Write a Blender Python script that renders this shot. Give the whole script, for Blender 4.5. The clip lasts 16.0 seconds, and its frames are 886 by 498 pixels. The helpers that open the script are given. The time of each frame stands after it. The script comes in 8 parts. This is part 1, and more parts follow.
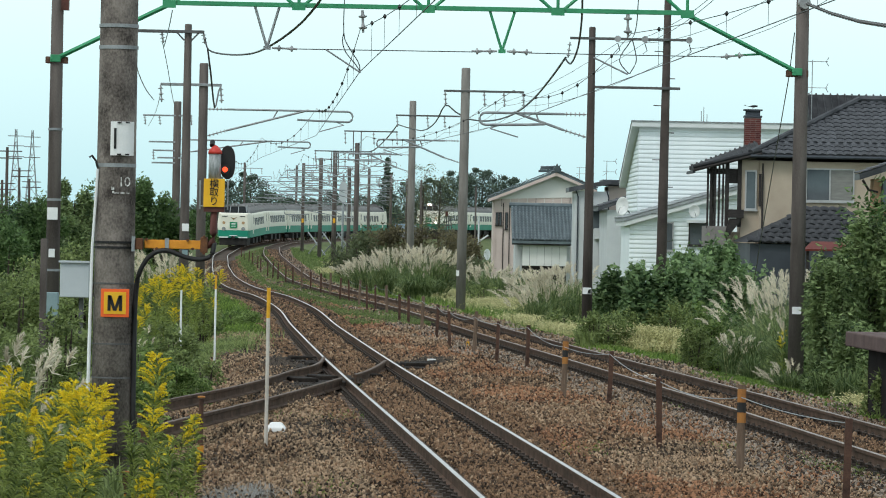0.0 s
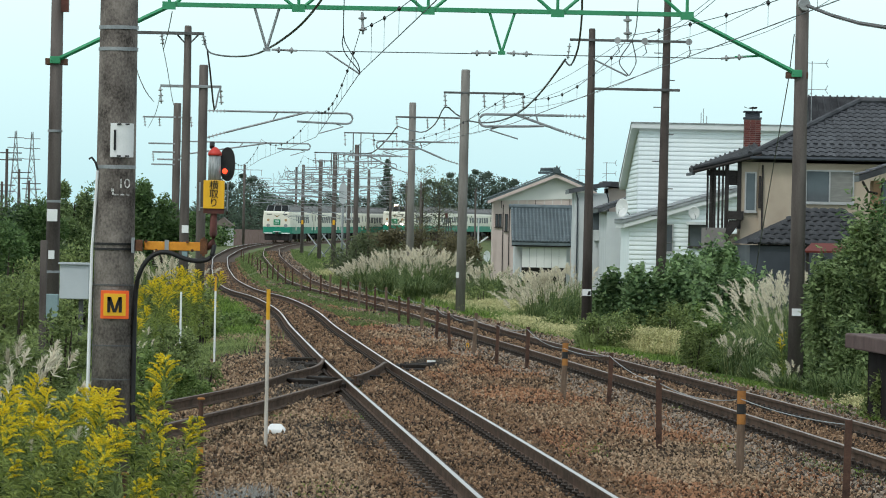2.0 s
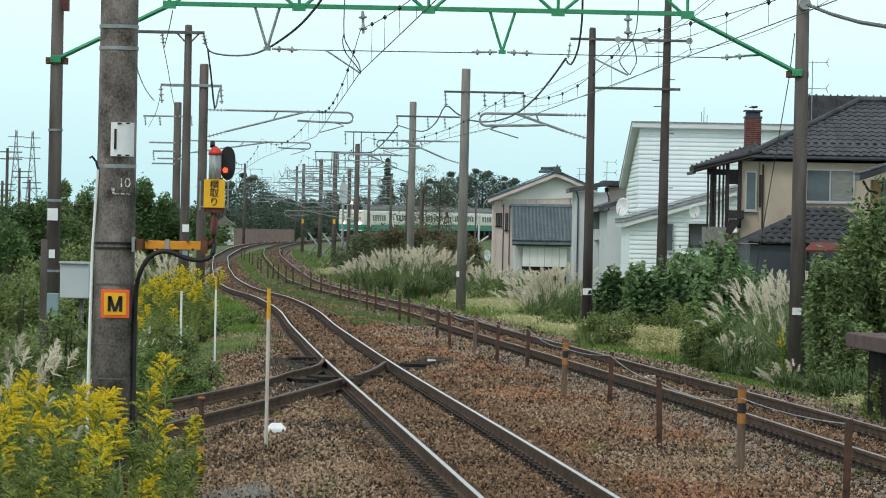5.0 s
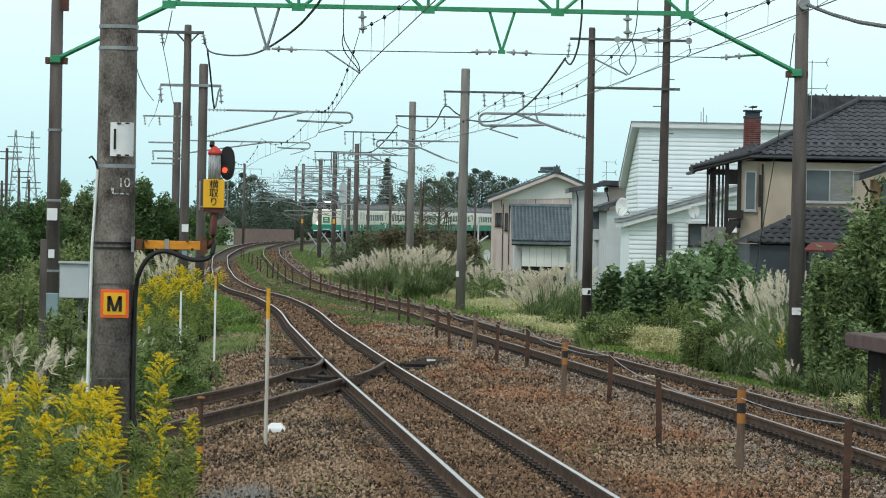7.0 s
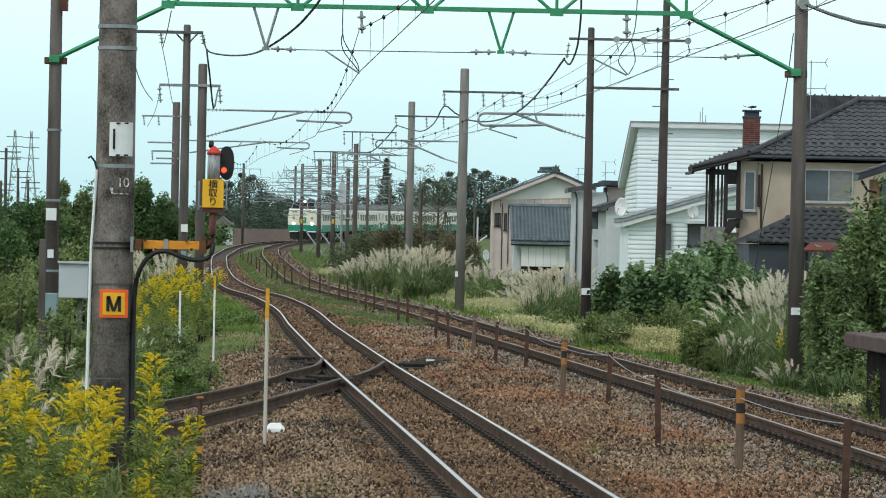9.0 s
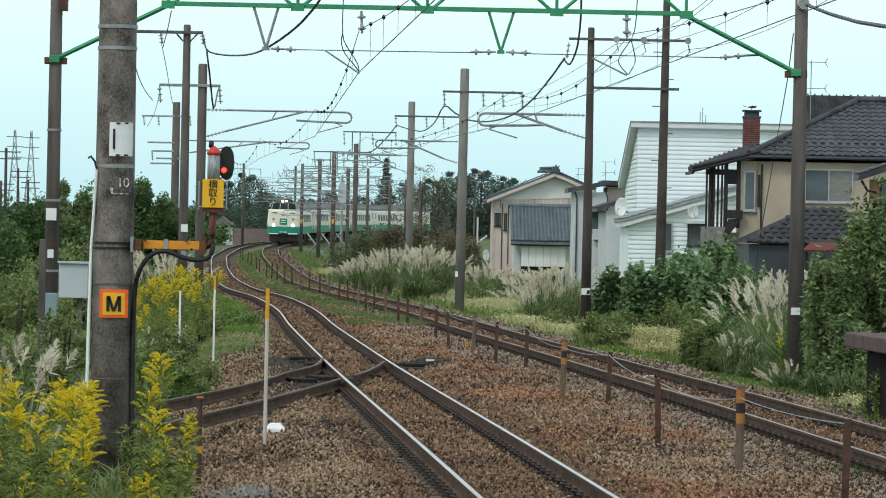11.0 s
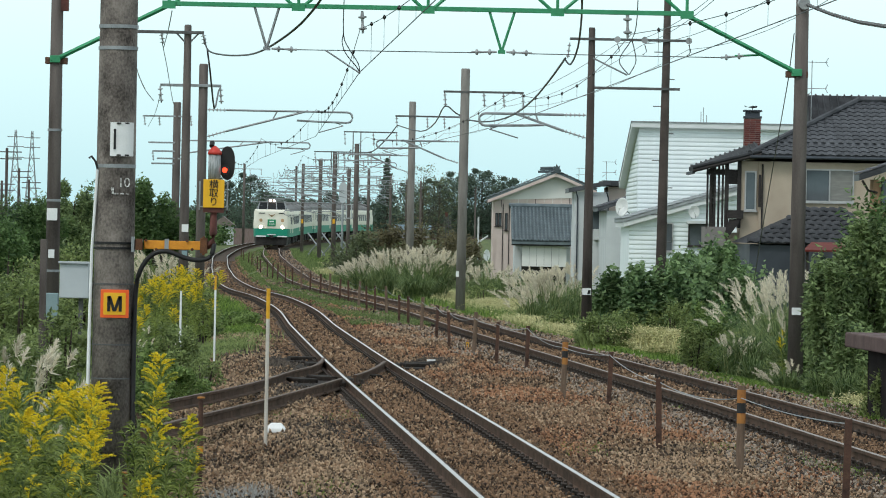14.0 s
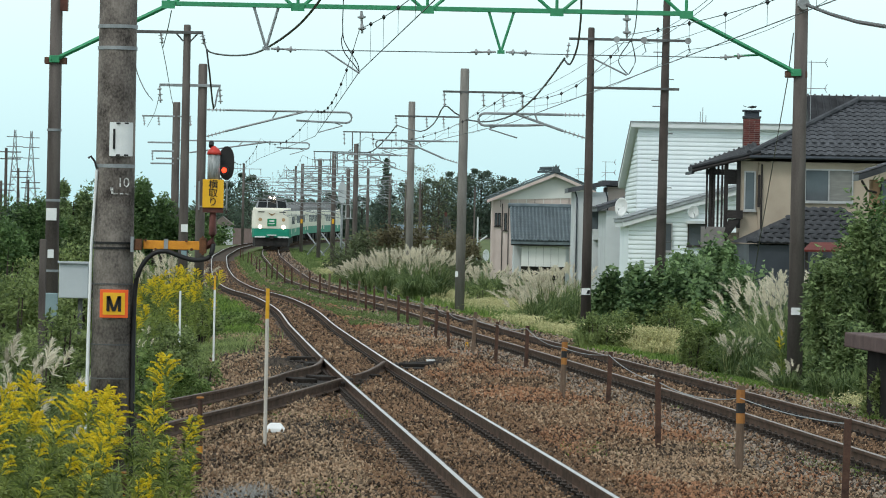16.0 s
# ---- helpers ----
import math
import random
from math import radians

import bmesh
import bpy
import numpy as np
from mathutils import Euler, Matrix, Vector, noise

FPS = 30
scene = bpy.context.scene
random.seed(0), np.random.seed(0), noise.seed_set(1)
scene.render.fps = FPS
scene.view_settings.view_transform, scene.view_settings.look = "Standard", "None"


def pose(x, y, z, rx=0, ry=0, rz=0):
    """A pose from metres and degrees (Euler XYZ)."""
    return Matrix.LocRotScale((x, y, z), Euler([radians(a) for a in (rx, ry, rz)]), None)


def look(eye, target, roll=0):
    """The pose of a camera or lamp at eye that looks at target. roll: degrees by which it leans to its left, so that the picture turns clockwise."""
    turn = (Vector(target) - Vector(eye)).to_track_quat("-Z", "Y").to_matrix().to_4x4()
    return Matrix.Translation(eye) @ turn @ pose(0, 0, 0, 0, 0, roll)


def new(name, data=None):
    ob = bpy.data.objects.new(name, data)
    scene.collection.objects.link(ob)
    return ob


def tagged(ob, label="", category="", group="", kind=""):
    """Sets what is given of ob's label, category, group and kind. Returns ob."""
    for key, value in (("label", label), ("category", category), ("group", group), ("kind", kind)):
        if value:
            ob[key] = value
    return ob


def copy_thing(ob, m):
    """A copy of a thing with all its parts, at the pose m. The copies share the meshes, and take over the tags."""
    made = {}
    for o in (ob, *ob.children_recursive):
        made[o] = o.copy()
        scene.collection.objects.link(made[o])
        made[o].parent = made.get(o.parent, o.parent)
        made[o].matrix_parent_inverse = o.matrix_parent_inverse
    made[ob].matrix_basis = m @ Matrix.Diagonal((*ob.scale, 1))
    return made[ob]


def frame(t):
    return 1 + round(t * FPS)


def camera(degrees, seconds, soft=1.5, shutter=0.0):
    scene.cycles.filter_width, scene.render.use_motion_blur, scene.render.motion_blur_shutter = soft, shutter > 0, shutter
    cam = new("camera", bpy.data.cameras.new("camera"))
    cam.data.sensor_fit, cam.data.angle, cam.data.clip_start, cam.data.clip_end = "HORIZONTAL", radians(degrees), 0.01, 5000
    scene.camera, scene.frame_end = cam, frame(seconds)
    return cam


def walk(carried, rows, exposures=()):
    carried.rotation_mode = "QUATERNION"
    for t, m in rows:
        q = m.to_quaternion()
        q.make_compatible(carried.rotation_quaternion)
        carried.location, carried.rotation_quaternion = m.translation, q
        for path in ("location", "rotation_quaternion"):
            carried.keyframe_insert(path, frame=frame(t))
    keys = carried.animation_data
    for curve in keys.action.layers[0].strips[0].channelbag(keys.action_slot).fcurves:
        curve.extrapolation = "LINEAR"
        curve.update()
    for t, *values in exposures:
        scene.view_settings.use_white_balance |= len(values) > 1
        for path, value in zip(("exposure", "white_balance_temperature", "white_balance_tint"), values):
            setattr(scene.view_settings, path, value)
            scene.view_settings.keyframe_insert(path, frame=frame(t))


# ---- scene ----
cam = camera(10.79, 16.0, soft=1.0)

# the camera stands on a tripod and trembles a little: seconds, sideways and up-down drift of the view in metres at 100 m
EYE = (0.0, 0.0, 2.2)
DRIFT = [(0, -0.007, -0.0154), (0.5, -0.0182, -0.0182), (1.0, -0.0112, -0.0168), (1.5, 0, 0), (2.0, -0.0021, 0.0203),
         (2.5, -0.0196, 0.0196), (3.5, -0.0196, 0.0168), (4.0, -0.0182, 0.0084), (6.5, -0.0014, 0), (7.5, 0, 0),
         (8.0, 0.0168, 0), (12.5, 0.0168, 0), (13.0, 0.0154, 0), (13.5, 0, 0), (15.0, 0, 0), (15.5, 0.0098, 0), (16.0, 0.0147, 0)]
walk(cam, [(t, look(EYE, (dx, 100.0, 1.73 + dz), 1.15)) for t, dx, dz in DRIFT], exposures=[(0, 0.0), (16.0, 0.0)])

# ---- sky and light: a bright, thinly overcast day ----
world = bpy.data.worlds.new("sky")
scene.world = world
world.use_nodes = True
wn, wl = world.node_tree.nodes, world.node_tree.links
wn.clear()
w_out = wn.new("ShaderNodeOutputWorld")
w_bg = wn.new("ShaderNodeBackground")
w_sky = wn.new("ShaderNodeTexSky")
w_sky.sky_type, w_sky.sun_disc = "NISHITA", False
w_sky.sun_elevation, w_sky.sun_rotation = radians(42), radians(215)
w_sky.air_density, w_sky.dust_density, w_sky.ozone_density = 1.0, 2.0, 1.5
w_bg.inputs["Strength"].default_value = 0.1
# cloud veil: pale cyan low down, whiter higher up
w_co = wn.new("ShaderNodeTexCoord")
w_sep = wn.new("ShaderNodeSeparateXYZ")
w_ramp = wn.new("ShaderNodeValToRGB")
w_ramp.color_ramp.elements[0].position, w_ramp.color_ramp.elements[0].color = 0.0, (6.2, 9.6, 10.2, 1)
w_ramp.color_ramp.elements[1].position, w_ramp.color_ramp.elements[1].color = 0.075, (11.0, 13.4, 13.4, 1)
el = w_ramp.color_ramp.elements.new(0.6)
el.color = (8.6, 9.6, 10.2, 1)
w_mix = wn.new("ShaderNodeMixRGB")
w_mix.inputs[0].default_value = 0.86
wl.new(w_co.outputs["Generated"], w_sep.inputs[0])
wl.new(w_sep.outputs["Z"], w_ramp.inputs[0])
wl.new(w_sky.outputs[0], w_mix.inputs[1])
wl.new(w_ramp.outputs[0], w_mix.inputs[2])
wl.new(w_mix.outputs[0], w_bg.inputs[0])
wl.new(w_bg.outputs[0], w_out.inputs[0])

sun = new("sun", bpy.data.lights.new("sun", "SUN"))
sun.data.energy, sun.data.angle, sun.data.color = 1.2, radians(14), (1.0, 0.98, 0.94)
sun.matrix_world = look((0, 0, 60), (35, 45, 0))


# ---- materials ----
def surf(name, a, b, scale=6.0, rough=0.8, bump=0.15, metal=0.0, fine=60.0, contrast=0.5, island=0.0, stretch=(1, 1, 1), spec=0.3, object_random=0.0):
    """A two-scale noisy surface between colours a and b, with fine relief."""
    m = bpy.data.materials.new(name)
    m.use_nodes = True
    n, l = m.node_tree.nodes, m.node_tree.links
    bs = n["Principled BSDF"]
    co = n.new("ShaderNodeTexCoord")
    mp = n.new("ShaderNodeMapping")
    mp.inputs["Scale"].default_value = stretch
    l.new(co.outputs["Object"], mp.inputs["Vector"])
    big, small = n.new("ShaderNodeTexNoise"), n.new("ShaderNodeTexNoise")
    big.inputs["Scale"].default_value, big.inputs["Detail"].default_value = scale, 6
    small.inputs["Scale"].default_value, small.inputs["Detail"].default_value = fine, 4
    l.new(mp.outputs[0], big.inputs["Vector"]), l.new(mp.outputs[0], small.inputs["Vector"])
    add = n.new("ShaderNodeMath")
    add.operation = "MULTIPLY_ADD"
    add.inputs[1].default_value = 0.45
    l.new(small.outputs["Fac"], add.inputs[0]), l.new(big.outputs["Fac"], add.inputs[2])
    last = add.outputs[0]
    if island or object_random:
        g = n.new("ShaderNodeNewGeometry") if island else n.new("ShaderNodeObjectInfo")
        k = n.new("ShaderNodeMath")
        k.operation = "MULTIPLY_ADD"
        k.inputs[1].default_value = island or object_random
        l.new(g.outputs["Random Per Island" if island else "Random"], k.inputs[0]), l.new(last, k.inputs[2])
        off = n.new("ShaderNodeMath")
        off.inputs[1].default_value = -0.5 * (island or object_random)
        l.new(k.outputs[0], off.inputs[0])
        last = off.outputs[0]
    ramp = n.new("ShaderNodeValToRGB")
    ramp.color_ramp.elements[0].position, ramp.color_ramp.elements[0].color = 0.725 - contrast / 2, (*a, 1)
    ramp.color_ramp.elements[1].position, ramp.color_ramp.elements[1].color = 0.725 + contrast / 2, (*b, 1)
    l.new(last, ramp.inputs[0]), l.new(ramp.outputs[0], bs.inputs["Base Color"])
    bs.inputs["Roughness"].default_value, bs.inputs["Metallic"].default_value = rough, metal
    bs.inputs["Specular IOR Level"].default_value = spec
    if bump:
        bp = n.new("ShaderNodeBump")
        bp.inputs["Strength"].default_value, bp.inputs["Distance"].default_value = bump, 0.02
        l.new(add.outputs[0], bp.inputs["Height"]), l.new(bp.outputs[0], bs.inputs["Normal"])
    return m


def leafy(name, a, b, rough=0.6, through_light=0.36, patch=0.5):
    """Leaves: each blade has its own shade between a and b, and lets some light through."""
    m = bpy.data.materials.new(name)
    m.use_nodes = True
    n, l = m.node_tree.nodes, m.node_tree.links
    bs, out = n["Principled BSDF"], n["Material Output"]
    g = n.new("ShaderNodeNewGeometry")
    co, no = n.new("ShaderNodeTexCoord"), n.new("ShaderNodeTexNoise")
    no.inputs["Scale"].default_value = patch
    l.new(co.outputs["Object"], no.inputs["Vector"])
    k = n.new("ShaderNodeMath")
    k.operation = "MULTIPLY_ADD"
    k.inputs[1].default_value = 0.6
    l.new(g.outputs["Random Per Island"], k.inputs[0]), l.new(no.outputs["Fac"], k.inputs[2])
    ramp = n.new("ShaderNodeValToRGB")
    ramp.color_ramp.elements[0].position, ramp.color_ramp.elements[0].color = 0.45, (*a, 1)
    ramp.color_ramp.elements[1].position, ramp.color_ramp.elements[1].color = 1.1, (*b, 1)
    l.new(k.outputs[0], ramp.inputs[0]), l.new(ramp.outputs[0], bs.inputs["Base Color"])
    bs.inputs["Roughness"].default_value, bs.inputs["Specular IOR Level"].default_value = rough, 0.25
    tr, mx = n.new("ShaderNodeBsdfTranslucent"), n.new("ShaderNodeMixShader")
    mx.inputs[0].default_value = through_light
    l.new(ramp.outputs[0], tr.inputs[0])
    l.new(bs.outputs[0], mx.inputs[1]), l.new(tr.outputs[0], mx.inputs[2]), l.new(mx.outputs[0], out.inputs[0])
    return m


def glow(name, colour, strength):
    m = bpy.data.materials.new(name)
    m.use_nodes = True
    bs = m.node_tree.nodes["Principled BSDF"]
    bs.inputs["Base Color"].default_value = (*colour, 1)
    bs.inputs["Emission Color"].default_value, bs.inputs["Emission Strength"].default_value = (*colour, 1), strength
    return m


STONE = surf("ballast_stone", (0.036, 0.026, 0.018), (0.41, 0.288, 0.184), 0.35, 0.9, 0.3, fine=50, contrast=0.8, island=0.85)
RUSTY_STONE = surf("rusty_ballast_stone", (0.026, 0.017, 0.011), (0.25, 0.152, 0.088), 0.35, 0.9, 0.3, fine=50, contrast=0.8, island=0.9)
ORANGE_STONE = surf("orange_stained_ballast_stone", (0.038, 0.018, 0.01), (0.36, 0.185, 0.1), 0.35, 0.9, 0.3, fine=50, contrast=0.8, island=0.95)
GREY_STONE = surf("grey_ballast_stone", (0.026, 0.022, 0.018), (0.345, 0.283, 0.225), 0.35, 0.9, 0.3, fine=50, contrast=0.8, island=0.95)
OILY_STONE = surf("oil_stained_ballast_stone", (0.012, 0.01, 0.008), (0.1, 0.08, 0.062), 0.35, 0.8, 0.3, fine=50, contrast=0.85, island=0.75)
RAIL = surf("rusty_rail_steel", (0.042, 0.027, 0.019), (0.13, 0.082, 0.057), 3, 0.85, 0.15, fine=90, spec=0.12)
RAIL_TOP = surf("polished_rail_head", (0.42, 0.41, 0.4), (0.62, 0.61, 0.6), 4, 0.42, 0.02, 0.85)
SIDING_TOP = surf("rusty_siding_rail_head", (0.07, 0.05, 0.04), (0.17, 0.13, 0.105), 4, 0.75, 0.08)
DULL_TOP = surf("dull_rail_head", (0.2, 0.17, 0.15), (0.34, 0.3, 0.27), 4, 0.6, 0.05, 0.3)
SLEEPER = surf("weathered_concrete_sleeper", (0.05, 0.038, 0.03), (0.16, 0.125, 0.1), 3, 0.9, 0.3)
CLIP = surf("dark_fastening_iron", (0.02, 0.017, 0.015), (0.07, 0.055, 0.045), 9, 0.8, 0.2)
GREASE = surf("greasy_black_iron", (0.01, 0.009, 0.008), (0.04, 0.032, 0.027), 9, 0.8, 0.3, spec=0.1)
CONCRETE = surf("stained_brown_concrete", (0.04, 0.033, 0.029), (0.25, 0.22, 0.195), 1.6, 0.9, 0.9, fine=24, contrast=0.36, stretch=(2, 2, 1.5))
PALE_CONCRETE = surf("grey_concrete", (0.13, 0.12, 0.11), (0.28, 0.265, 0.245), 1.5, 0.9, 0.15, fine=60, stretch=(3, 3, 0.5))
DARK_CONCRETE = surf("dark_brown_concrete", (0.04, 0.031, 0.028), (0.115, 0.095, 0.087), 1.5, 0.85, 0.2, fine=60, stretch=(3, 3, 0.5))
MID_CONCRETE = surf("weathered_brown_grey_concrete", (0.055, 0.045, 0.041), (0.17, 0.147, 0.135), 1.5, 0.9, 0.3, fine=60, stretch=(3, 3, 0.5))
GREEN_PAINT = surf("green_painted_steel", (0.03, 0.22, 0.1), (0.06, 0.33, 0.16), 3, 0.5, 0.08)
GALV = surf("galvanised_steel", (0.2, 0.22, 0.23), (0.36, 0.38, 0.39), 6, 0.55, 0.05, 0.4)
STEEL_DARK = surf("weathered_dark_steel", (0.07, 0.07, 0.07), (0.16, 0.16, 0.16), 6, 0.6, 0.08, 0.3)
WIRE = surf("dark_wire", (0.05, 0.05, 0.052), (0.1, 0.1, 0.1), 3, 0.5, 0.0, 0.5)
BLACK_CABLE = surf("black_cable", (0.012, 0.012, 0.013), (0.03, 0.03, 0.03), 5, 0.5, 0.05)
PORCELAIN = surf("grey_porcelain", (0.2, 0.21, 0.22), (0.42, 0.43, 0.43), 4, 0.3, 0.0, spec=0.5)
RUST_POST = surf("rusty_dark_fence_iron", (0.035, 0.02, 0.016), (0.12, 0.065, 0.045), 7, 0.9, 0.3)
WOODPOST = surf("weathered_post_wood", (0.09, 0.06, 0.042), (0.22, 0.155, 0.11), 6, 0.9, 0.3, stretch=(4, 4, 0.5))
YELLOW = surf("signal_yellow_paint", (0.62, 0.3, 0.015), (0.8, 0.44, 0.03), 8, 0.5, 0.03)
ORANGE_ARM = surf("orange_painted_steel", (0.55, 0.2, 0.02), (0.75, 0.33, 0.03), 8, 0.55, 0.08)
ORANGE_RED = surf("orange_red_sign_paint", (0.8, 0.1, 0.02), (0.86, 0.15, 0.03), 5, 0.5, 0.0)
SIGN_YELLOW = surf("yellow_sign_face", (0.76, 0.39, 0.015), (0.82, 0.46, 0.025), 5, 0.5, 0.0)
BLACK = surf("black_paint", (0.012, 0.012, 0.012), (0.025, 0.025, 0.025), 6, 0.55, 0.03)
WHITE = surf("white_enamel", (0.68, 0.7, 0.7), (0.82, 0.83, 0.82), 4, 0.5, 0.02)
RED = surf("red_plastic", (0.5, 0.04, 0.03), (0.62, 0.07, 0.05), 5, 0.4, 0.0)
MAROON = surf("oxide_red_paint", (0.05, 0.018, 0.014), (0.13, 0.045, 0.035), 7, 0.6, 0.06)
LENS = surf("clear_lamp_lens", (0.16, 0.18, 0.18), (0.42, 0.44, 0.44), 30, 0.15, 0.0, stretch=(4, 4, 0.3))
RED_LIT = glow("lit_red_lamp", (1.0, 0.05, 0.015), 2.6)
HEAD_LIT = glow("lit_headlamp", (1.0, 0.72, 0.5), 14.0)
BOX_GREY = surf("pale_grey_cabinet_paint", (0.4, 0.44, 0.46), (0.5, 0.54, 0.56), 2, 0.6, 0.02)
BOX_TEAL = surf("faded_teal_paint", (0.16, 0.24, 0.26), (0.25, 0.34, 0.35), 3, 0.6, 0.03)

GRASS = leafy("green_grass", (0.045, 0.095, 0.018), (0.21, 0.31, 0.065), patch=0.25)
THIN_GRASS = leafy("thin_dusty_grass", (0.05, 0.085, 0.025), (0.2, 0.26, 0.09), patch=0.4)
DRY_GRASS = leafy("pale_dry_grass", (0.3, 0.3, 0.12), (0.74, 0.69, 0.38))
WEED = leafy("dark_weed_leaves", (0.065, 0.1, 0.034), (0.3, 0.37, 0.135), patch=0.4)
BUSH = leafy("bush_leaves", (0.036, 0.078, 0.024), (0.17, 0.27, 0.095), patch=0.5)
BRIGHT_BUSH = leafy("light_bush_leaves", (0.05, 0.1, 0.026), (0.24, 0.33, 0.1), patch=0.5)
RUSSET = leafy("russet_scrub_leaves", (0.07, 0.062, 0.036), (0.21, 0.185, 0.1), patch=0.3)
# leaves of the far trees, paled and greyed: distance haze is in the colour
PINE = leafy("hazed_far_tree_leaves", (0.046, 0.072, 0.058), (0.14, 0.19, 0.14), patch=0.2)
ROD_LEAF = leafy("goldenrod_leaves", (0.048, 0.08, 0.02), (0.33, 0.395, 0.1), through_light=0.4, patch=2.0)
ROD_FLOWER = leafy("goldenrod_flowers", (0.6, 0.53, 0.03), (0.98, 0.78, 0.05), patch=3.0)
ROD_BUD = leafy("goldenrod_buds", (0.22, 0.26, 0.04), (0.5, 0.5, 0.08), patch=3.0)
PLUME = leafy("silvery_grass_plume", (0.48, 0.43, 0.33), (0.88, 0.82, 0.67), patch=1.0)
BARK = surf("dark_bark", (0.03, 0.024, 0.02), (0.1, 0.08, 0.065), 6, 0.95, 0.4)
SOIL = surf("ground_soil_and_grass", (0.035, 0.06, 0.015), (0.14, 0.17, 0.05), 0.5, 0.95, 0.3, fine=14, contrast=0.5)
BED = surf("brown_ballast_bed", (0.02, 0.014, 0.01), (0.1, 0.068, 0.046), 0.7, 0.95, 0.8, fine=22, contrast=0.55)
OLIVE = leafy("olive_green_leaves", (0.034, 0.066, 0.026), (0.27, 0.36, 0.15), patch=2.2)


# ---- building helpers ----
class Geo:
    """Collects vertices and faces, and becomes one mesh."""

    def __init__(self):
        self.v, self.f, self.m, self.cur = [], [], [], 0

    def face(self, *ids):
        self.f.append(ids)
        self.m.append(self.cur)

    def box(self, c, s, turn=0.0, lean=None):
        cx, cy, cz = c
        hx, hy, hz = s[0] / 2, s[1] / 2, s[2] / 2
        ca, sa = math.cos(turn), math.sin(turn)
        i = len(self.v)
        for z in (-hz, hz):
            for x, y in ((-hx, -hy), (hx, -hy), (hx, hy), (-hx, hy)):
                p = Vector((x, y, z))
                if lean:
                    p = lean @ p
                self.v.append((cx + p.x * ca - p.y * sa, cy + p.x * sa + p.y * ca, cz + p.z))
        for q in ((0, 3, 2, 1), (4, 5, 6, 7), (0, 1, 5, 4), (1, 2, 6, 5), (2, 3, 7, 6), (3, 0, 4, 7)):
            self.face(*(i + k for k in q))
        return self

    def ring_tube(self, pts, radii, n=8, closed=True):
        pts = [Vector(p) for p in pts]
        i0 = len(self.v)
        for k, p in enumerate(pts):
            d = (pts[min(k + 1, len(pts) - 1)] - pts[max(k - 1, 0)]).normalized()
            up = Vector((0, 0, 1)) if abs(d.z) < 0.9 else Vector((1, 0, 0))
            a = d.cross(up).normalized()
            b = d.cross(a).normalized()
            r = radii[k] if isinstance(radii, (list, tuple)) else radii
            for j in range(n):
                t = 2 * math.pi * j / n
                self.v.append(tuple(p + a * (r * math.cos(t)) + b * (r * math.sin(t))))
        for k in range(len(pts) - 1):
            for j in range(n):
                a, b = i0 + k * n + j, i0 + k * n + (j + 1) % n
                self.face(a, a + n, b + n, b)
        if closed:
            self.face(*range(i0, i0 + n))
            e = i0 + (len(pts) - 1) * n
            self.face(*reversed(range(e, e + n)))
        return self

    def cyl(self, p, q, r, r2=None, n=10):
        return self.ring_tube([p, q], [r, r if r2 is None else r2], n)

    def poly(self, pts, depth):
        """A flat outline given in order, thickened by the vector depth."""
        i, n = len(self.v), len(pts)
        d = Vector(depth)
        self.v += [tuple(p) for p in pts] + [tuple(Vector(p) + d) for p in pts]
        self.face(*reversed(range(i, i + n)))
        self.face(*range(i + n, i + 2 * n))
        for k in range(n):
            a, b = i + k, i + (k + 1) % n
            self.face(a, b, b + n, a + n)
        return self

    def loft(self, rings, closed=True, caps=True):
        i, n = len(self.v), len(rings[0])
        for r in rings:
            self.v += [tuple(p) for p in r]
        for k in range(len(rings) - 1):
            for j in range(n if closed else n - 1):
                a, b = i + k * n + j, i + k * n + (j + 1) % n
                self.face(a, b, b + n, a + n)
        if caps and closed:
            self.face(*reversed(range(i, i + n)))
            self.face(*range(i + (len(rings) - 1) * n, i + len(rings) * n))
        return self

    def mesh(self, name, mats):
        me = bpy.data.meshes.new(name)
        me.from_pydata(self.v, [], self.f)
        for mt in mats if isinstance(mats, (list, tuple)) else (mats,):
            me.materials.append(mt)
        if any(self.m):
            me.polygons.foreach_set("material_index", self.m)
        me.update()
        return me

    def ob(self, name, mats, parent=None, label="", smooth=False, bevel=0.0, at=None):
        me = self.mesh(name, mats)
        if smooth:
            me.polygons.foreach_set("use_smooth", [len(p.vertices) <= 4 for p in me.polygons])
        o = new(name, me)
        if parent:
            o.parent = parent
        if at:
            o.location = at
        if label:
            o["label"] = label
        if bevel:
            b = o.modifiers.new("bevel", "BEVEL")
            b.width, b.segments, b.limit_method = bevel, 2, "ANGLE"
        return o


def thing(name, at, label, category, group="", kind="", turn=0.0):
    e = new(name)
    e.empty_display_size = 0.2
    e.location, e.rotation_euler = at, (0, 0, turn)
    return tagged(e, label, category, group, kind)


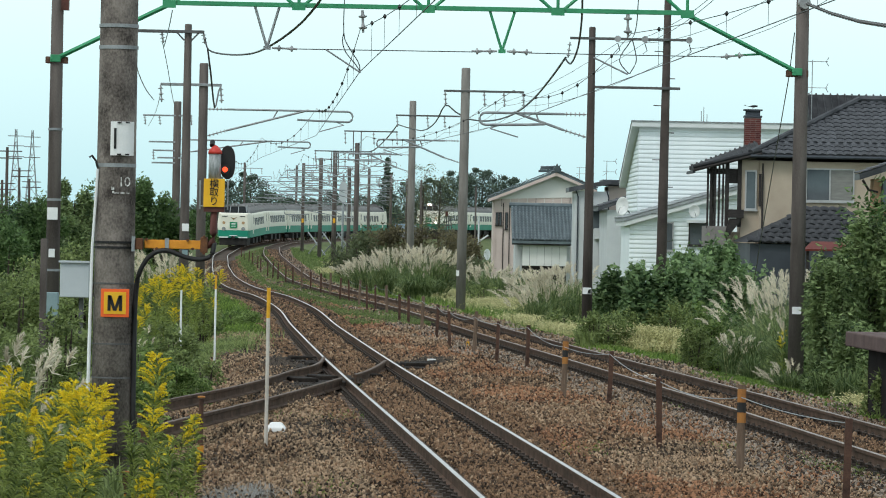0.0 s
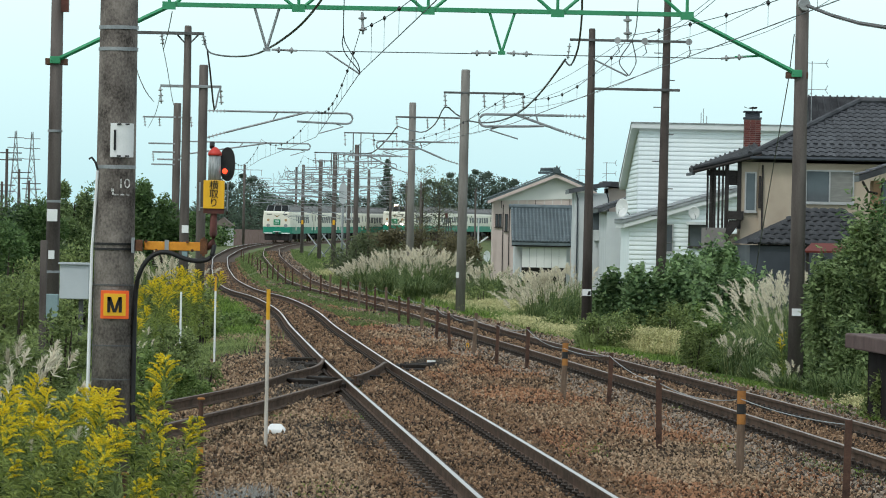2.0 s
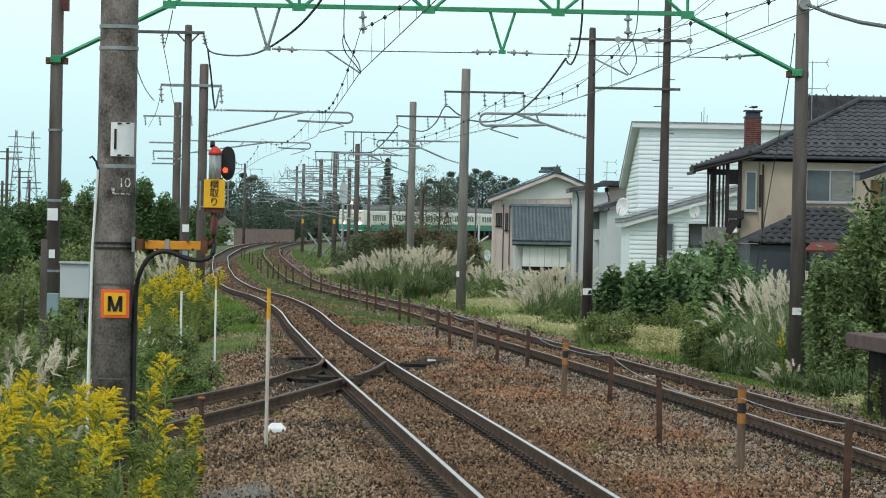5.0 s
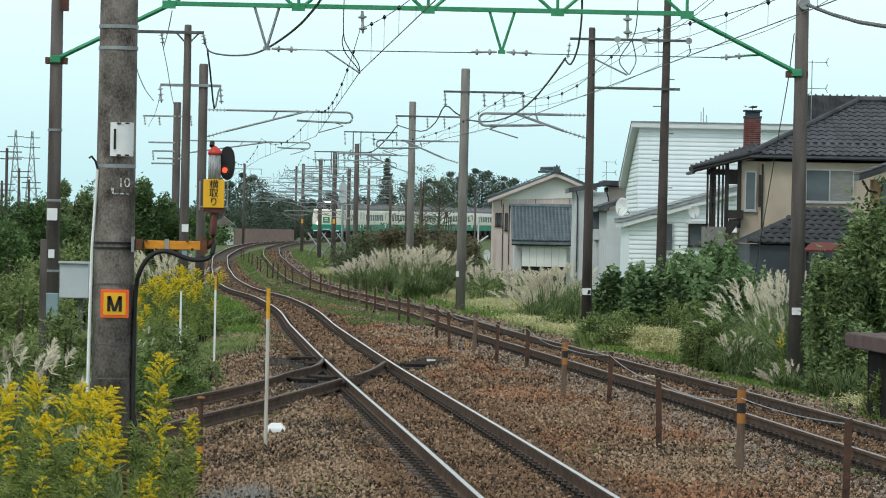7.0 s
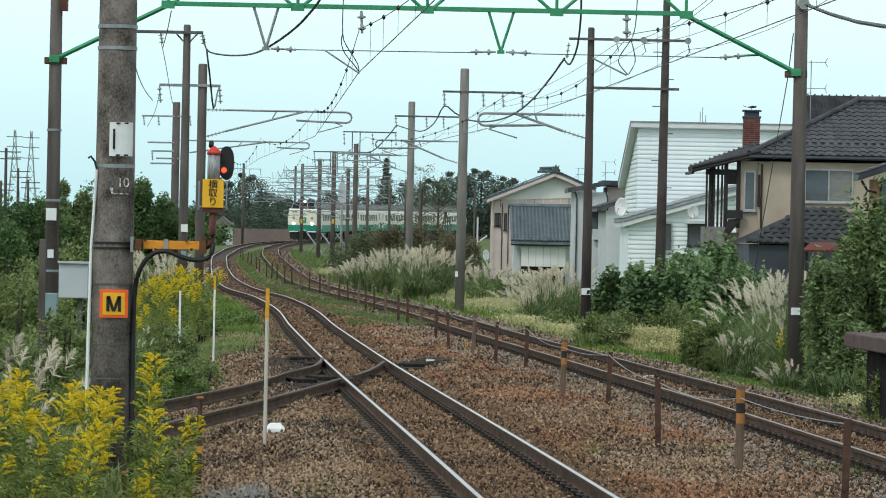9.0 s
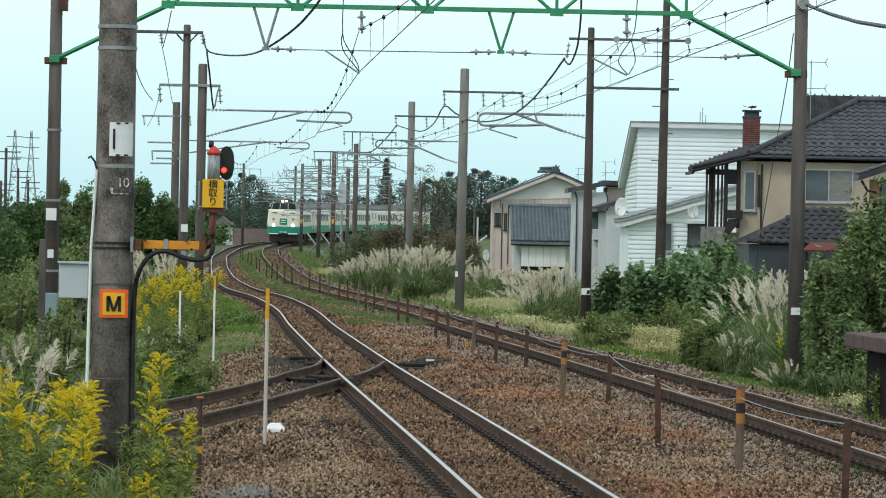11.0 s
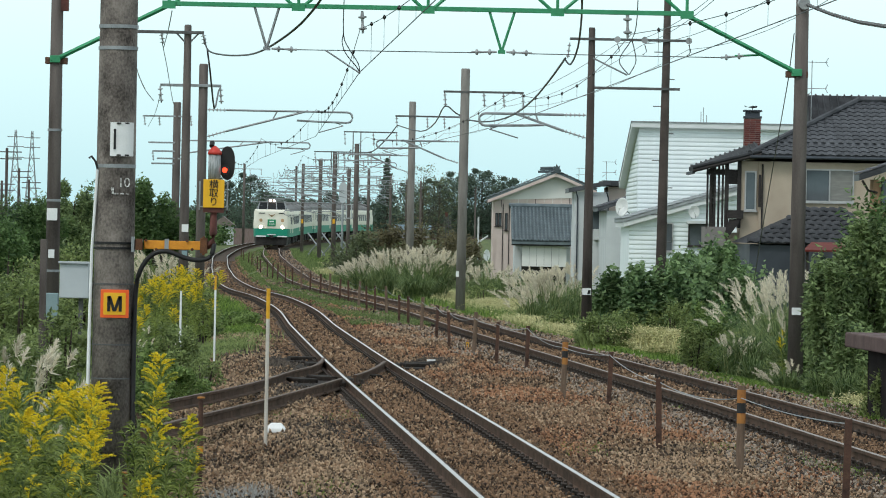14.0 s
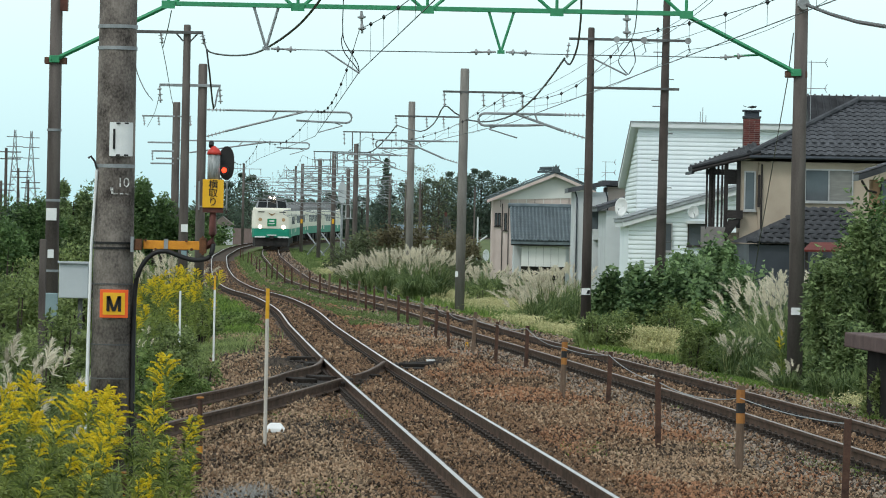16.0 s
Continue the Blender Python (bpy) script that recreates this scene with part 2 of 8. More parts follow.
def soup(name, verts, tris, mats, parent=None, index=None):
    """A mesh from numpy arrays of vertices and triangles."""
    me = bpy.data.meshes.new(name)
    nv, nf = len(verts), len(tris)
    k = tris.shape[1]
    me.vertices.add(nv)
    me.vertices.foreach_set("co", np.asarray(verts, dtype=np.float32).ravel())
    me.loops.add(nf * k)
    me.loops.foreach_set("vertex_index", np.asarray(tris, dtype=np.int32).ravel())
    me.polygons.add(nf)
    me.polygons.foreach_set("loop_start", np.arange(0, nf * k, k, dtype=np.int32))
    for mt in mats if isinstance(mats, (list, tuple)) else (mats,):
        me.materials.append(mt)
    if index is not None:
        me.polygons.foreach_set("material_index", np.asarray(index, dtype=np.int32))
    me.update(calc_edges=True)
    me.validate()
    o = new(name, me)
    if parent:
        o.parent = parent
    return o


rng = np.random.default_rng(7)


def unit(a):
    return a / np.maximum(np.linalg.norm(a, axis=1, keepdims=True), 1e-9)


def leaves(centres, size, aspect=0.45, up=0.3, jitter=0.4, out=None):
    """One folded leaf (two triangles) at each centre. Returns vertices and triangles."""
    n = len(centres)
    d = rng.normal(size=(n, 3))
    d[:, 2] = d[:, 2] * 0.6 + up
    if out is not None:
        d += out
    d = unit(d)
    side = unit(np.cross(d, rng.normal(size=(n, 3)) * 0.55 + np.array([0, 0, 1.0])))
    s = size * (1 + jitter * rng.uniform(-1, 1, n))[:, None]
    tip, base = centres + d * s * 0.6, centres - d * s * 0.4
    fold = np.cross(d, side) * s * 0.12
    l, r = centres + side * s * aspect * 0.5 + fold, centres - side * s * aspect * 0.5 + fold
    v = np.stack([base, l, tip, r], 1).reshape(-1, 3)
    i = np.arange(n)[:, None] * 4
    t = np.concatenate([i + [0, 1, 2], i + [0, 2, 3]], 1).reshape(-1, 3)
    return v, t


def blades(roots, height, width, bend=0.5, heading=None):
    """Curved tapering grass blades of three sections. Returns vertices and triangles."""
    n = len(roots)
    h = height * rng.uniform(0.6, 1.2, n)[:, None]
    a = rng.uniform(0, 2 * np.pi, n) if heading is None else heading + rng.normal(0, 0.7, n)
    lean = np.stack([np.cos(a), np.sin(a), np.zeros(n)], 1) * (rng.uniform(0.1, 1, n) * bend)[:, None]
    b = rng.uniform(0, 2 * np.pi, n)
    side = np.stack([np.cos(b), np.sin(b), np.zeros(n)], 1) * width * 0.5
    up = np.array([[0, 0, 1.0]])
    mid, top = roots + (up * 0.55 + lean * 0.25) * h, roots + (up * (1 - 0.35 * bend) + lean) * h
    v = np.stack([roots - side, roots + side, mid + side * 0.8, mid - side * 0.8, top], 1).reshape(-1, 3)
    i = np.arange(n)[:, None] * 5
    t = np.concatenate([i + [0, 1, 2], i + [0, 2, 3], i + [3, 2, 4]], 1).reshape(-1, 3)
    return v, t


def arching(roots, height, width, out, droop=0.6):
    """Long grass leaves that rise, arch outwards and hang at the tip. Returns vertices and triangles."""
    n = len(roots)
    h = height * rng.uniform(0.45, 1.15, n)
    a = rng.uniform(0, 2 * np.pi, n)
    d = out * 0.8 + np.stack([np.cos(a), np.sin(a)], 1) * 0.6
    reach = rng.uniform(0.15, 0.75, n) * droop
    side = np.stack([-d[:, 1], d[:, 0], np.zeros(n)], 1)
    side = unit(side + rng.normal(0, 0.5, (n, 3)) * np.array([1, 1, 0.2])) * width * 0.5
    rows = []
    for q, w in ((0.0, 0.7), (0.4, 1.0), (0.75, 0.8), (1.0, 0.0)):
        z = h * (q * (1 + 0.35 * reach) - reach * 1.1 * q ** 3)
        p = roots + np.concatenate([d * (h * reach * q ** 1.8)[:, None], z[:, None]], 1)
        rows += [p] if w == 0 else [p - side * w, p + side * w]
    v = np.stack(rows, 1).reshape(-1, 3)
    i = np.arange(n)[:, None] * 7
    t = np.concatenate([i + q for q in ([0, 1, 3], [0, 3, 2], [2, 3, 5], [2, 5, 4], [4, 5, 6])], 1).reshape(-1, 3)
    return v, t


def join(*parts):
    """Joins (vertices, triangles, material index) groups."""
    vs, ts, ms, k = [], [], [], 0
    for v, t, m in parts:
        vs.append(v), ts.append(t + k), ms.append(np.full(len(t), m))
        k += len(v)
    return np.concatenate(vs), np.concatenate(ts), np.concatenate(ms)


# ---- the line: where the two tracks run, and how they rise and fall ----
def smooth_curve(ys, xs):
    """A smooth function through the knots, straight beyond them."""
    ys, xs = np.array(ys, float), np.array(xs, float)
    m = np.gradient(xs, ys)

    def at(y):
        y = np.asarray(y, float)
        i = np.clip(np.searchsorted(ys, y) - 1, 0, len(ys) - 2)
        w = ys[i + 1] - ys[i]
        t = (y - ys[i]) / w
        tc = np.clip(t, 0, 1)
        c = ((2 * tc**3 - 3 * tc**2 + 1) * xs[i] + (tc**3 - 2 * tc**2 + tc) * w * m[i]
             + (-2 * tc**3 + 3 * tc**2) * xs[i + 1] + (tc**3 - tc**2) * w * m[i + 1])
        return c + np.where(t < 0, t * w * m[i], 0) + np.where(t > 1, (t - 1) * w * m[i + 1], 0)
    return at


near_x = smooth_curve([0, 38.6, 64.4, 85.9, 114.5, 143.1, 156, 177, 210, 243, 291, 335, 352, 366, 380, 400, 414, 430, 446, 458, 471, 500, 522, 541, 565, 590, 620, 660, 700, 887, 1087],
                      [3, 0.88, -0.5, -1.62, -3.08, -4.58, -5.6, -7.35, -9.4, -11.25, -13.7, -15.9, -16.71, -17.38, -18, -18.5, -18.5, -17.95, -17.15, -16.3, -15.35, -12.55, -9.9, -7, -3.1, 1.2, 6.4, 13.5, 20.6, 55, 93])
far_x = smooth_curve([0, 47.2, 64.4, 85.9, 114.5, 143.1, 153.1, 163.1, 173.2, 183.2, 194.6, 207.5, 229, 257.6, 286.2, 314.8, 336.3, 350, 365, 380, 395, 410, 425, 443, 462, 490, 505, 522, 541, 565, 590, 620, 660, 700, 887, 1087],
                     [7.6, 5, 4.16, 2.95, 1.05, -0.85, -1.7, -2.63, -3.55, -4.42, -5.3, -6.2, -7.34, -8.73, -10.1, -11.45, -12.3, -12.76, -13.33, -13.86, -14.15, -14.2, -13.9, -13.15, -12, -9.6, -7.85, -5.35, -2.3, 1.7, 6, 11.3, 18.5, 25.7, 60, 98])
far_z = smooth_curve([-71.6, 0, 42.9, 85.9, 143.1, 214.7, 286.2, 343.4, 350, 365, 380, 395, 410, 425, 443, 462, 490, 505, 522, 541, 565, 620, 700, 887, 1087, 1290],
                     [0.1, 0.1, 0.01, -0.2, -0.3, -0.25, -0.05, 0.25, 0.29, 0.27, 0.25, 0.24, 0.35, 0.46, 0.58, 0.66, 0.75, 0.79, 0.85, 0.9, 0.94, 0.97, 0.97, 0.92, 0.81, 0.81])
near_z = smooth_curve([-70, 0, 42.9, 85.9, 143.1, 156, 177, 210, 243, 291, 335, 352, 366, 380, 400, 414, 430, 446, 458, 471, 500, 522, 541, 565, 620, 700, 887, 1087],
                      [0.1, 0.1, 0.01, -0.2, -0.3, -0.25, -0.32, -0.5, -0.65, -0.8, -0.83, -0.67, -0.62, -0.51, -0.35, -0.07, 0.22, 0.38, 0.44, 0.48, 0.56, 0.63, 0.7, 0.79, 0.88, 0.97, 0.97, 0.82])


def rail_z(y, x=None):
    """Height of the rails; where x is given, blended between the two tracks."""
    if x is None:
        return near_z(y)
    a, b = near_x(y), far_x(y)
    u = np.clip((x - a - 0.9) / np.maximum(b - a - 1.8, 0.5), 0, 1)
    return near_z(y) * (1 - u) + far_z(y) * u


def ground_z(x, y):
    """Height of the ground: ballast bed round the tracks, lower banks beside it."""
    x, y = np.asarray(x, float), np.asarray(y, float)
    yc = np.clip(y, -70, 1087)
    a, b, z = near_x(yc), far_x(yc), rail_z(yc, x)
    out = np.maximum(a - 1.7 - x, x - (b + 1.7))
    z = z - 0.2 - np.clip(out, 0, 2.2) * 0.16 - np.clip(out - 4, 0, 12) * 0.04
    return z + 0.03 * np.sin(x * 1.7 + y * 0.3) * np.clip(out, 0, 1)


# ---- ground ----
def build_ground():
    ys = np.concatenate([np.arange(-80, 28, 8), np.arange(28, 215, 1.0), np.arange(215, 570, 4), np.arange(570, 1120, 20), np.linspace(1120, 4500, 14)])
    off = np.concatenate([-np.geomspace(1500, 6, 26), np.arange(-5.5, 7.6, 0.25), np.geomspace(8, 1500, 26)])
    yy, oo = np.meshgrid(ys, off, indexing="ij")
    xx = (near_x(np.clip(yy, -70, 1087)) + far_x(np.clip(yy, -70, 1087))) / 2 + oo
    zz = ground_z(xx, yy)
    v = np.stack([xx, yy, zz], -1).reshape(-1, 3)
    r, c = len(ys), len(off)
    i = (np.arange(r - 1)[:, None] * c + np.arange(c - 1)[None]).reshape(-1, 1)
    q = np.concatenate([i, i + 1, i + c + 1, i + c], 1)
    cx, cy = v[q].mean(1)[:, 0], v[q].mean(1)[:, 1]
    yc = np.clip(cy, -70, 1087)
    wob = 0.35 * np.sin(cy * 0.6) + 0.25 * np.sin(cy * 0.26 + 1)
    left_edge = np.where(cy < 83, 4.5, np.where(cy < 112, 2.8, 1.3))
    bed = (cx > near_x(yc) - left_edge + wob * 0.5) & (cx < far_x(yc) + 1.5 + wob * 0.3) & (cy < 1000)
    off_track = np.minimum(np.abs(cx - near_x(yc)), np.abs(cx - far_x(yc)))
    bed &= (cy < 152 + 10 * np.sin(cx * 2.0) + 7 * np.sin(cx * 5 + cy * 0.3)) | (off_track < 1.35 + wob * 0.3)
    g = soup("ground", v, q, [SOIL, BED], index=bed.astype(int))
    tagged(g, "grassy embankment with a brown ballast bed under the tracks", "ground", kind="structure")
    return g


ground = build_ground()


# ---- rails, sleepers, ballast ----
RAIL_SHAPE = [(-0.06, -0.15), (0.06, -0.15), (0.06, -0.137), (0.009, -0.12), (0.009, -0.045), (0.032, -0.035), (0.032, -0.004),
              (-0.032, -0.004), (-0.032, -0.035), (-0.009, -0.045), (-0.009, -0.12), (-0.06, -0.137)]


def along(path, y):
    """Point, heading and cross direction of a track at y."""
    e = 0.5
    s = (float(path(y + e)) - float(path(y - e))) / (2 * e)
    d = Vector((s, 1, 0)).normalized()
    return Vector((float(path(y)), y, float((near_z if path is near_x else far_z)(y)))), d, Vector((d.y, -d.x, 0))


def rail_line(pts, parent, top_mat, name="rail"):
    """A rail with its section swept along the points."""
    g, t = Geo(), Geo()
    rings, tops = [], []
    for k, p in enumerate(pts):
        d = (pts[min(k + 1, len(pts) - 1)] - pts[max(k - 1, 0)]).normalized()
        c = Vector((d.y, -d.x, 0)).normalized()
        rings.append([p + c * a + Vector((0, 0, b)) for a, b in RAIL_SHAPE])
        tops.append([p + c * a + Vector((0, 0, b)) for a, b in ((-0.027, -0.004), (0.016, -0.004), (0.012, 0.0), (-0.024, 0.0))])
    g.loft(rings)
    t.loft(tops)
    r = g.ob(name, RAIL, parent)
    t.ob("rail_head", top_mat, r, "worn running surface of the rail")
    return r


def sleeper_mesh():
    g = Geo()
    for y0, y1, w0, w1, h in ((-1.0, -0.35, 0.26, 0.24, 0.0), (-0.35, 0.35, 0.24, 0.24, -0.02), (0.35, 1.0, 0.24, 0.26, 0.0)):
        r = []
        for x, w in ((y0, w0), (y1, w1)):
            r.append([(x, -w / 2, -0.16), (x, w / 2, -0.16), (x, w / 2 - 0.03, h), (x, -w / 2 + 0.03, h)])
        g.loft(r)
    return g.mesh("sleeper", SLEEPER)


def clip_mesh():
    g = Geo()
    g.box((0, 0, 0.015), (0.09, 0.13, 0.03))
    g.ring_tube([(-0.03, -0.05, 0.03), (-0.01, -0.05, 0.07), (0.03, -0.03, 0.075), (0.03, 0.03, 0.075), (-0.01, 0.05, 0.07), (-0.03, 0.05, 0.03)], 0.013, 5)
    g.cyl((0.0, 0, 0.02), (0.0, 0, 0.1), 0.018, n=6)
    return g.mesh("rail_clip", CLIP)


SLEEPER_MESH, CLIP_MESH = sleeper_mesh(), clip_mesh()


def build_track(name, path, top_mat, label, y0):
    t = thing(name, (0, 0, 0), label, "railway track", kind="structure")
    ys = list(np.arange(y0, 86, 2.0)) + list(np.arange(86, 460, 4)) + list(np.arange(460, 1087, 14))
    for side in (-1, 1):
        pts = []
        for y in ys:
            p, d, c = along(path, y)
            pts.append(p + c * (0.566 * side))
        rail_line(pts, t, top_mat)
    y, n, rest, rest_clip = y0, 0, Geo(), Geo()
    while y < 343:
        p, d, c = along(path, y)
        ang = math.atan2(c.y, c.x)
        m = Matrix.Translation(p + Vector((0, 0, -0.175))) @ Matrix.Rotation(ang, 4, "Z")
        if y < 143:
            s = new("sleeper", SLEEPER_MESH)
            s.parent, s.matrix_basis = t, m
            for o in (-0.67, -0.46, 0.46, 0.67):
                k = new("rail_clip", CLIP_MESH)
                k.parent = s
                k.matrix_basis = Matrix.Translation((o, 0, 0)) @ Matrix.Rotation(math.pi if o in (-0.67, 0.46) else 0, 4, "Z")
        else:
            rest.box(p + Vector((0, 0, -0.25)), (2.0, 0.24, 0.15), ang)
            for o in (-0.67, 0.67):
                q = p + c * o
                rest_clip.box((q.x, q.y, q.z - 0.14), (0.09, 0.12, 0.09), ang)
        y += 0.6
    tagged(rest.ob("far_sleepers", SLEEPER, t), kind="stuff")
    tagged(rest_clip.ob("far_rail_clips", CLIP, t), kind="stuff")
    return t


track_near = build_track("track_main", near_x, RAIL_TOP, "curving railway track with two polished steel rails on ballast", 23)
track_far = build_track("track_second", far_x, DULL_TOP, "curving railway track with dull brown rails on ballast", 31)


OILY = ((-2.36, 77.2), (-2.12, 80.5), (-2.4, 84.2), (-1.7, 74.2), (-2.95, 86.8), (-2.84, 84.14), (-1.98, 71.79), (-1.55, 72.08), (-0.47, 86.74), (-0.16, 88.86))


def build_ballast():
    """Loose stones over the bed, denser and finer near the camera."""
    out_v, out_t, out_m = [], [], []
    k = 0
    corners = np.array([[0.95, 0.1, -0.7], [0.05, 0.95, -0.7], [-0.95, 0.05, -0.7], [-0.1, -0.95, -0.7],
                        [0.6, 0.35, 0.62], [-0.3, 0.62, 0.7], [-0.62, -0.3, 0.6], [0.3, -0.66, 0.66]])
    tri = np.array([[0, 1, 4], [1, 5, 4], [1, 2, 5], [2, 6, 5], [2, 3, 6], [3, 7, 6], [3, 0, 7], [0, 4, 7], [4, 5, 6], [4, 6, 7]])
    for y0, y1, dens, size in ((33, 49, 680, 0.0138), (49, 66, 470, 0.0158), (66, 92, 250, 0.0192), (92, 132, 125, 0.024), (132, 186, 52, 0.031), (186, 358, 24, 0.036)):
        left = 4.6 if y1 < 86 else 2.6
        n = int((y1 - y0) * 13 * dens)
        y = rng.uniform(y0, y1, n)
        a, b = near_x(y), far_x(y)
        x = rng.uniform(a - left, b + 1.75)
        keep = rng.uniform(0, 1, n) < np.where(np.abs(x) < 0.105 * y, 0.92, 0.12)
        # sleepers lie a little proud of the stones between the rails
        da, db = np.abs(x - a), np.abs(x - b)
        on_rail = (np.abs(da - 0.566) < 0.09) | (np.abs(db - 0.566) < 0.09)
        keep &= ~on_rail
        # sleeper ends show beside the main rails
        keep &= ~((da > 0.62) & (da < 0.86) & (np.abs((y - 23) % 0.6 - 0.3) > 0.19) & (rng.uniform(0, 1, n) < 0.28) & (y < 58))
        keep &= (y < 114) | (x > a - 1.4)
        keep &= (y < 158 + 10 * np.sin(x * 2.0) + 7 * np.sin(x * 5 + y * 0.3)) | (np.minimum(da, db) < 1.4)
        x, y, da, db = x[keep], y[keep], da[keep], db[keep]
        n = len(x)
        z = ground_z(x, y) + rng.uniform(-0.02, 0.05, n) + 0.035 * (rng.uniform(0, 1, n) < 0.15) + 0.035 * (np.minimum(da, db) < 0.47) + 0.025 * (1 + np.sin(x * 3.1 + y * 0.5)) * (np.minimum(da, db) > 1.2)
        z -= 0.05 * (np.abs(np.minimum(da, db) - 0.566) < 0.24)
        s = size * rng.uniform(0.55, 1.3, n)
        pts = corners[None] * rng.uniform(0.7, 1.25, (n, 8, 1)) * rng.uniform(0.65, 1.3, (n, 1, 3)) + rng.normal(0, 0.16, (n, 8, 3))
        tilt = rng.normal(0, 0.45, (n, 1, 2))
        pts[..., 2] += (pts[..., :2] * tilt).sum(-1)
        ang = rng.uniform(0, 6.28, n)
        ca, sa = np.cos(ang)[:, None], np.sin(ang)[:, None]
        px, py = pts[..., 0] * ca - pts[..., 1] * sa, pts[..., 0] * sa + pts[..., 1] * ca
        v = np.stack([px * 1.1, py * 1.1, pts[..., 2] * 0.9], -1) * s[:, None, None] + np.stack([x, y, z], 1)[:, None]
        out_v.append(v.reshape(-1, 3))
        out_t.append((tri[None] + (np.arange(n) * 8)[:, None, None] + k).reshape(-1, 3))
        rust = ((np.minimum(da, db) < 1.3) & (rng.uniform(0, 1, n) < 0.8)) | (rng.uniform(0, 1, n) < 0.22 + 0.42 * (np.sin(x * 1.3 + 0.9 * np.sin(y * 0.21)) + np.sin(y * 0.33 + 1.4 * np.sin(x * 0.9)) > 0.2))
        kind = rust.astype(int)
        # orange-stained drifts between the tracks, and grey stone beside the second track
        drift = np.sin(x * 2.3 + 0.35 * y + 1.1 * np.sin(y * 0.17)) + np.sin(y * 0.41 - x * 1.1) + rng.normal(0, 0.45, n)
        kind[(drift > 0.25) & (x - near_x(y) > 1.1) & (x - near_x(y) < 3.4) & (rng.uniform(0, 1, n) < 0.8)] = 3
        kind[(x - far_x(y) > -1.75 + 0.3 * np.sin(y * 0.5)) & (np.abs(x - far_x(y)) > 0.7) & (rng.uniform(0, 1, n) < 0.5)] = 4
        kind[(x - near_x(y) < -1.2) & (rng.uniform(0, 1, n) < 0.3)] = 0
        kind[(x - near_x(y) < -0.8) & (drift < -0.7) & (rng.uniform(0, 1, n) < 0.45)] = 2
        kind[(rng.uniform(0, 1, n) < np.clip((y - 130) / 150, 0, 0.18)) & (np.minimum(da, db) < 1.3)] = 2
        for cx, cy in OILY:
            kind[((x - cx) / 0.42) ** 2 + ((y - cy) / 2.6) ** 2 + rng.normal(0, 0.3, n) < 0.75] = 2
        out_m.append(np.repeat(kind, 10))
        k += n * 8
    o = soup("ballast", np.concatenate(out_v), np.concatenate(out_t), [STONE, RUSTY_STONE, OILY_STONE, ORANGE_STONE, GREY_STONE], index=np.concatenate(out_m))
    tagged(o, "brown and grey crushed stone ballast around the tracks", "ballast", kind="stuff")


build_ballast()


# ---- the maintenance siding that joins the main track ----
def build_siding():
    t = thing("track_siding", (0, 0, 0), "rusty maintenance siding that meets the main track at a crossing piece", "railway track", kind="structure")
    for knots in ([(-3.67, 56.62), (-3.31, 60.52), (-2.94, 64.43), (-2.69, 67.89), (-2.52, 71.03), (-2.37, 74.44), (-2.15, 77.5), (-2.07, 80.27), (-2.1, 84.02)],
                  [(-3.15, 49.6), (-2.865, 53.1), (-2.575, 56.4), (-2.24, 60.28), (-1.88, 65.15), (-1.5, 70.85)],
                  [(-1.33, 72.88), (-1.18, 75.37), (-1.06, 78.75), (-0.98, 82.41)]):
        pts = [Vector((x, y, float(rail_z(y)) + 0.015)) for x, y in knots]
        fine = []
        for k in range(len(pts) - 1):
            p0, p1, p2, p3 = pts[max(k - 1, 0)], pts[k], pts[k + 1], pts[min(k + 2, len(pts) - 1)]
            for i in range(5):
                u = i / 5
                fine.append(0.5 * ((2 * p1) + (p2 - p0) * u + (2 * p0 - 5 * p1 + 4 * p2 - p3) * u * u + (3 * p1 - p0 - 3 * p2 + p3) * u ** 3))
        rail_line(fine + [pts[-1]], t, SIDING_TOP)
    for x, y, w, d, turn in ((-2.3, 73.57, 0.55, 2.6, 0.2), (-1.99, 75.11, 0.5, 2.8, 0.1), (-2.36, 83.34, 0.4, 1.8, 0.0), (-1.63, 71.56, 0.45, 1.8, 0.1),
                             (-1.28, 76.37, 0.7, 1.2, 0.0), (-0.56, 84.38, 0.75, 1.6, 0.05), (-2.69, 87.52, 0.8, 1.5, 0.0)):
        g = Geo().box((x, y, float(rail_z(y)) - 0.17), (w, d * 1.4, 0.09), turn).box((x + 0.1, y - 0.2, float(rail_z(y)) - 0.11), (w * 0.6, d * 0.3, 0.1), turn + 0.2)
        g.ob("switch_plate", GREASE, t, "greasy black plate of the crossing", bevel=0.02)
    (xa, ya), (xb, yb) = (-0.91, 84.1), (-0.08, 87.89)
    g = Geo().cyl((xa, ya, float(rail_z(ya)) - 0.13), (xb, yb, float(rail_z(yb)) - 0.15), 0.05, n=8)
    g.ob("throw_rod", GREASE, t, "black throw rod beside the rail")
    Geo().box((xb - 0.1, yb, float(rail_z(yb)) - 0.1), (0.16, 0.1, 0.04)).ob("rod_cap", WHITE, t)


build_siding()


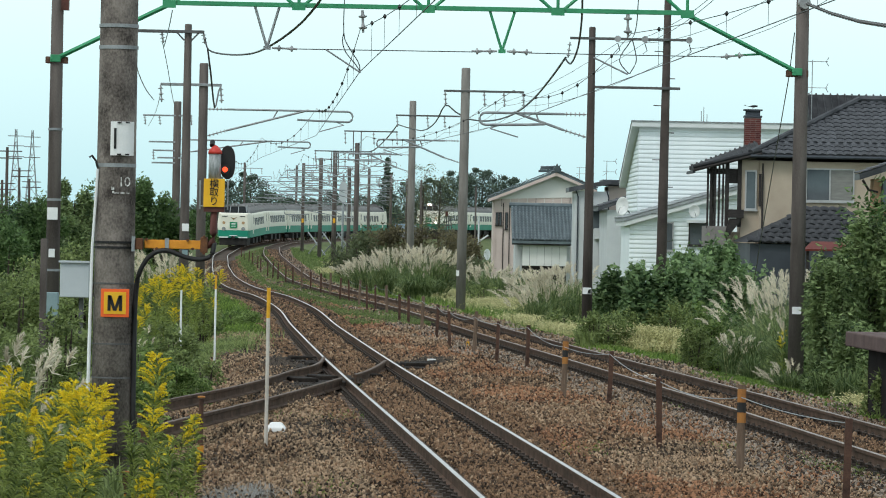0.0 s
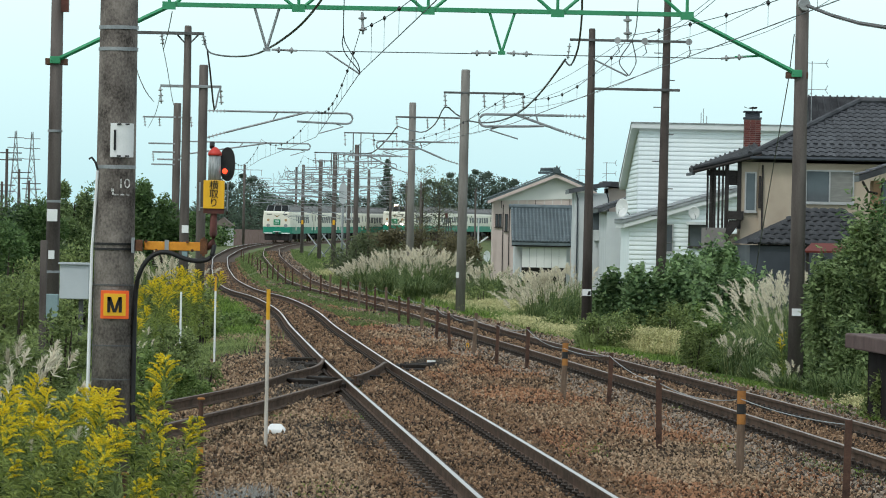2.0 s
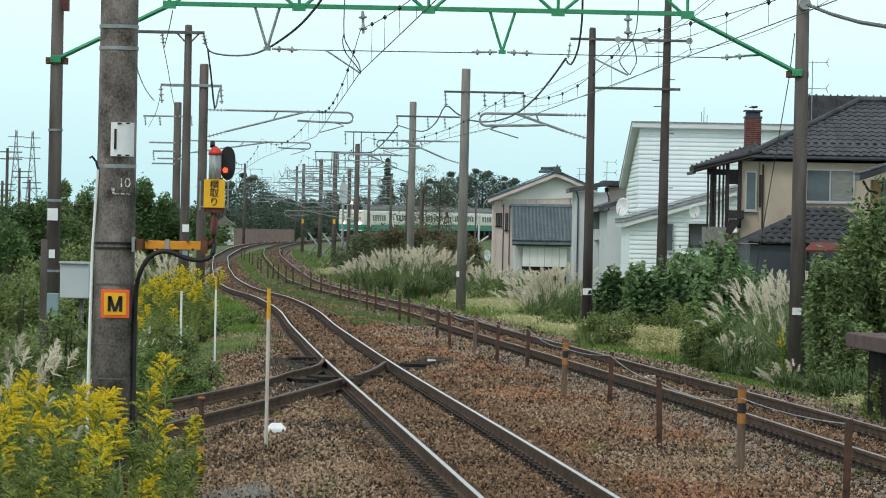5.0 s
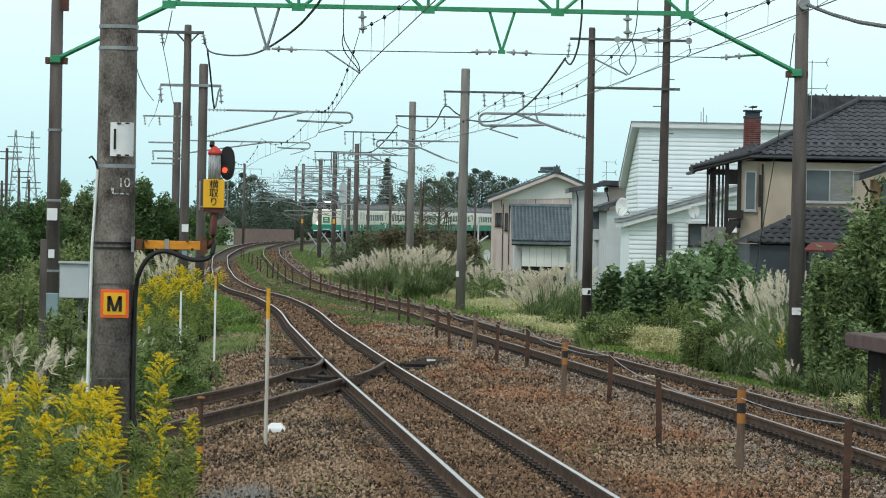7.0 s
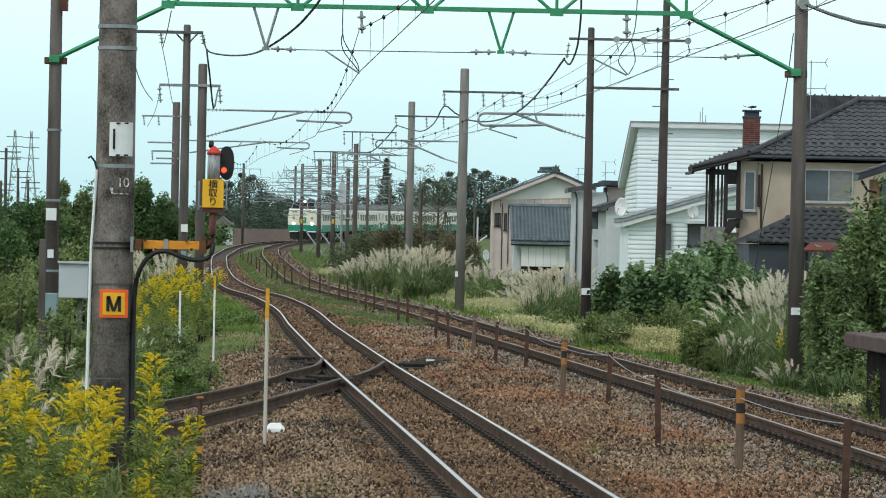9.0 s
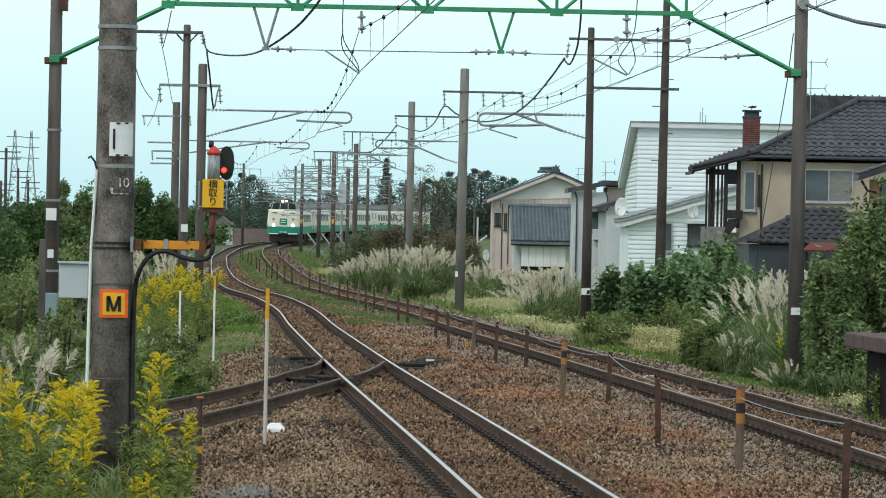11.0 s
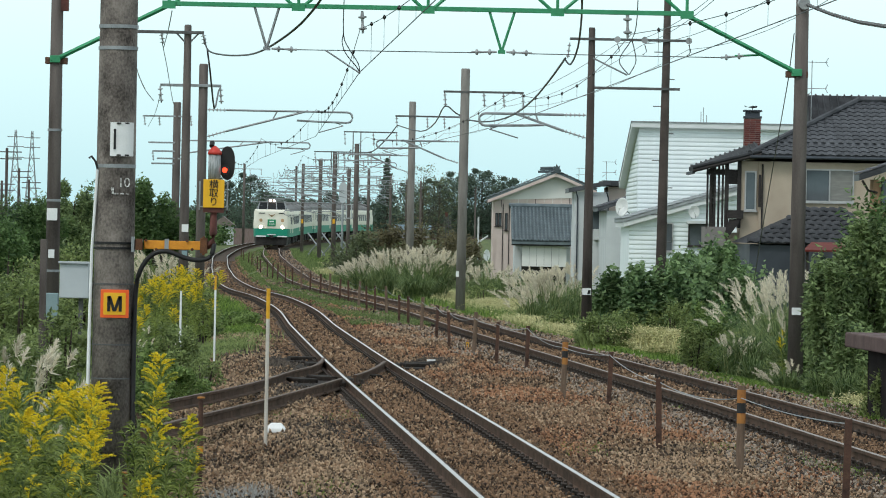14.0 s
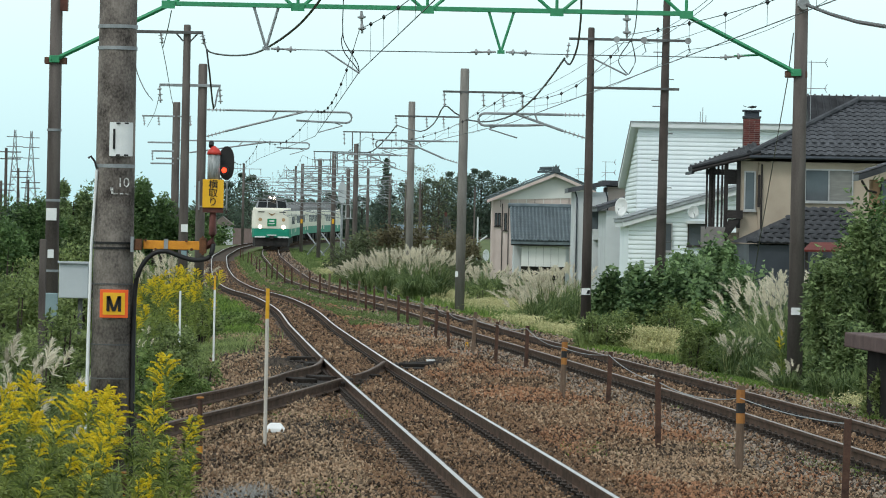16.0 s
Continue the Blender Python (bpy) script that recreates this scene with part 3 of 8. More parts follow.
# ---- far platform end ----
def build_platform():
    t = thing("platform", (0, 0, 0), "dark platform end with an overhanging slab beside the track", "platform", kind="structure")
    x0, zt = 5.53, 0.87
    g = Geo()
    for k in range(6):
        y = 64.4 - 11.4 * k
        xa = x0 + (64.4 - y) * 0.0594
        g.box((xa + 2.335, y - 5.64, zt - 0.1), (4.0, 11.3, 0.2), 0.0594)
    g.ob("slab", surf("brown_platform_slab", (0.06, 0.035, 0.032), (0.13, 0.085, 0.078), 3, 0.85, 0.15), t, bevel=0.02)
    # wall below the slab: the overhang's shade is put into its near-black colour
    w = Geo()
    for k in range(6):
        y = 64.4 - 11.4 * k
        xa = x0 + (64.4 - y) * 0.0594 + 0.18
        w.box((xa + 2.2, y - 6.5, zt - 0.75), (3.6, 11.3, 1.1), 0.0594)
    w.ob("retaining_wall", surf("shade_coloured_platform_wall", (0.012, 0.01, 0.01), (0.03, 0.026, 0.025), 2, 0.95, 0.2, spec=0.05), t)


build_platform()


# ---- fence between the tracks and small line-side markers ----
ORANGE_BAND = surf("faded_orange_band", (0.25, 0.1, 0.03), (0.42, 0.19, 0.05), 9, 0.8, 0.1)


def build_fence():
    iron = Geo().box((0, 0, 0.36), (0.062, 0.055, 0.92)).mesh("post", RUST_POST)
    wood = Geo().ring_tube([(0, 0, -0.1), (0.01, 0, 0.9)], [0.045, 0.04], 10).mesh("post", WOODPOST)
    bands_ = [Geo().cyl((0.008, 0, a), (0.009, 0, b), 0.0455, n=10).mesh("stripe", m) for a, b, m in ((0.53, 0.63, ORANGE_BAND), (0.63, 0.73, BLACK), (0.73, 0.86, ORANGE_BAND))]
    rows = [((3.456, 39.8), 0), ((2.957, 46.1), 1), ((2.39, 50.97), 0), ((2.325, 64.7), 0), ((1.81, 69.15), 1), ((1.57, 85.92), 0), ((1.06, 89.61), 0),
            ((0.67, 96.34), 1), ((0.18, 101.1), 0), ((-0.12, 109.96), 0), ((-0.51, 118.4), 1), ((-0.89, 125.21), 0), ((-1.16, 128.06), 0), ((-1.64, 139.75), 1),
            ((-2.08, 146.76), 0), ((-2.33, 145.58), 0), ((-2.7, 151.84), 1), ((-3.17, 159.69), 0), ((-3.6, 164.9), 0), ((-4.15, 172.9), 1), ((-4.61, 177.67), 0),
            ((-5.14, 182.66), 0), ((-5.74, 191.04), 1), ((-6.33, 198.57), 0), ((-6.86, 205.01), 0), ((-7.51, 213.75), 0)]
    rows += [((-7.99, 220.44), 0), ((-8.56, 229.34), 0), ((-9.69, 249.74), 0), ((-10.54, 266.45), 0), ((-11.92, 293.08), 0), ((-12.92, 312.03), 0), ((-14.28, 336.84), 0), ((-15.32, 356.28), 0)]
    f = thing("wire_fence", (*rows[0][0], gz(*rows[0][0])), "low fence of rusty iron and striped wooden posts with slack wire", "fence")
    inv = -Vector(f.location)
    tops = []
    for (x, y), kind in rows:
        p = new("post", wood if kind else iron)
        p.parent = f
        p.location = Vector((x, y, gz(x, y))) + inv
        p.rotation_euler = (random.uniform(-0.03, 0.03), random.uniform(-0.05, 0.04), random.uniform(-0.3, 0.3))
        if kind and y < 79:
            for me in bands_:
                s = new("stripe", me)
                s.parent = p
        tops.append(Vector((x, y, gz(x, y) + 0.78)) + inv)
    for k in range(17):
        g, pts = Geo(), []
        a, b = tops[k], tops[k + 1]
        for i in range(9):
            u = i / 8
            q = a.lerp(b, u)
            q.z -= 0.09 * 4 * u * (1 - u) * (0.4 + 0.6 * ((k * 37) % 10) / 10)
            pts.append(q + Vector((0, -0.04, 0)))
        g.ring_tube(pts, 0.005, 5)
        g.ob("fence_wire", GALV, f, "slack galvanised wire")


def gz(x, y):
    return float(ground_z(x, y))


build_fence()


def marker_pole(x, y, h, label, mats, r=0.018, cap=0.28):
    t = thing("marker_pole", (x, y, gz(x, y) - 0.05), label, "marker", "thin marker poles")
    Geo().cyl((0, 0, 0), (0.0, 0, h - cap), r, n=8).ob("shaft", mats[0], t)
    if cap:
        Geo().cyl((0, 0, h - cap), (0.0, 0, h), r * 1.06, n=8).ob("cap", mats[1], t)


WHITE_POLE = surf("dirty_white_pole", (0.42, 0.38, 0.33), (0.66, 0.62, 0.56), 5, 0.7, 0.05, stretch=(1, 1, 0.4))


def build_markers():
    x, y = (-1.895, 51.2)
    marker_pole(x, y, 1.44 - gz(x, y) + 0.1, "thin white marker pole with a yellow top in the ballast", (WHITE_POLE, YELLOW), 0.02, 0.33)
    x, y = (-4.3, 89.0)
    marker_pole(x, y, 1.14 - gz(x, y) + 0.1, "thin white marker pole with a yellow top in the grass", (WHITE, YELLOW), 0.02, 0.27)
    x, y = -4.38, 78.71
    marker_pole(x, y, 1.04 - gz(x, y) + 0.05, "thin white stake in the weeds", (WHITE, WHITE), 0.018, 0)
    for (px, py), pz, lab in (((-2.26, 44.36), 0.55, "rusty iron stake with a yellow cap beside the weeds"), ((-2.82, 42.22), -0.06, "short rusty stake with a yellow cap in the flowers")):
        t = thing("capped_stake", (px, py, gz(px, py) - 0.05), lab, "stake", "capped stakes")
        h = pz - gz(px, py) + 0.05
        Geo().cyl((0, 0, 0), (0, 0, h - 0.03), 0.028, 0.024, n=10).ob("shaft", RUST_POST, t)
        Geo().ring_tube([(0, 0, h - 0.02), (0, 0, h - 0.008), (0, 0, h)], [0.036, 0.038, 0.03], 14).ob("cap", ORANGE_BAND, t, smooth=True)
        Geo().cyl((0, 0, h * 0.45), (0, 0, h * 0.52), 0.032, n=10).ob("band", ORANGE_ARM, t)
    # white plastic cover on the ballast
    x, y = (-1.87, 53.6)
    t = thing("cable_cover", (x, y, gz(x, y) + 0.085), "small white plastic cover lying on the ballast", "cover")
    g = Geo()
    g.loft([[(-0.11, -0.12, 0), (0.11, -0.12, 0), (0.11, 0.12, 0), (-0.11, 0.12, 0)], [(-0.11, -0.12, 0.05), (0.11, -0.12, 0.05), (0.11, 0.12, 0.05), (-0.11, 0.12, 0.05)],
            [(-0.06, -0.07, 0.11), (0.06, -0.07, 0.11), (0.06, 0.07, 0.11), (-0.06, 0.07, 0.11)]])
    g.ob("shell", WHITE, t, bevel=0.012)
    # pale slab between the rails of the second track
    x, y = (3.5, 80.26)
    t = thing("paint_marker", (x, y, gz(x, y)), "pale slab lying between the rails", "marker")
    Geo().box((-0.03, 0, 0.07), (0.38, 0.2, 0.055), 0.12).box((0.1, -0.02, 0.1), (0.12, 0.14, 0.03), 0.12).ob("slab", WHITE_POLE, t, bevel=0.01)
    x, y = (0.57, 100.92)
    t = thing("yellow_flag", (x, y, gz(x, y)), "small yellow plastic tag stuck in the ballast", "tag")
    Geo().box((0, 0, 0.08), (0.06, 0.02, 0.2)).ob("plate", YELLOW, t)


build_markers()


# ---- trains ----
CREAM = surf("cream_train_paint", (0.7, 0.68, 0.58), (0.8, 0.78, 0.68), 0.8, 0.55, 0.0, fine=20, spec=0.25)
TRAIN_GREEN = surf("green_train_paint", (0.005, 0.2, 0.13), (0.015, 0.28, 0.18), 0.8, 0.5, 0.0, fine=20, spec=0.3)
TRAIN_ROOF = surf("sooty_train_roof", (0.09, 0.09, 0.09), (0.2, 0.2, 0.195), 0.9, 0.8, 0.1)
UNDER = surf("black_underframe", (0.012, 0.012, 0.012), (0.045, 0.04, 0.038), 3, 0.8, 0.1)
TRAIN_GLASS = surf("dark_train_glass", (0.008, 0.01, 0.011), (0.02, 0.024, 0.026), 2, 0.35, 0.0, spec=0.15)
SIGN_GREEN = surf("green_headsign", (0.01, 0.2, 0.09), (0.02, 0.26, 0.12), 3, 0.4, 0.0)


def make_bogie(parent, y):
    g = Geo()
    for x in (-0.95, 0.95):
        g.box((x, y, 0.55), (0.12, 3.1, 0.24))
        for a in (-1.05, 1.05):
            g.box((x, y + a, 0.43), (0.2, 0.34, 0.3))
    g.box((0, y, 0.6), (1.9, 0.5, 0.22))
    b = g.ob("bogie", UNDER, parent, bevel=0.02)
    for a in (-1.05, 1.05):
        w = Geo()
        for x in (-0.57, 0.57):
            w.cyl((x - 0.06, y + a, 0.43), (x + 0.06, y + a, 0.43), 0.43, n=20)
        w.cyl((-0.95, y + a, 0.43), (0.95, y + a, 0.43), 0.07, n=8)
        w.ob("wheelset", RAIL, b)


def make_car(name, label, group, cab=0, lit=False):
    """A 20 m railcar along its y axis, front towards -y. cab: -1 for a cab at the -y end, 1 for one at the +y end."""
    t = thing(name, (0, 0, 0), label, "train car", group)
    L = 20.0
    y0, y1 = -L / 2, L / 2
    ya, yb = (y0 + 1.5 if cab < 0 else y0), (y1 - 1.5 if cab > 0 else y1)
    lower, upper, roof = Geo(), Geo(), Geo()
    lo = [(x, z) for x, z in ((-1.45, 0.88), (-1.47, 1.53), (1.47, 1.53), (1.45, 0.88))]
    up = [(-1.47, 1.53), (-1.48, 1.95), (-1.39, 2.85), (-1.3, 3.0), (1.3, 3.0), (1.39, 2.85), (1.48, 1.95), (1.47, 1.53)]
    ro = [(-1.3, 3.0), (-1.2, 3.2), (-0.85, 3.44), (-0.45, 3.55), (0.45, 3.55), (0.85, 3.44), (1.2, 3.2), (1.3, 3.0)]
    for g, s in ((lower, lo), (upper, up), (roof, ro)):
        g.loft([[(x, y, z) for x, z in s] for y in (ya, yb)])
    body = upper.ob("body", CREAM, t, bevel=0.03)
    lower.ob("lower_band", TRAIN_GREEN, body, "green band along the lower body side")
    roof.ob("roof", TRAIN_ROOF, body, "sooty grey roof")
    # windows: pairs of panes between cream pillars
    wn_ = Geo().box((0, 0, 0), (0.05, 1.12, 0.64)).mesh("window", TRAIN_GLASS)
    n = 6 if cab else 8
    start = -6.3
    if cab < 0:
        start = -3.9
    for k in range(n):
        for sx in (-1, 1):
            o = new("window", wn_)
            o.parent = body
            o.matrix_basis = Matrix.Translation((sx * 1.455, start + k * 1.8, 2.24)) @ Matrix.Rotation(-sx * 0.06, 4, "Y")
    for sx in (-1, 1):
        for yd in ((8.9, -8.9) if not cab else ((8.9, -6.3) if cab < 0 else (-8.9, 6.3))):
            d = Geo().box((sx * 1.478, yd, 2.05), (0.03, 0.74, 1.7))
            door = d.ob("door", CREAM, body)
            Geo().box((sx * 1.472, yd, 2.4), (0.05, 0.42, 0.62)).ob("door_window", TRAIN_GLASS, door)
    # roof equipment
    for k in range(5):
        g = Geo()
        y = -7.2 + 3.6 * k
        if abs(y - 9 * cab) < 2.5:
            continue
        g.loft([[(-0.75, y - 1.1, 3.36), (0.75, y - 1.1, 3.36), (0.75, y + 1.1, 3.36), (-0.75, y + 1.1, 3.36)],
                [(-0.65, y - 1.0, 3.68), (0.65, y - 1.0, 3.68), (0.65, y + 1.0, 3.68), (-0.65, y + 1.0, 3.68)]])
        g.ob("air_conditioner", TRAIN_ROOF, t, bevel=0.04)
    # underfloor boxes
    g = Geo()
    g.box((0, 0, 0.88), (2.5, L - 2.4, 0.14))
    for k in range(6):
        g.box((0.55 * (-1) ** k, -4.6 + k * 1.9, 0.56), (1.7, 1.5, 0.52))
    g.ob("underfloor_equipment", UNDER, t, bevel=0.03)
    make_bogie(t, -6.8), make_bogie(t, 6.8)
    if not cab:
        g = Geo()
        for y in (y0 - 0.22, y1 + 0.22):
            g.box((0, y, 2.1), (1.1, 0.42, 2.0))
        g.ob("gangway_bellows", UNDER, t)
        return t
    # cab end: flat slanted nose, high windscreen, lamps, headsign
    e, yn = cab, 10.0 * cab
    gang = Geo().box((0, -e * 10.2, 2.1), (1.1, 0.42, 2.0))
    gang.ob("gangway_bellows", UNDER, t)

    def ring(y, s):
        return [(x, y, z) for x, z in s]
    nose = Geo()
    nose.loft([ring(yn - 1.5 * e, [(-1.47, 1.53), (-1.48, 2.08), (-1.4, 3.08), (1.4, 3.08), (1.48, 2.08), (1.47, 1.53)]),
               ring(yn - 0.5 * e, [(-1.45, 1.53), (-1.46, 2.08), (-1.36, 3.08), (1.36, 3.08), (1.46, 2.08), (1.45, 1.53)]),
               ring(yn - 0.05 * e, [(-1.3, 1.53), (-1.3, 2.08), (-1.2, 2.99), (1.2, 2.99), (1.3, 2.08), (1.3, 1.53)]),
               ring(yn, [(-1.15, 1.53), (-1.15, 2.08), (-1.08, 2.88), (1.08, 2.88), (1.15, 2.08), (1.15, 1.53)])])
    nose_o = nose.ob("nose", CREAM, t, smooth=False, bevel=0.05)
    gb = Geo()
    gb.loft([ring(yn - 1.5 * e, [(-1.45, 0.95), (-1.47, 1.53), (1.47, 1.53), (1.45, 0.95)]),
             ring(yn - 0.5 * e, [(-1.43, 0.9), (-1.45, 1.53), (1.45, 1.53), (1.43, 0.9)]),
             ring(yn - 0.04 * e, [(-1.28, 0.88), (-1.3, 1.53), (1.3, 1.53), (1.28, 0.88)]),
             ring(yn + 0.01 * e, [(-1.13, 0.88), (-1.15, 1.53), (1.15, 1.53), (1.13, 0.88)])])
    gb.ob("nose_band", TRAIN_GREEN, nose_o, "green band round the nose", bevel=0.03)
    tr = Geo()
    for sx in (-1, 1):
        tr.box((sx * 0.85, yn + 0.01 * e, 0.92), (0.8, 0.08, 0.1))
    tr.box((0, yn + 0.02 * e, 1.06), (0.7, 0.08, 0.07))
    tr.ob("white_trim", WHITE, nose_o, "white trim under the green band")
    sk = Geo()
    sk.loft([ring(yn - 1.6 * e, [(-1.35, 0.22), (-1.4, 0.88), (1.4, 0.88), (1.35, 0.22)]), ring(yn - 0.2 * e, [(-1.2, 0.22), (-1.25, 0.88), (1.25, 0.88), (1.2, 0.22)])])
    sk.ob("skirt", UNDER, t, bevel=0.03)
    cp = Geo().box((0, yn + 0.1 * e, 0.9), (0.3, 0.5, 0.26)).cyl((0, yn + 0.3 * e, 0.78), (0, yn + 0.3 * e, 1.03), 0.12)
    cp.ob("coupler", UNDER, t)
    ws = Geo()
    ws.loft([ring(yn - 1.9 * e, [(-1.3, 3.06), (-1.02, 3.66), (1.02, 3.66), (1.3, 3.06)]), ring(yn - 0.95 * e, [(-1.24, 3.06), (-0.98, 3.62), (0.98, 3.62), (1.24, 3.06)]),
             ring(yn - 0.45 * e, [(-1.1, 3.06), (-1.09, 3.08), (1.09, 3.08), (1.1, 3.06)])])
    ws.ob("windscreen", TRAIN_GLASS, t, "dark raked cab windscreen")
    for x in (-1.12, -0.38, 0.38, 1.12):
        pl = Geo().cyl((x, yn - 0.42 * e, 3.07), (x * 0.88, yn - 0.95 * e, 3.64), 0.04, n=6)
        pl.ob("windscreen_pillar", GALV, t)
    cr = Geo()
    cr.loft([ring(yn - 2.4 * e, [(-1.15, 3.47), (-0.7, 3.72), (0.7, 3.72), (1.15, 3.47)]), ring(yn - 0.9 * e, [(-1.0, 3.62), (-0.6, 3.72), (0.6, 3.72), (1.0, 3.62)])])
    cr.ob("cab_roof", TRAIN_ROOF, t)
    top = Geo().box((0, yn - 1.15 * e, 3.79), (0.62, 0.5, 0.22))
    top_o = top.ob("roof_lamp_case", TRAIN_ROOF, t, bevel=0.04)
    lm = HEAD_LIT if lit else LENS
    for x in (-0.15, 0.15):
        Geo().cyl((x, yn - 0.93 * e, 3.79), (x, yn - 0.87 * e, 3.79), 0.1, n=14).ob("lamp", lm, top_o)
    for sx in (-1, 1):
        hc = Geo().cyl((sx * 0.86, yn - 0.05 * e, 1.66), (sx * 0.86, yn + 0.05 * e, 1.66), 0.17, n=16).ob("headlamp_ring", GALV, nose_o)
        Geo().cyl((sx * 0.86, yn + 0.05 * e, 1.66), (sx * 0.86, yn + 0.08 * e, 1.66), 0.13, n=16).ob("headlamp", lm, hc)
        Geo().cyl((sx * 0.86, yn - 0.02 * e, 2.2), (sx * 0.86, yn + 0.04 * e, 2.2), 0.13, n=14).ob("tail_lamp", surf("amber_lens", (0.4, 0.25, 0.12), (0.5, 0.33, 0.18), 5, 0.3, 0.0), nose_o)
        Geo().box((sx * 0.78, yn + 0.0 * e, 2.76), (0.46, 0.06, 0.07)).ob("grille", UNDER, nose_o)
    sg = Geo().box((0, yn + 0.03 * e, 2.0), (0.66, 0.08, 0.54)).ob("headsign", SIGN_GREEN, nose_o, "green headsign with unreadable writing", bevel=0.02)
    bars = Geo().box((0, yn + 0.075 * e, 2.1), (0.36, 0.01, 0.09)).box((0, yn + 0.075 * e, 1.9), (0.46, 0.01, 0.05))
    bars.ob("writing_bars", WHITE, sg)
    em = Geo()
    em.poly([(-0.32, yn + 0.02 * e, 2.72), (0, yn + 0.02 * e, 2.46), (0.32, yn + 0.02 * e, 2.72), (0, yn + 0.02 * e, 2.6)], (0, 0.02 * e, 0))
    em.ob("nose_emblem", surf("bronze_emblem", (0.25, 0.16, 0.08), (0.35, 0.24, 0.12), 4, 0.4, 0.0, 0.6), nose_o)
    return t


def arc_table(path):
    ys = np.arange(214, 1087, 0.5)
    p = np.stack([path(ys), ys], 1)
    s = np.concatenate([[0], np.cumsum(np.linalg.norm(np.diff(p, axis=0), axis=1))])
    return ys, s


def build_train(group, cars, lit, labels):
    """Six cars in a row; the one nearest the camera comes first."""
    made = []
    for k in range(cars):
        cab = -1 if k == 0 else (1 if k == cars - 1 else 0)
        label = labels[0] if cab else labels[1]
        if cab == 0 and len(made) > 1:
            made.append(copy_thing(made[1], pose(0, 0, 0)))
        else:
            made.append(make_car("train_car", label, group, cab, lit and cab < 0))
    return made


def key_train(made, path, when):
    """when: rows of seconds and the y of the front of the train on its track."""
    ys, s = arc_table(path)
    tt, yy = zip(*when)
    front = smooth_curve(tt, [float(np.interp(y, ys, s)) for y in yy])
    for k, car in enumerate(made):
        rows = []
        for i in range(33):
            t = i * 0.5
            a = float(front(t)) + 20.45 * k
            pa, pb = float(np.interp(a + 3.2, s, ys)), float(np.interp(a + 16.8, s, ys))
            lift = near_z if path is near_x else far_z
            va, vb = Vector((float(path(pa)), pa, float(lift(pa)))), Vector((float(path(pb)), pb, float(lift(pb))))
            d = vb - va
            rot = Matrix.Rotation(math.atan2(-d.x, d.y), 4, "Z") @ Matrix.Rotation(math.atan2(d.z, math.hypot(d.x, d.y)), 4, "X")
            rows.append((t, Matrix.Translation((va + vb) / 2) @ rot))
        walk(car, rows)


TRAIN_WORDS = ("cream and green express cab car with a raked dark windscreen", "cream and green express passenger car with a row of windows")
leaving = build_train("departing train", 6, False, TRAIN_WORDS)
coming = build_train("arriving train", 6, True, TRAIN_WORDS)
LEAVING_Y = [(0, 414), (1.5, 446), (2, 458.5), (2.5, 471), (3.5, 499), (6, 572), (8, 632), (16, 880)]
COMING_Y = [(0, 544), (2, 521.5), (4, 501), (7.5, 461), (9, 442.5), (12.5, 396), (13.5, 382), (14.5, 367.5), (16, 345.5)]


# ---- poles, portal and overhead line ----

def insulator(parent, p, q, discs=3, r=0.07):
    """A string of porcelain discs between two points."""
    g = Geo()
    p, q = Vector(p), Vector(q)
    n = discs * 4
    pts, rad = [p], [0.02]
    for k in range(discs):
        for a, rr in ((0.1, 0.3), (0.45, 0.45), (0.5, 1.0), (0.62, 0.95), (0.7, 0.3)):
            pts.append(p.lerp(q, (k + a) / discs)), rad.append(r * rr)
    pts.append(q), rad.append(0.02)
    g.ring_tube(pts, rad, 10)
    return g.ob("insulator", PORCELAIN, parent)


def rounded(pts, n=6):
    """A smooth line through the points."""
    pts = [Vector(p) for p in pts]
    out = []
    for k in range(len(pts) - 1):
        p0, p1, p2, p3 = pts[max(k - 1, 0)], pts[k], pts[k + 1], pts[min(k + 2, len(pts) - 1)]
        for i in range(n):
            u = i / n
            out.append(0.5 * ((2 * p1) + (p2 - p0) * u + (2 * p0 - 5 * p1 + 4 * p2 - p3) * u * u + (3 * p1 - p0 - 3 * p2 + p3) * u ** 3))
    return out + [pts[-1]]


def make_pole(x, y, top, r0, r1, mat, label, name="catenary_pole", sides=20, lean=0.0):
    base = gz(x, y) - 0.15
    t = thing(name, (x, y, base), label, "pole", "poles along the line")
    g = Geo()
    h = top - base
    g.ring_tube([(0, 0, 0), (lean * 0.5, 0, h * 0.5), (lean, 0, h - 0.04), (lean, 0, h)], [r0, (r0 + r1) / 2, r1, r1 * 0.85], sides)
    g.ob("shaft", mat, t, smooth=True)
    return t, base


def bands(t, zs, r, mat=GALV, w=0.045):
    for z in zs:
        Geo().cyl((0, 0, z - w / 2), (0, 0, z + w / 2), r, n=20).ob("band", mat, t)


def crossarm(t, x0, x1, z, y=0.0, w=0.075, mat=STEEL_DARK, strings=(), drop=0.35, discs=3):
    Geo().box(((x0 + x1) / 2, y - 0.12, z), (x1 - x0, w, w)).ob("crossarm", mat, t, bevel=0.008)
    for s in strings:
        insulator(t, (s, y - 0.12, z - 0.03), (s + 0.04, y - 0.12, z - 0.03 - drop), discs)


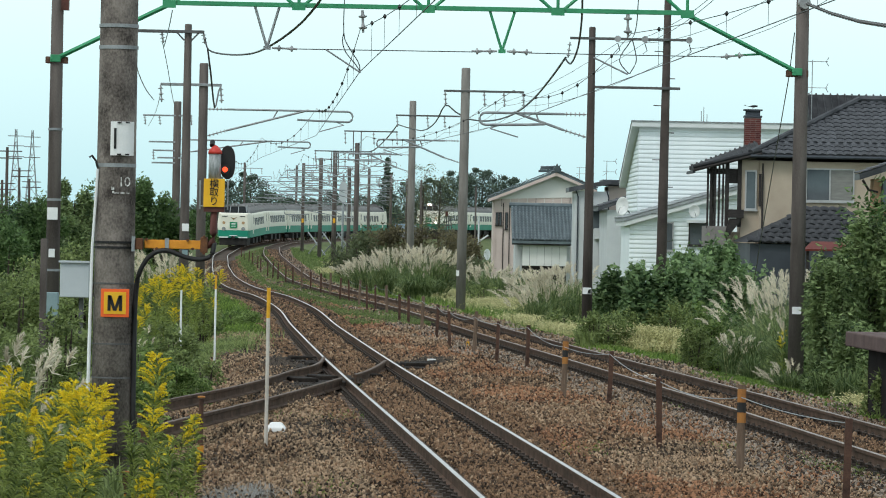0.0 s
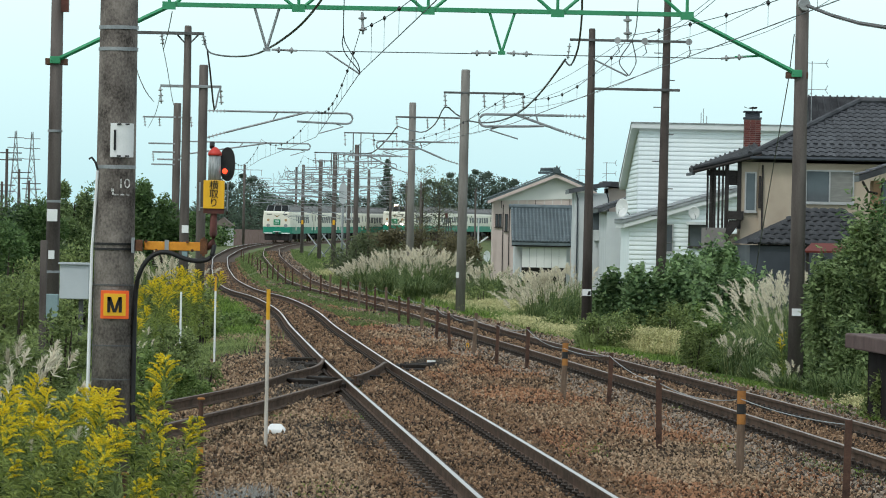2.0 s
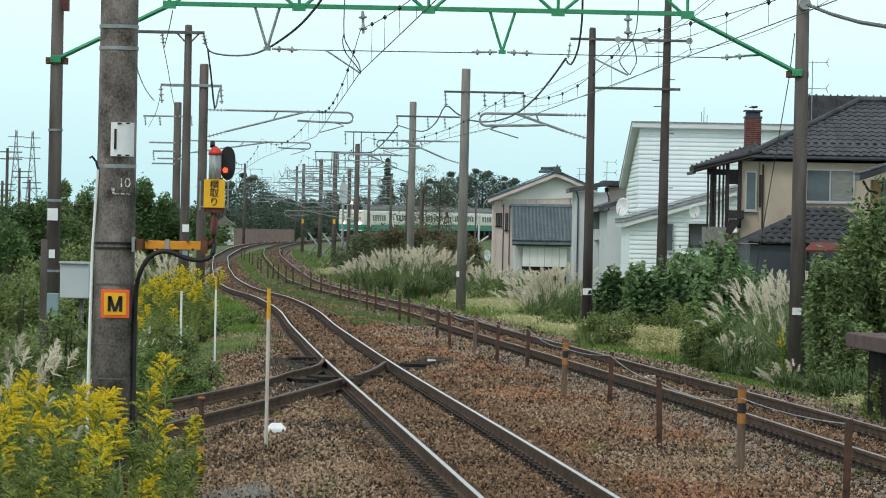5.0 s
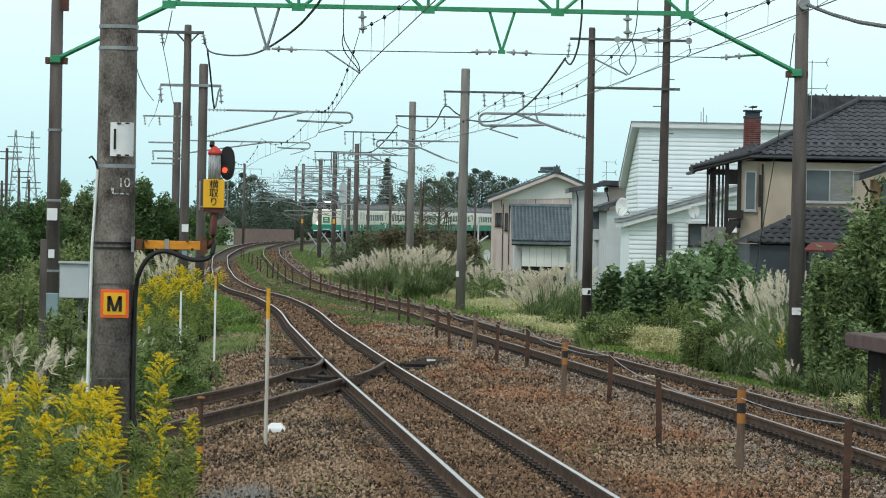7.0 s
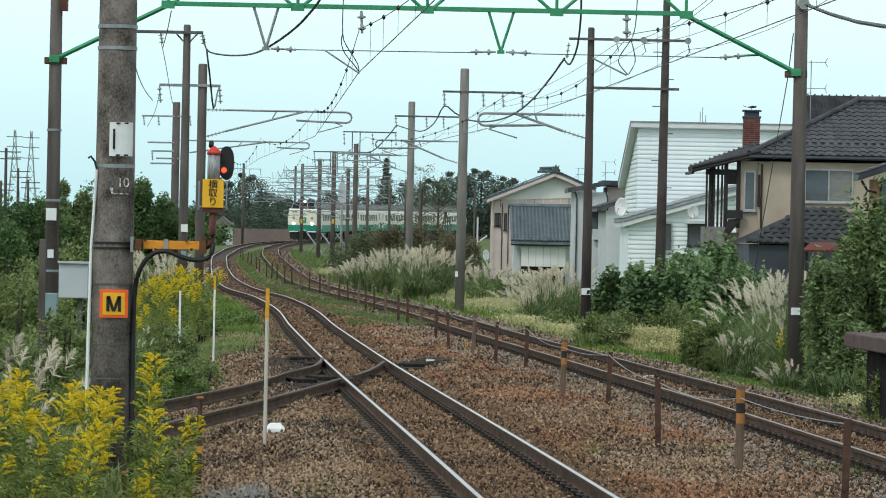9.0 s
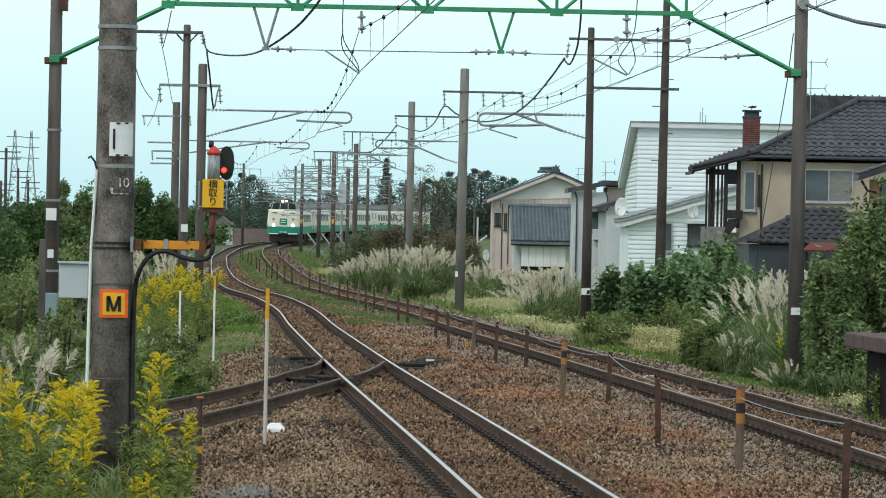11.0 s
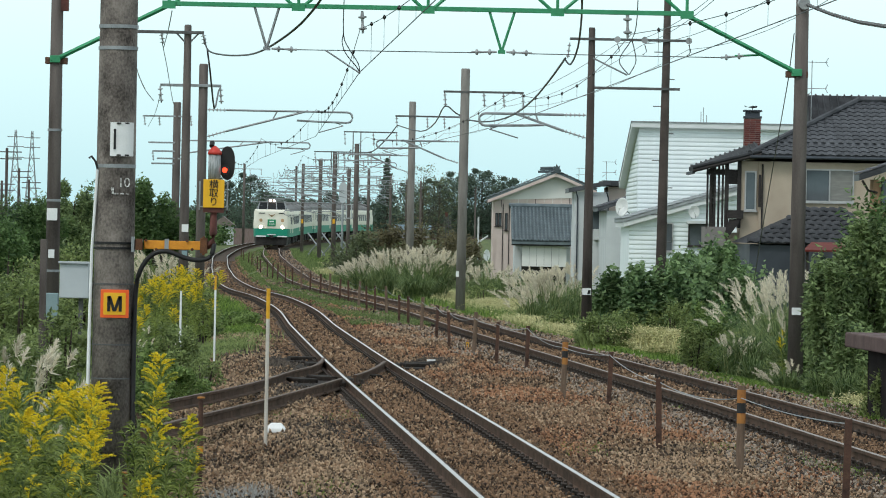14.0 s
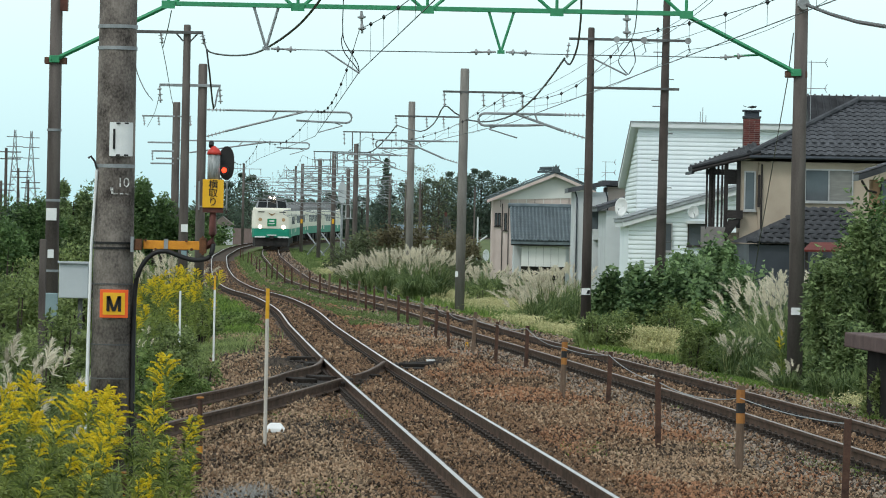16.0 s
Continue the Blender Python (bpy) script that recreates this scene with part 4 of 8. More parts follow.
def cantilever(t, side, reach, z, depth=0.55, r=0.028, r_pole=0.13, mat=None):
    """Tubular bracket: top tube with a hooked end, raking brace, registration tube and steady arm."""
    s = side
    b = Geo()
    e = s * (r_pole + reach)
    i0 = s * (r_pole + 0.5)
    hook = [(e + s * 0.0, 0, z)] + [(e + s * 0.14 * math.sin(a), 0, z - 0.14 + 0.14 * math.cos(a)) for a in (0.5, 1.0, 1.57, 2.1, 2.6, 3.14)]
    b.ring_tube([(i0, 0, z)] + hook + [(e - s * 0.9, 0, z - 0.26), (e - s * 1.35, 0, z - 0.24)], r, 7)
    b.ring_tube([(i0, 0, z - depth + 0.15), (s * (r_pole + reach * 0.72), 0, z + 0.02)], r, 7)
    b.cyl((s * (r_pole + reach * 0.5), 0, z), (s * (r_pole + reach * 0.47), 0, z - 0.2), r * 0.7, n=6)
    o = b.ob("bracket", mat or GALV, t)
    insulator(t, (s * r_pole, 0, z), (i0, 0, z), 5, 0.05)
    insulator(t, (s * r_pole, 0, z - depth), (i0, 0, z - depth + 0.15), 5, 0.05)
    st = Geo()
    st.ring_tube([(e - s * 0.35, 0, z - 0.27), (e - s * 0.1, 0, z - 0.36), (e - s * 0.75, 0, z - 0.55)], r * 0.6, 6)
    st.ob("steady_arm", mat or GALV, o)


def line_wire(name, pts, r, mat=WIRE, label="thin dark overhead wire", cat="wire", sag=0.0, sub=8):
    """A wire hung through points, with a little sag in each span."""
    g, out = Geo(), []
    if mat is BLACK_CABLE or name == "jumper_wire":
        pts, sub = rounded(pts, sub), 1
    for k in range(len(pts) - 1):
        a, b = Vector(pts[k]), Vector(pts[k + 1])
        for i in range(sub):
            u = i / sub
            p = a.lerp(b, u)
            p.z -= sag * 4 * u * (1 - u)
            out.append(p)
    out.append(Vector(pts[-1]))
    g.ring_tube(out, r, 5)
    o = g.ob(name, mat)
    return tagged(o, label, cat, "overhead wires")


# the big pole with the warning signs
def build_sign_pole():
    x, y = -3.19, 45.79
    t, base = make_pole(x, y, 4.6, 0.207, 0.182, CONCRETE, "thick stained concrete pole with metal bands and signs beside the track", "sign_pole", 28)
    def zz(v):
        return v - base
    bands(t, [zz(3.88), zz(4.09), zz(2.73)], 0.194, GALV, 0.035)
    bands(t, [zz(1.58), zz(0.99), zz(0.66)], 0.205, STEEL_DARK, 0.014)
    bands(t, [zz(1.98), zz(1.93)], 0.205, BLACK, 0.022)
    for o in t.children:
        o.location = (-0.018, 0.017, 0)
    # square orange sign with the letter
    sx, sz = -3.18 - x, zz(1.39)
    p = Geo().box((sx, -0.205, sz), (0.275, 0.015, 0.275)).ob("letter_sign", ORANGE_RED, t, "square orange-red sign with a yellow field and black letter", bevel=0.004)
    Geo().box((sx, -0.216, sz), (0.215, 0.006, 0.215)).ob("sign_field", SIGN_YELLOW, p)
    lm = Geo()
    for side in (-1, 1):
        lm.box((sx + side * 0.056, -0.222, sz), (0.03, 0.006, 0.15))
        lm.poly([(sx + side * 0.07, -0.225, sz + 0.075), (sx + side * 0.036, -0.225, sz + 0.075), (sx, -0.225, sz - 0.035), (sx, -0.225, sz - 0.075), (sx + side * 0.016, -0.225, sz - 0.075)][::side], (0, 0.006, 0))
    lm.ob("lettering", BLACK, p)
    # white curved plate
    g = Geo()
    zc = zz(2.99)
    rows = []
    for a in np.linspace(-0.35, 0.95, 9):
        rows.append([(0.186 * math.sin(a), -0.186 * math.cos(a), zc + h) for h in (-0.165, 0.165)])
    ring = [r[0] for r in rows] + [r[1] for r in reversed(rows)]
    for lo, hi in rows:
        g.v += [lo, hi, (lo[0] * 1.04, lo[1] * 1.04, lo[2]), (hi[0] * 1.04, hi[1] * 1.04, hi[2])]
    for k in range(8):
        i = 4 * k
        for q in ((2, 6, 7, 3), (0, 1, 5, 4), (0, 4, 6, 2), (1, 3, 7, 5)):
            g.face(*(i + c for c in q))
    g.face(0, 2, 3, 1), g.face(32, 33, 35, 34)
    pl = g.ob("white_plate", WHITE, t, "white enamel plate with a dark bar")
    Geo().box((-0.02, -0.197, zc + 0.0), (0.022, 0.01, 0.2)).ob("plate_bar", BLACK, pl)
    for dx in (0.02, 0.1):
        for dz in (-0.155, 0.155):
            Geo().box((dx, -0.2, zc + dz), (0.04, 0.01, 0.015)).ob("plate_screw", BLACK, pl)
    # painted marks, worn
    worn = surf("worn_white_paint", (0.16, 0.15, 0.14), (0.72, 0.72, 0.7), 22, 0.9, 0.0, contrast=0.3)
    g = Geo()
    for dx, w, h, dz in ((-0.035, 0.03, 0.03, -0.055), (0.0, 0.05, 0.014, -0.1), (0.06, 0.035, 0.012, -0.1), (0.11, 0.03, 0.012, -0.1), (-0.03, 0.02, 0.02, -0.09)):
        g.box((dx, -0.181 + max(dx, 0) * 0.35, zz(2.56) + dz), (w, 0.012, h))
    g.ob("worn_marks", worn, t)
    for dx, ch in ((0.045, "1"), (0.105, "0")):
        text_part(ch, (dx, -0.187 + dx * 0.25, zz(2.565)), 0.13, worn, t)
    # white conduit with its drooping tip
    cx = -3.42 - x
    cb = Geo()
    cb.ring_tube([(cx - 0.02, -0.1, 0.2), (cx - 0.01, -0.1, zz(1.01)), (cx, -0.1, zz(1.92)), (cx + 0.04, -0.1, zz(2.69))], [0.018, 0.018, 0.014, 0.014], 8)
    c_o = cb.ob("conduit", WHITE, t, "white plastic conduit")
    tip = Geo()
    zt = zz(2.75)
    tip.ring_tube([(cx + 0.04, -0.1, zt - 0.05), (cx + 0.02, -0.1, zt + 0.02), (cx - 0.02, -0.1, zt + 0.07), (cx - 0.045, -0.1, zt + 0.05)], 0.012, 6)
    tip.ob("cable_tip", BLACK_CABLE, c_o)
    # signal arm
    za = zz(1.97)
    arm = Geo().box((0.56, -0.1, za), (0.56, 0.07, 0.085))
    a_o = arm.ob("signal_arm", ORANGE_ARM, t, "orange painted steel arm", bevel=0.006)
    rusty = surf("rusty_bracket", (0.04, 0.02, 0.015), (0.2, 0.085, 0.035), 9, 0.8, 0.2)
    Geo().box((0.23, -0.12, za), (0.07, 0.16, 0.11)).ob("clamp", rusty, a_o, bevel=0.008)
    Geo().box((0.86, -0.1, za), (0.07, 0.1, 0.15)).ob("clamp", rusty, a_o, bevel=0.008)
    Geo().box((0.175, -0.17, za), (0.03, 0.1, 0.15)).ob("clamp", GALV, a_o)
    for bx_, bz_ in ((0.86, 0.1), (0.86, -0.1), (0.3, 0.055), (0.4, -0.055), (0.7, 0.055), (0.75, -0.05)):
        Geo().cyl((bx_, -0.16, za + bz_ * 0.8), (bx_, -0.12, za + bz_ * 0.8), 0.015, n=6).ob("bolt", rusty, a_o)
    g = Geo().box((0.5, -0.142, za), (0.04, 0.01, 0.12))
    g.ob("strap", GALV, a_o)
    # black hose down the pole
    h = Geo()
    h.ring_tube(rounded([(0.96, -0.12, za + 0.02), (0.93, -0.14, za - 0.1), (0.82, -0.15, za - 0.14), (0.68, -0.15, za - 0.12), (0.5, -0.15, za - 0.06), (0.36, -0.15, za - 0.1), (0.25, -0.13, za - 0.25),
                 (0.2, -0.06, za - 0.5), (0.195, -0.06, za - 1.2), (0.2, -0.06, 0.3)]), 0.024, 8)
    h.ob("hose", BLACK_CABLE, t, "black cable hose", smooth=True)
    # post, lamps and sign board
    px = -2.24 - x
    z1 = zz(2.34)
    po = Geo().ring_tube([(px - 0.08, -0.1, za - 0.02), (px, -0.1, za + 0.03), (px, -0.1, za + 0.12), (px, -0.1, z1)], [0.03, 0.045, 0.04, 0.032], 10)
    post = po.ob("signal_post", MAROON, t, "dark red post", smooth=True)
    Geo().box((px, -0.1, z1 - 0.02), (0.2, 0.1, 0.05)).ob("post_flange", MAROON, post)
    bx, bz = -2.24 - x, zz(2.48)
    bd = Geo().box((bx, -0.16, bz), (0.205, 0.02, 0.275)).ob("sign_board", SIGN_YELLOW, t, "yellow board with black Japanese characters", bevel=0.004)
    for k, ch in enumerate("横取り"):
        text_part(ch, (bx, -0.172, bz + 0.085 - 0.085 * k), 0.092, BLACK, bd, bold=0.0007)
    lx, lz = -2.24 - x, zz(2.76)
    Geo().cyl((lx, -0.1, lz - 0.15), (lx, -0.1, lz + 0.1), 0.062, n=18).ob("lamp_lens", LENS, t, "ribbed clear lamp lens", smooth=True)
    Geo().ring_tube([(lx, -0.1, lz + 0.1), (lx, -0.1, lz + 0.13), (lx, -0.1, lz + 0.17), (lx, -0.1, lz + 0.185)], [0.07, 0.066, 0.03, 0.008], 18).ob("lamp_cap", RED, t, "red lamp cap", smooth=True)
    Geo().cyl((lx, -0.1, lz - 0.19), (lx, -0.1, lz - 0.15), 0.066, n=18).ob("lamp_base", MAROON, t)
    hx, hz = -2.12 - x, zz(2.78)
    prof = [(hx + 0.075 * math.cos(a), -0.06, hz + 0.165 * math.copysign(abs(math.sin(a)) ** 0.75, math.sin(a))) for a in np.linspace(0, 2 * math.pi, 24, endpoint=False)]
    hd = Geo().poly(list(reversed(prof)), (0, 0.05, 0)).ob("signal_head", BLACK, t, "black signal backboard", bevel=0.006)
    Geo().ring_tube([(hx - 0.02, -0.06, hz - 0.07), (hx - 0.02, -0.11, hz - 0.07)], [0.045, 0.045], 16).ob("lamp_hood", BLACK, hd)
    Geo().ring_tube([(hx - 0.02, -0.11, hz - 0.07), (hx - 0.02, -0.125, hz - 0.07)], [0.026, 0.018], 16).ob("red_lamp", RED_LIT, hd, "lit red signal lamp")
    Geo().cyl((px - 0.03, -0.1, lz + 0.18), (px - 0.03, -0.06, lz + 0.22), 0.025, n=8).ob("finial", BLACK, t)
    fr = Geo()
    for dx in (-0.14, 0.13):
        fr.cyl((bx + dx, -0.1, bz - 0.16), (bx + dx, -0.1, bz + 0.12), 0.008, n=5)
    fr.cyl((bx - 0.14, -0.1, bz - 0.13), (bx + 0.13, -0.1, bz - 0.13), 0.008, n=5)
    fr.ob("guard_frame", GALV, t)


def text_part(word, at, size, mat, parent, bold=0.0):
    """Lettering from the built-in font as a mesh, upright and facing -y."""
    cu = bpy.data.curves.new("lettering", "FONT")
    cu.body, cu.size, cu.align_x, cu.align_y, cu.extrude, cu.offset = word, size, "CENTER", "CENTER", 0.003, bold
    tmp = bpy.data.objects.new("lettering", cu)
    me = bpy.data.meshes.new_from_object(tmp)
    bpy.data.objects.remove(tmp)
    me.materials.clear()
    me.materials.append(mat)
    o = new("lettering", me)
    o.parent, o.location, o.rotation_euler = parent, at, (radians(90), 0, 0)
    return o


build_sign_pole()


def build_portal():
    """Green lattice beam on two concrete poles over the tracks."""
    Y = 77.28
    xl, xr = -6.43, 5.84
    bl = gz(xl, Y) - 0.15
    t = thing("catenary_portal", ((xl + xr) / 2, Y, bl), "green steel lattice beam on two brown concrete poles over the tracks", "portal", "poles along the line")
    ox = (xl + xr) / 2
    for x, rr, m in ((xl, 0.125, MID_CONCRETE), (xr, 0.135, MID_CONCRETE)):
        Geo().ring_tube([(x - ox, 0, 0), (x - ox, 0, 9.0)], [rr, rr * 0.72], 20).ob("shaft", m, t, smooth=True)
    zl, zr = 5.76 - bl, 5.82 - bl
    a, b = -4.59 - ox, 3.94 - ox
    zb = (zl + zr) / 2
    g = Geo()
    for dz in (0, 0.85):
        g.box(((a + b) / 2, 0, zb + dz), (b - a + 0.2, 0.09, 0.075))
    g.ob("chord", GREEN_PAINT, t, bevel=0.006)
    n = 4
    w = (b - a) / n
    for k in range(n + 1):
        x = a + w * k
        Geo().cyl((x, 0, zb), (x, 0, zb + 0.85), 0.03, n=6).ob("upright", GREEN_PAINT, t)
        Geo().box((x, -0.06, zb - 0.02), (0.22, 0.03, 0.13)).ob("gusset", GREEN_PAINT, t)
        for d in (-1, 1):
            if 0 <= k + d * 0.5 <= n:
                Geo().cyl((x + d * 0.08, 0, zb), (x + d * w * 0.5, 0, zb + 0.85), 0.032, n=6).ob("diagonal", GREEN_PAINT, t)
    for p, q in (((a, zb), (-6.43 - ox, 4.83 - bl)), ((b, zb), (5.77 - ox, 4.85 - bl))):
        d = Geo()
        d.ring_tube([(p[0], -0.03, p[1] - 0.03), (q[0], -0.1, q[1])], 0.038, 4)
        d.ob("knee_brace", GREEN_PAINT, t)
        k = Geo().box((q[0], -0.06, q[1] - 0.02), (0.36, 0.04, 0.11)).box((q[0], 0.12, q[1] - 0.02), (0.36, 0.04, 0.11))
        k.ob("pole_clamp", surf("rusty_clamp", (0.05, 0.03, 0.025), (0.16, 0.09, 0.06), 12, 0.85, 0.1), t, bevel=0.01)
        Geo().box((q[0] - 0.01, -0.125, q[1] + 0.005), (0.17, 0.05, 0.12)).cyl((q[0] - 0.07, -0.16, q[1]), (q[0] - 0.07, -0.14, q[1]), 0.02, n=6).ob("clamp_shoe", GREEN_PAINT, t, bevel=0.008)
    # v hangers
    for (x0, x1, xm, zm), mt in (((-3.19 - ox, -2.77 - ox, -2.97 - ox, 5.08 - bl), GALV),
                             ((0.68 - ox, 1.11 - ox, 0.9 - ox, 5.1 - bl), GREEN_PAINT)):
        h = Geo()
        for xx in (x0, x1):
            h.ring_tube([(xx, 0, zb), (xm, 0, zm)], 0.026, 6)
        h.box((xm, 0, zm), (0.12, 0.08, 0.06))
        h.ob("hanger", mt, t)
        if mt is GREEN_PAINT:
            insulator(t, (xm - 0.08, 0, zm), (xm - 0.5, 0, zm - 0.01), 2, 0.055)
        insulator(t, (xm + 0.08, 0, zm), (xm + 0.5, 0, zm - 0.01), 2, 0.055)
    insulator(t, (4.93 - ox, 0, 5.12 - bl), (4.51 - ox, 0, 5.08 - bl), 2, 0.055)
    Geo().cyl((5.2 - ox, 0, 5.14 - bl), (4.74 - ox, 0, 5.11 - bl), 0.02, n=6).ob("tie", GREEN_PAINT, t)
    sp = Geo()
    for p, q in (((-2.6, 5.07), (0.48, 5.08)), ((1.35, 5.08), (4.54, 5.08))):
        sp.cyl((p[0] - ox, 0, p[1] - bl), (q[0] - ox, 0, q[1] - bl), 0.008, n=5)
    sp.ob("span_wire", WIRE, t)
    # hanging strings and steady arms over each track
    for x0, z0, x1, z1, sa in ((-1.41, 5.73, -1.39, 5.36, (-2.0, 5.07, -1.42, 4.7)),
                               (2.96, 5.8, 2.97, 5.37, (2.41, 5.03, 2.98, 4.76))):
        insulator(t, (x0 - ox, 0, z0 - bl), (x1 - ox, 0, z1 - bl), 2, 0.075)
        Geo().cyl((sa[0] - ox, 0, sa[1] - bl), (sa[2] - ox, 0, sa[3] - bl), 0.016, n=6).ob("steady_arm", GALV, t)
    # fittings on the poles
    for z in (3.67, 2.51, 1.35):
        Geo().cyl((xl - ox, 0, z - bl - 0.02), (xl - ox, 0, z - bl + 0.02), 0.122, n=18).ob("band", GALV, t)
    for z, w_, h_ in ((2.28, 0.17, 0.2), (1.63, 0.1, 0.14)):
        Geo().box((xl - ox - 0.01, -0.13, z - bl), (w_, 0.02, h_)).ob("pole_plate", WHITE, t, "small white plate")
    Geo().box((-6.3 - ox, -0.05, 5.78 - bl), (0.12, 0.2, 0.3)).ob("junction_box", MAROON, t)
    Geo().box((5.83 - ox, -0.14, 0.93 - bl), (0.15, 0.02, 0.12)).ob("pole_plate", WHITE, t)
    Geo().cyl((5.84 - ox, -0.12, 5.99 - bl), (5.84 - ox + 0.02, -0.2, 5.99 - bl), 0.1, n=14).ob("pulley", PORCELAIN, t)


build_portal()


# cabinet and short post by the left portal pole
def build_cabinet():
    x, y = -5.83, 74.41
    b = gz(x, y)
    t = thing("relay_cabinet", (x, y, b), "pale grey steel cabinet on a post in the weeds", "cabinet")
    z = 1.23 - b
    Geo().box((0, 0, z), (0.46, 0.3, 0.55)).ob("body", BOX_GREY, t, bevel=0.015)
    Geo().box((0, -0.02, z + 0.29), (0.5, 0.36, 0.03)).ob("lid", BOX_GREY, t)
    Geo().box((0.1, 0.05, z / 2 - 0.1), (0.07, 0.07, z)).ob("post", STEEL_DARK, t)
    x2 = -6.07
    t2 = thing("meter_box", (x2, 72.98, gz(x2, 72.98)), "faded teal box low on a post", "box")
    z2 = 0.86 - gz(x2, 72.98)
    Geo().box((0, 0, z2), (0.2, 0.18, 0.38)).ob("body", BOX_TEAL, t2, bevel=0.012)
    Geo().box((0, 0.03, z2 / 2 - 0.1), (0.08, 0.08, z2)).ob("post", STEEL_DARK, t2)
    x3 = -6.09
    t3 = thing("short_post", (x3, 71.55, gz(x3, 71.55) - 0.1), "short square grey concrete post", "post")
    Geo().box((0, 0, (1.99 - gz(x3, 71.55)) / 2), (0.1, 0.1, 1.99 - gz(x3, 71.55))).ob("shaft", MID_CONCRETE, t3, bevel=0.01)


build_cabinet()


# ---- the other line-side poles ----
BROWN_POLE = "slim brown concrete pole carrying brackets over the track"
GREY_POLE = "grey concrete pole carrying brackets over the track"


def build_poles():
    # left feeder pole
    x = -6.17
    t, b = make_pole(x, 111.62, 6.89, 0.13, 0.085, MID_CONCRETE, "dark brown feeder pole with a braced crossarm beside the line")
    crossarm(t, -7.47 - x, -5.78 - x, 6.7 - b, strings=(-6.79 - x, -5.8 - x), drop=0.25)
    br = Geo()
    for s in (-1, 1):
        br.cyl((s * 0.28, -0.1, 6.7 - b), (s * 0.08, -0.1, 6.49 - b), 0.02, n=5)
    br.ob("arm_brace", STEEL_DARK, t)
    Geo().box((0.03, -0.13, 2.05 - b), (0.16, 0.02, 0.18)).ob("pole_plate", WHITE, t)
    Geo().box((0.03, -0.13, 1.45 - b), (0.13, 0.02, 0.13)).ob("pole_plate", BOX_TEAL, t)
    # left bracket pole
    x = -6.52
    t, b = make_pole(x, 125.93, 6.45, 0.13, 0.12, MID_CONCRETE, BROWN_POLE)
    crossarm(t, -7.67 - x, -6.03 - x, 5.86 - b, mat=GALV, strings=(-7.67 - x, -6.06 - x), drop=0.45)
    cantilever(t, 1, 3.75, 5.22 - b, 0.72)
    # left pole further on
    x = -12.2
    t, b = make_pole(x, 213.22, 7.63, 0.19, 0.17, MID_CONCRETE, BROWN_POLE)
    for yy, xa, xb, ss in ((6.98, -13.76, -11.53, (-13.68, -13.01, -11.58)),
                           (5.78, -13.48, -12.22, ()), (5.39, -13.29, -12.21, (-13.27,)),
                           (5.06, -13.08, -11.87, ()), (4.83, -13.33, -12.2, ())):
        crossarm(t, xa - x, xb - x, yy - b, mat=GALV, strings=[q - x for q in ss], drop=0.4)
    cantilever(t, 1, 5.8, 5.9 - b, 0.7, 0.035)
    # right twin poles joined by arms
    x = 3.31
    t, b = make_pole(x, 107.33, 6.83, 0.125, 0.075, DARK_CONCRETE, "slim brown pole with feeder arms and bracket beside the line")
    crossarm(t, 2.8 - x, 5.57 - x, 6.56 - b, w=0.06)
    crossarm(t, 3.39 - x, 5.34 - x, 5.45 - b, w=0.06)
    for q in (3.89, 4.51, 5.52):
        Geo().ring_tube([(q - x, -0.2, 6.56 - b), (q - x, -0.12, 6.56 - b)], [0.075, 0.075], 14).ob("pulley", PORCELAIN, t)
        Geo().ring_tube([(q - x, -0.2, 6.46 - b), (q - x + 0.05, -0.2, 6.3 - b), (q - x - 0.04, -0.2, 6.22 - b)], 0.012, 6).ob("wire_clip", WIRE, t)
    insulator(t, (2.8 - x, -0.12, 6.47 - b), (2.76 - x, -0.12, 6.11 - b), 3, 0.05)
    cantilever(t, -1, 2.3, 4.82 - b, 0.52, 0.03, 0.1)
    Geo().box((-0.01, -0.13, 0.79 - b), (0.2, 0.02, 0.15)).ob("pole_plate", WHITE, t)
    Geo().poly([(0.0, -0.145, 0.73 - b), (0.08, -0.145, 0.73 - b), (0.08, -0.145, 0.83 - b), (0.03, -0.145, 0.82 - b)], (0, 0.004, 0)).ob("plate_mark", BLACK, t)
    x = 4.98
    t, b = make_pole(x, 107.33, 8.28, 0.135, 0.075, surf("rust_brown_pole", (0.042, 0.033, 0.03), (0.11, 0.088, 0.08), 2, 0.8, 0.1), "tall slim rust-brown pole with climbing pegs", lean=0.05)
    pg = Geo()
    for k in range(10):
        z = 1.6 + k * 0.62
        pg.cyl((0, 0, z), (0.24 * (-1) ** k, 0, z), 0.012, n=5)
    pg.ob("climbing_peg", STEEL_DARK, t)
    # grey poles on the right bank
    x = 0.64
    t, b = make_pole(x, 164.57, 7.77, 0.17, 0.155, PALE_CONCRETE, GREY_POLE, lean=0.03)
    crossarm(t, -0.09 - x, 2.72 - x, 6.95 - b, strings=(-0.05 - x, 1.32 - x, 2.01 - x, 2.68 - x), drop=0.5)
    cantilever(t, -1, 2.75, 5.2 - b, 0.75, 0.032, 0.16)
    Geo().box((-0.12, -0.17, 0.56 - b), (0.1, 0.02, 0.2)).ob("pole_plate", WHITE, t)
    x = -1.51
    t, b = make_pole(x, 213.22, 7.87, 0.17, 0.155, PALE_CONCRETE, GREY_POLE)
    crossarm(t, -2.28 - x, 0.65 - x, 7.2 - b, strings=(-2.23 - x, -0.84 - x, -0.07 - x), drop=0.5)
    cantilever(t, -1, 2.6, 5.41 - b, 0.75, 0.035, 0.16)
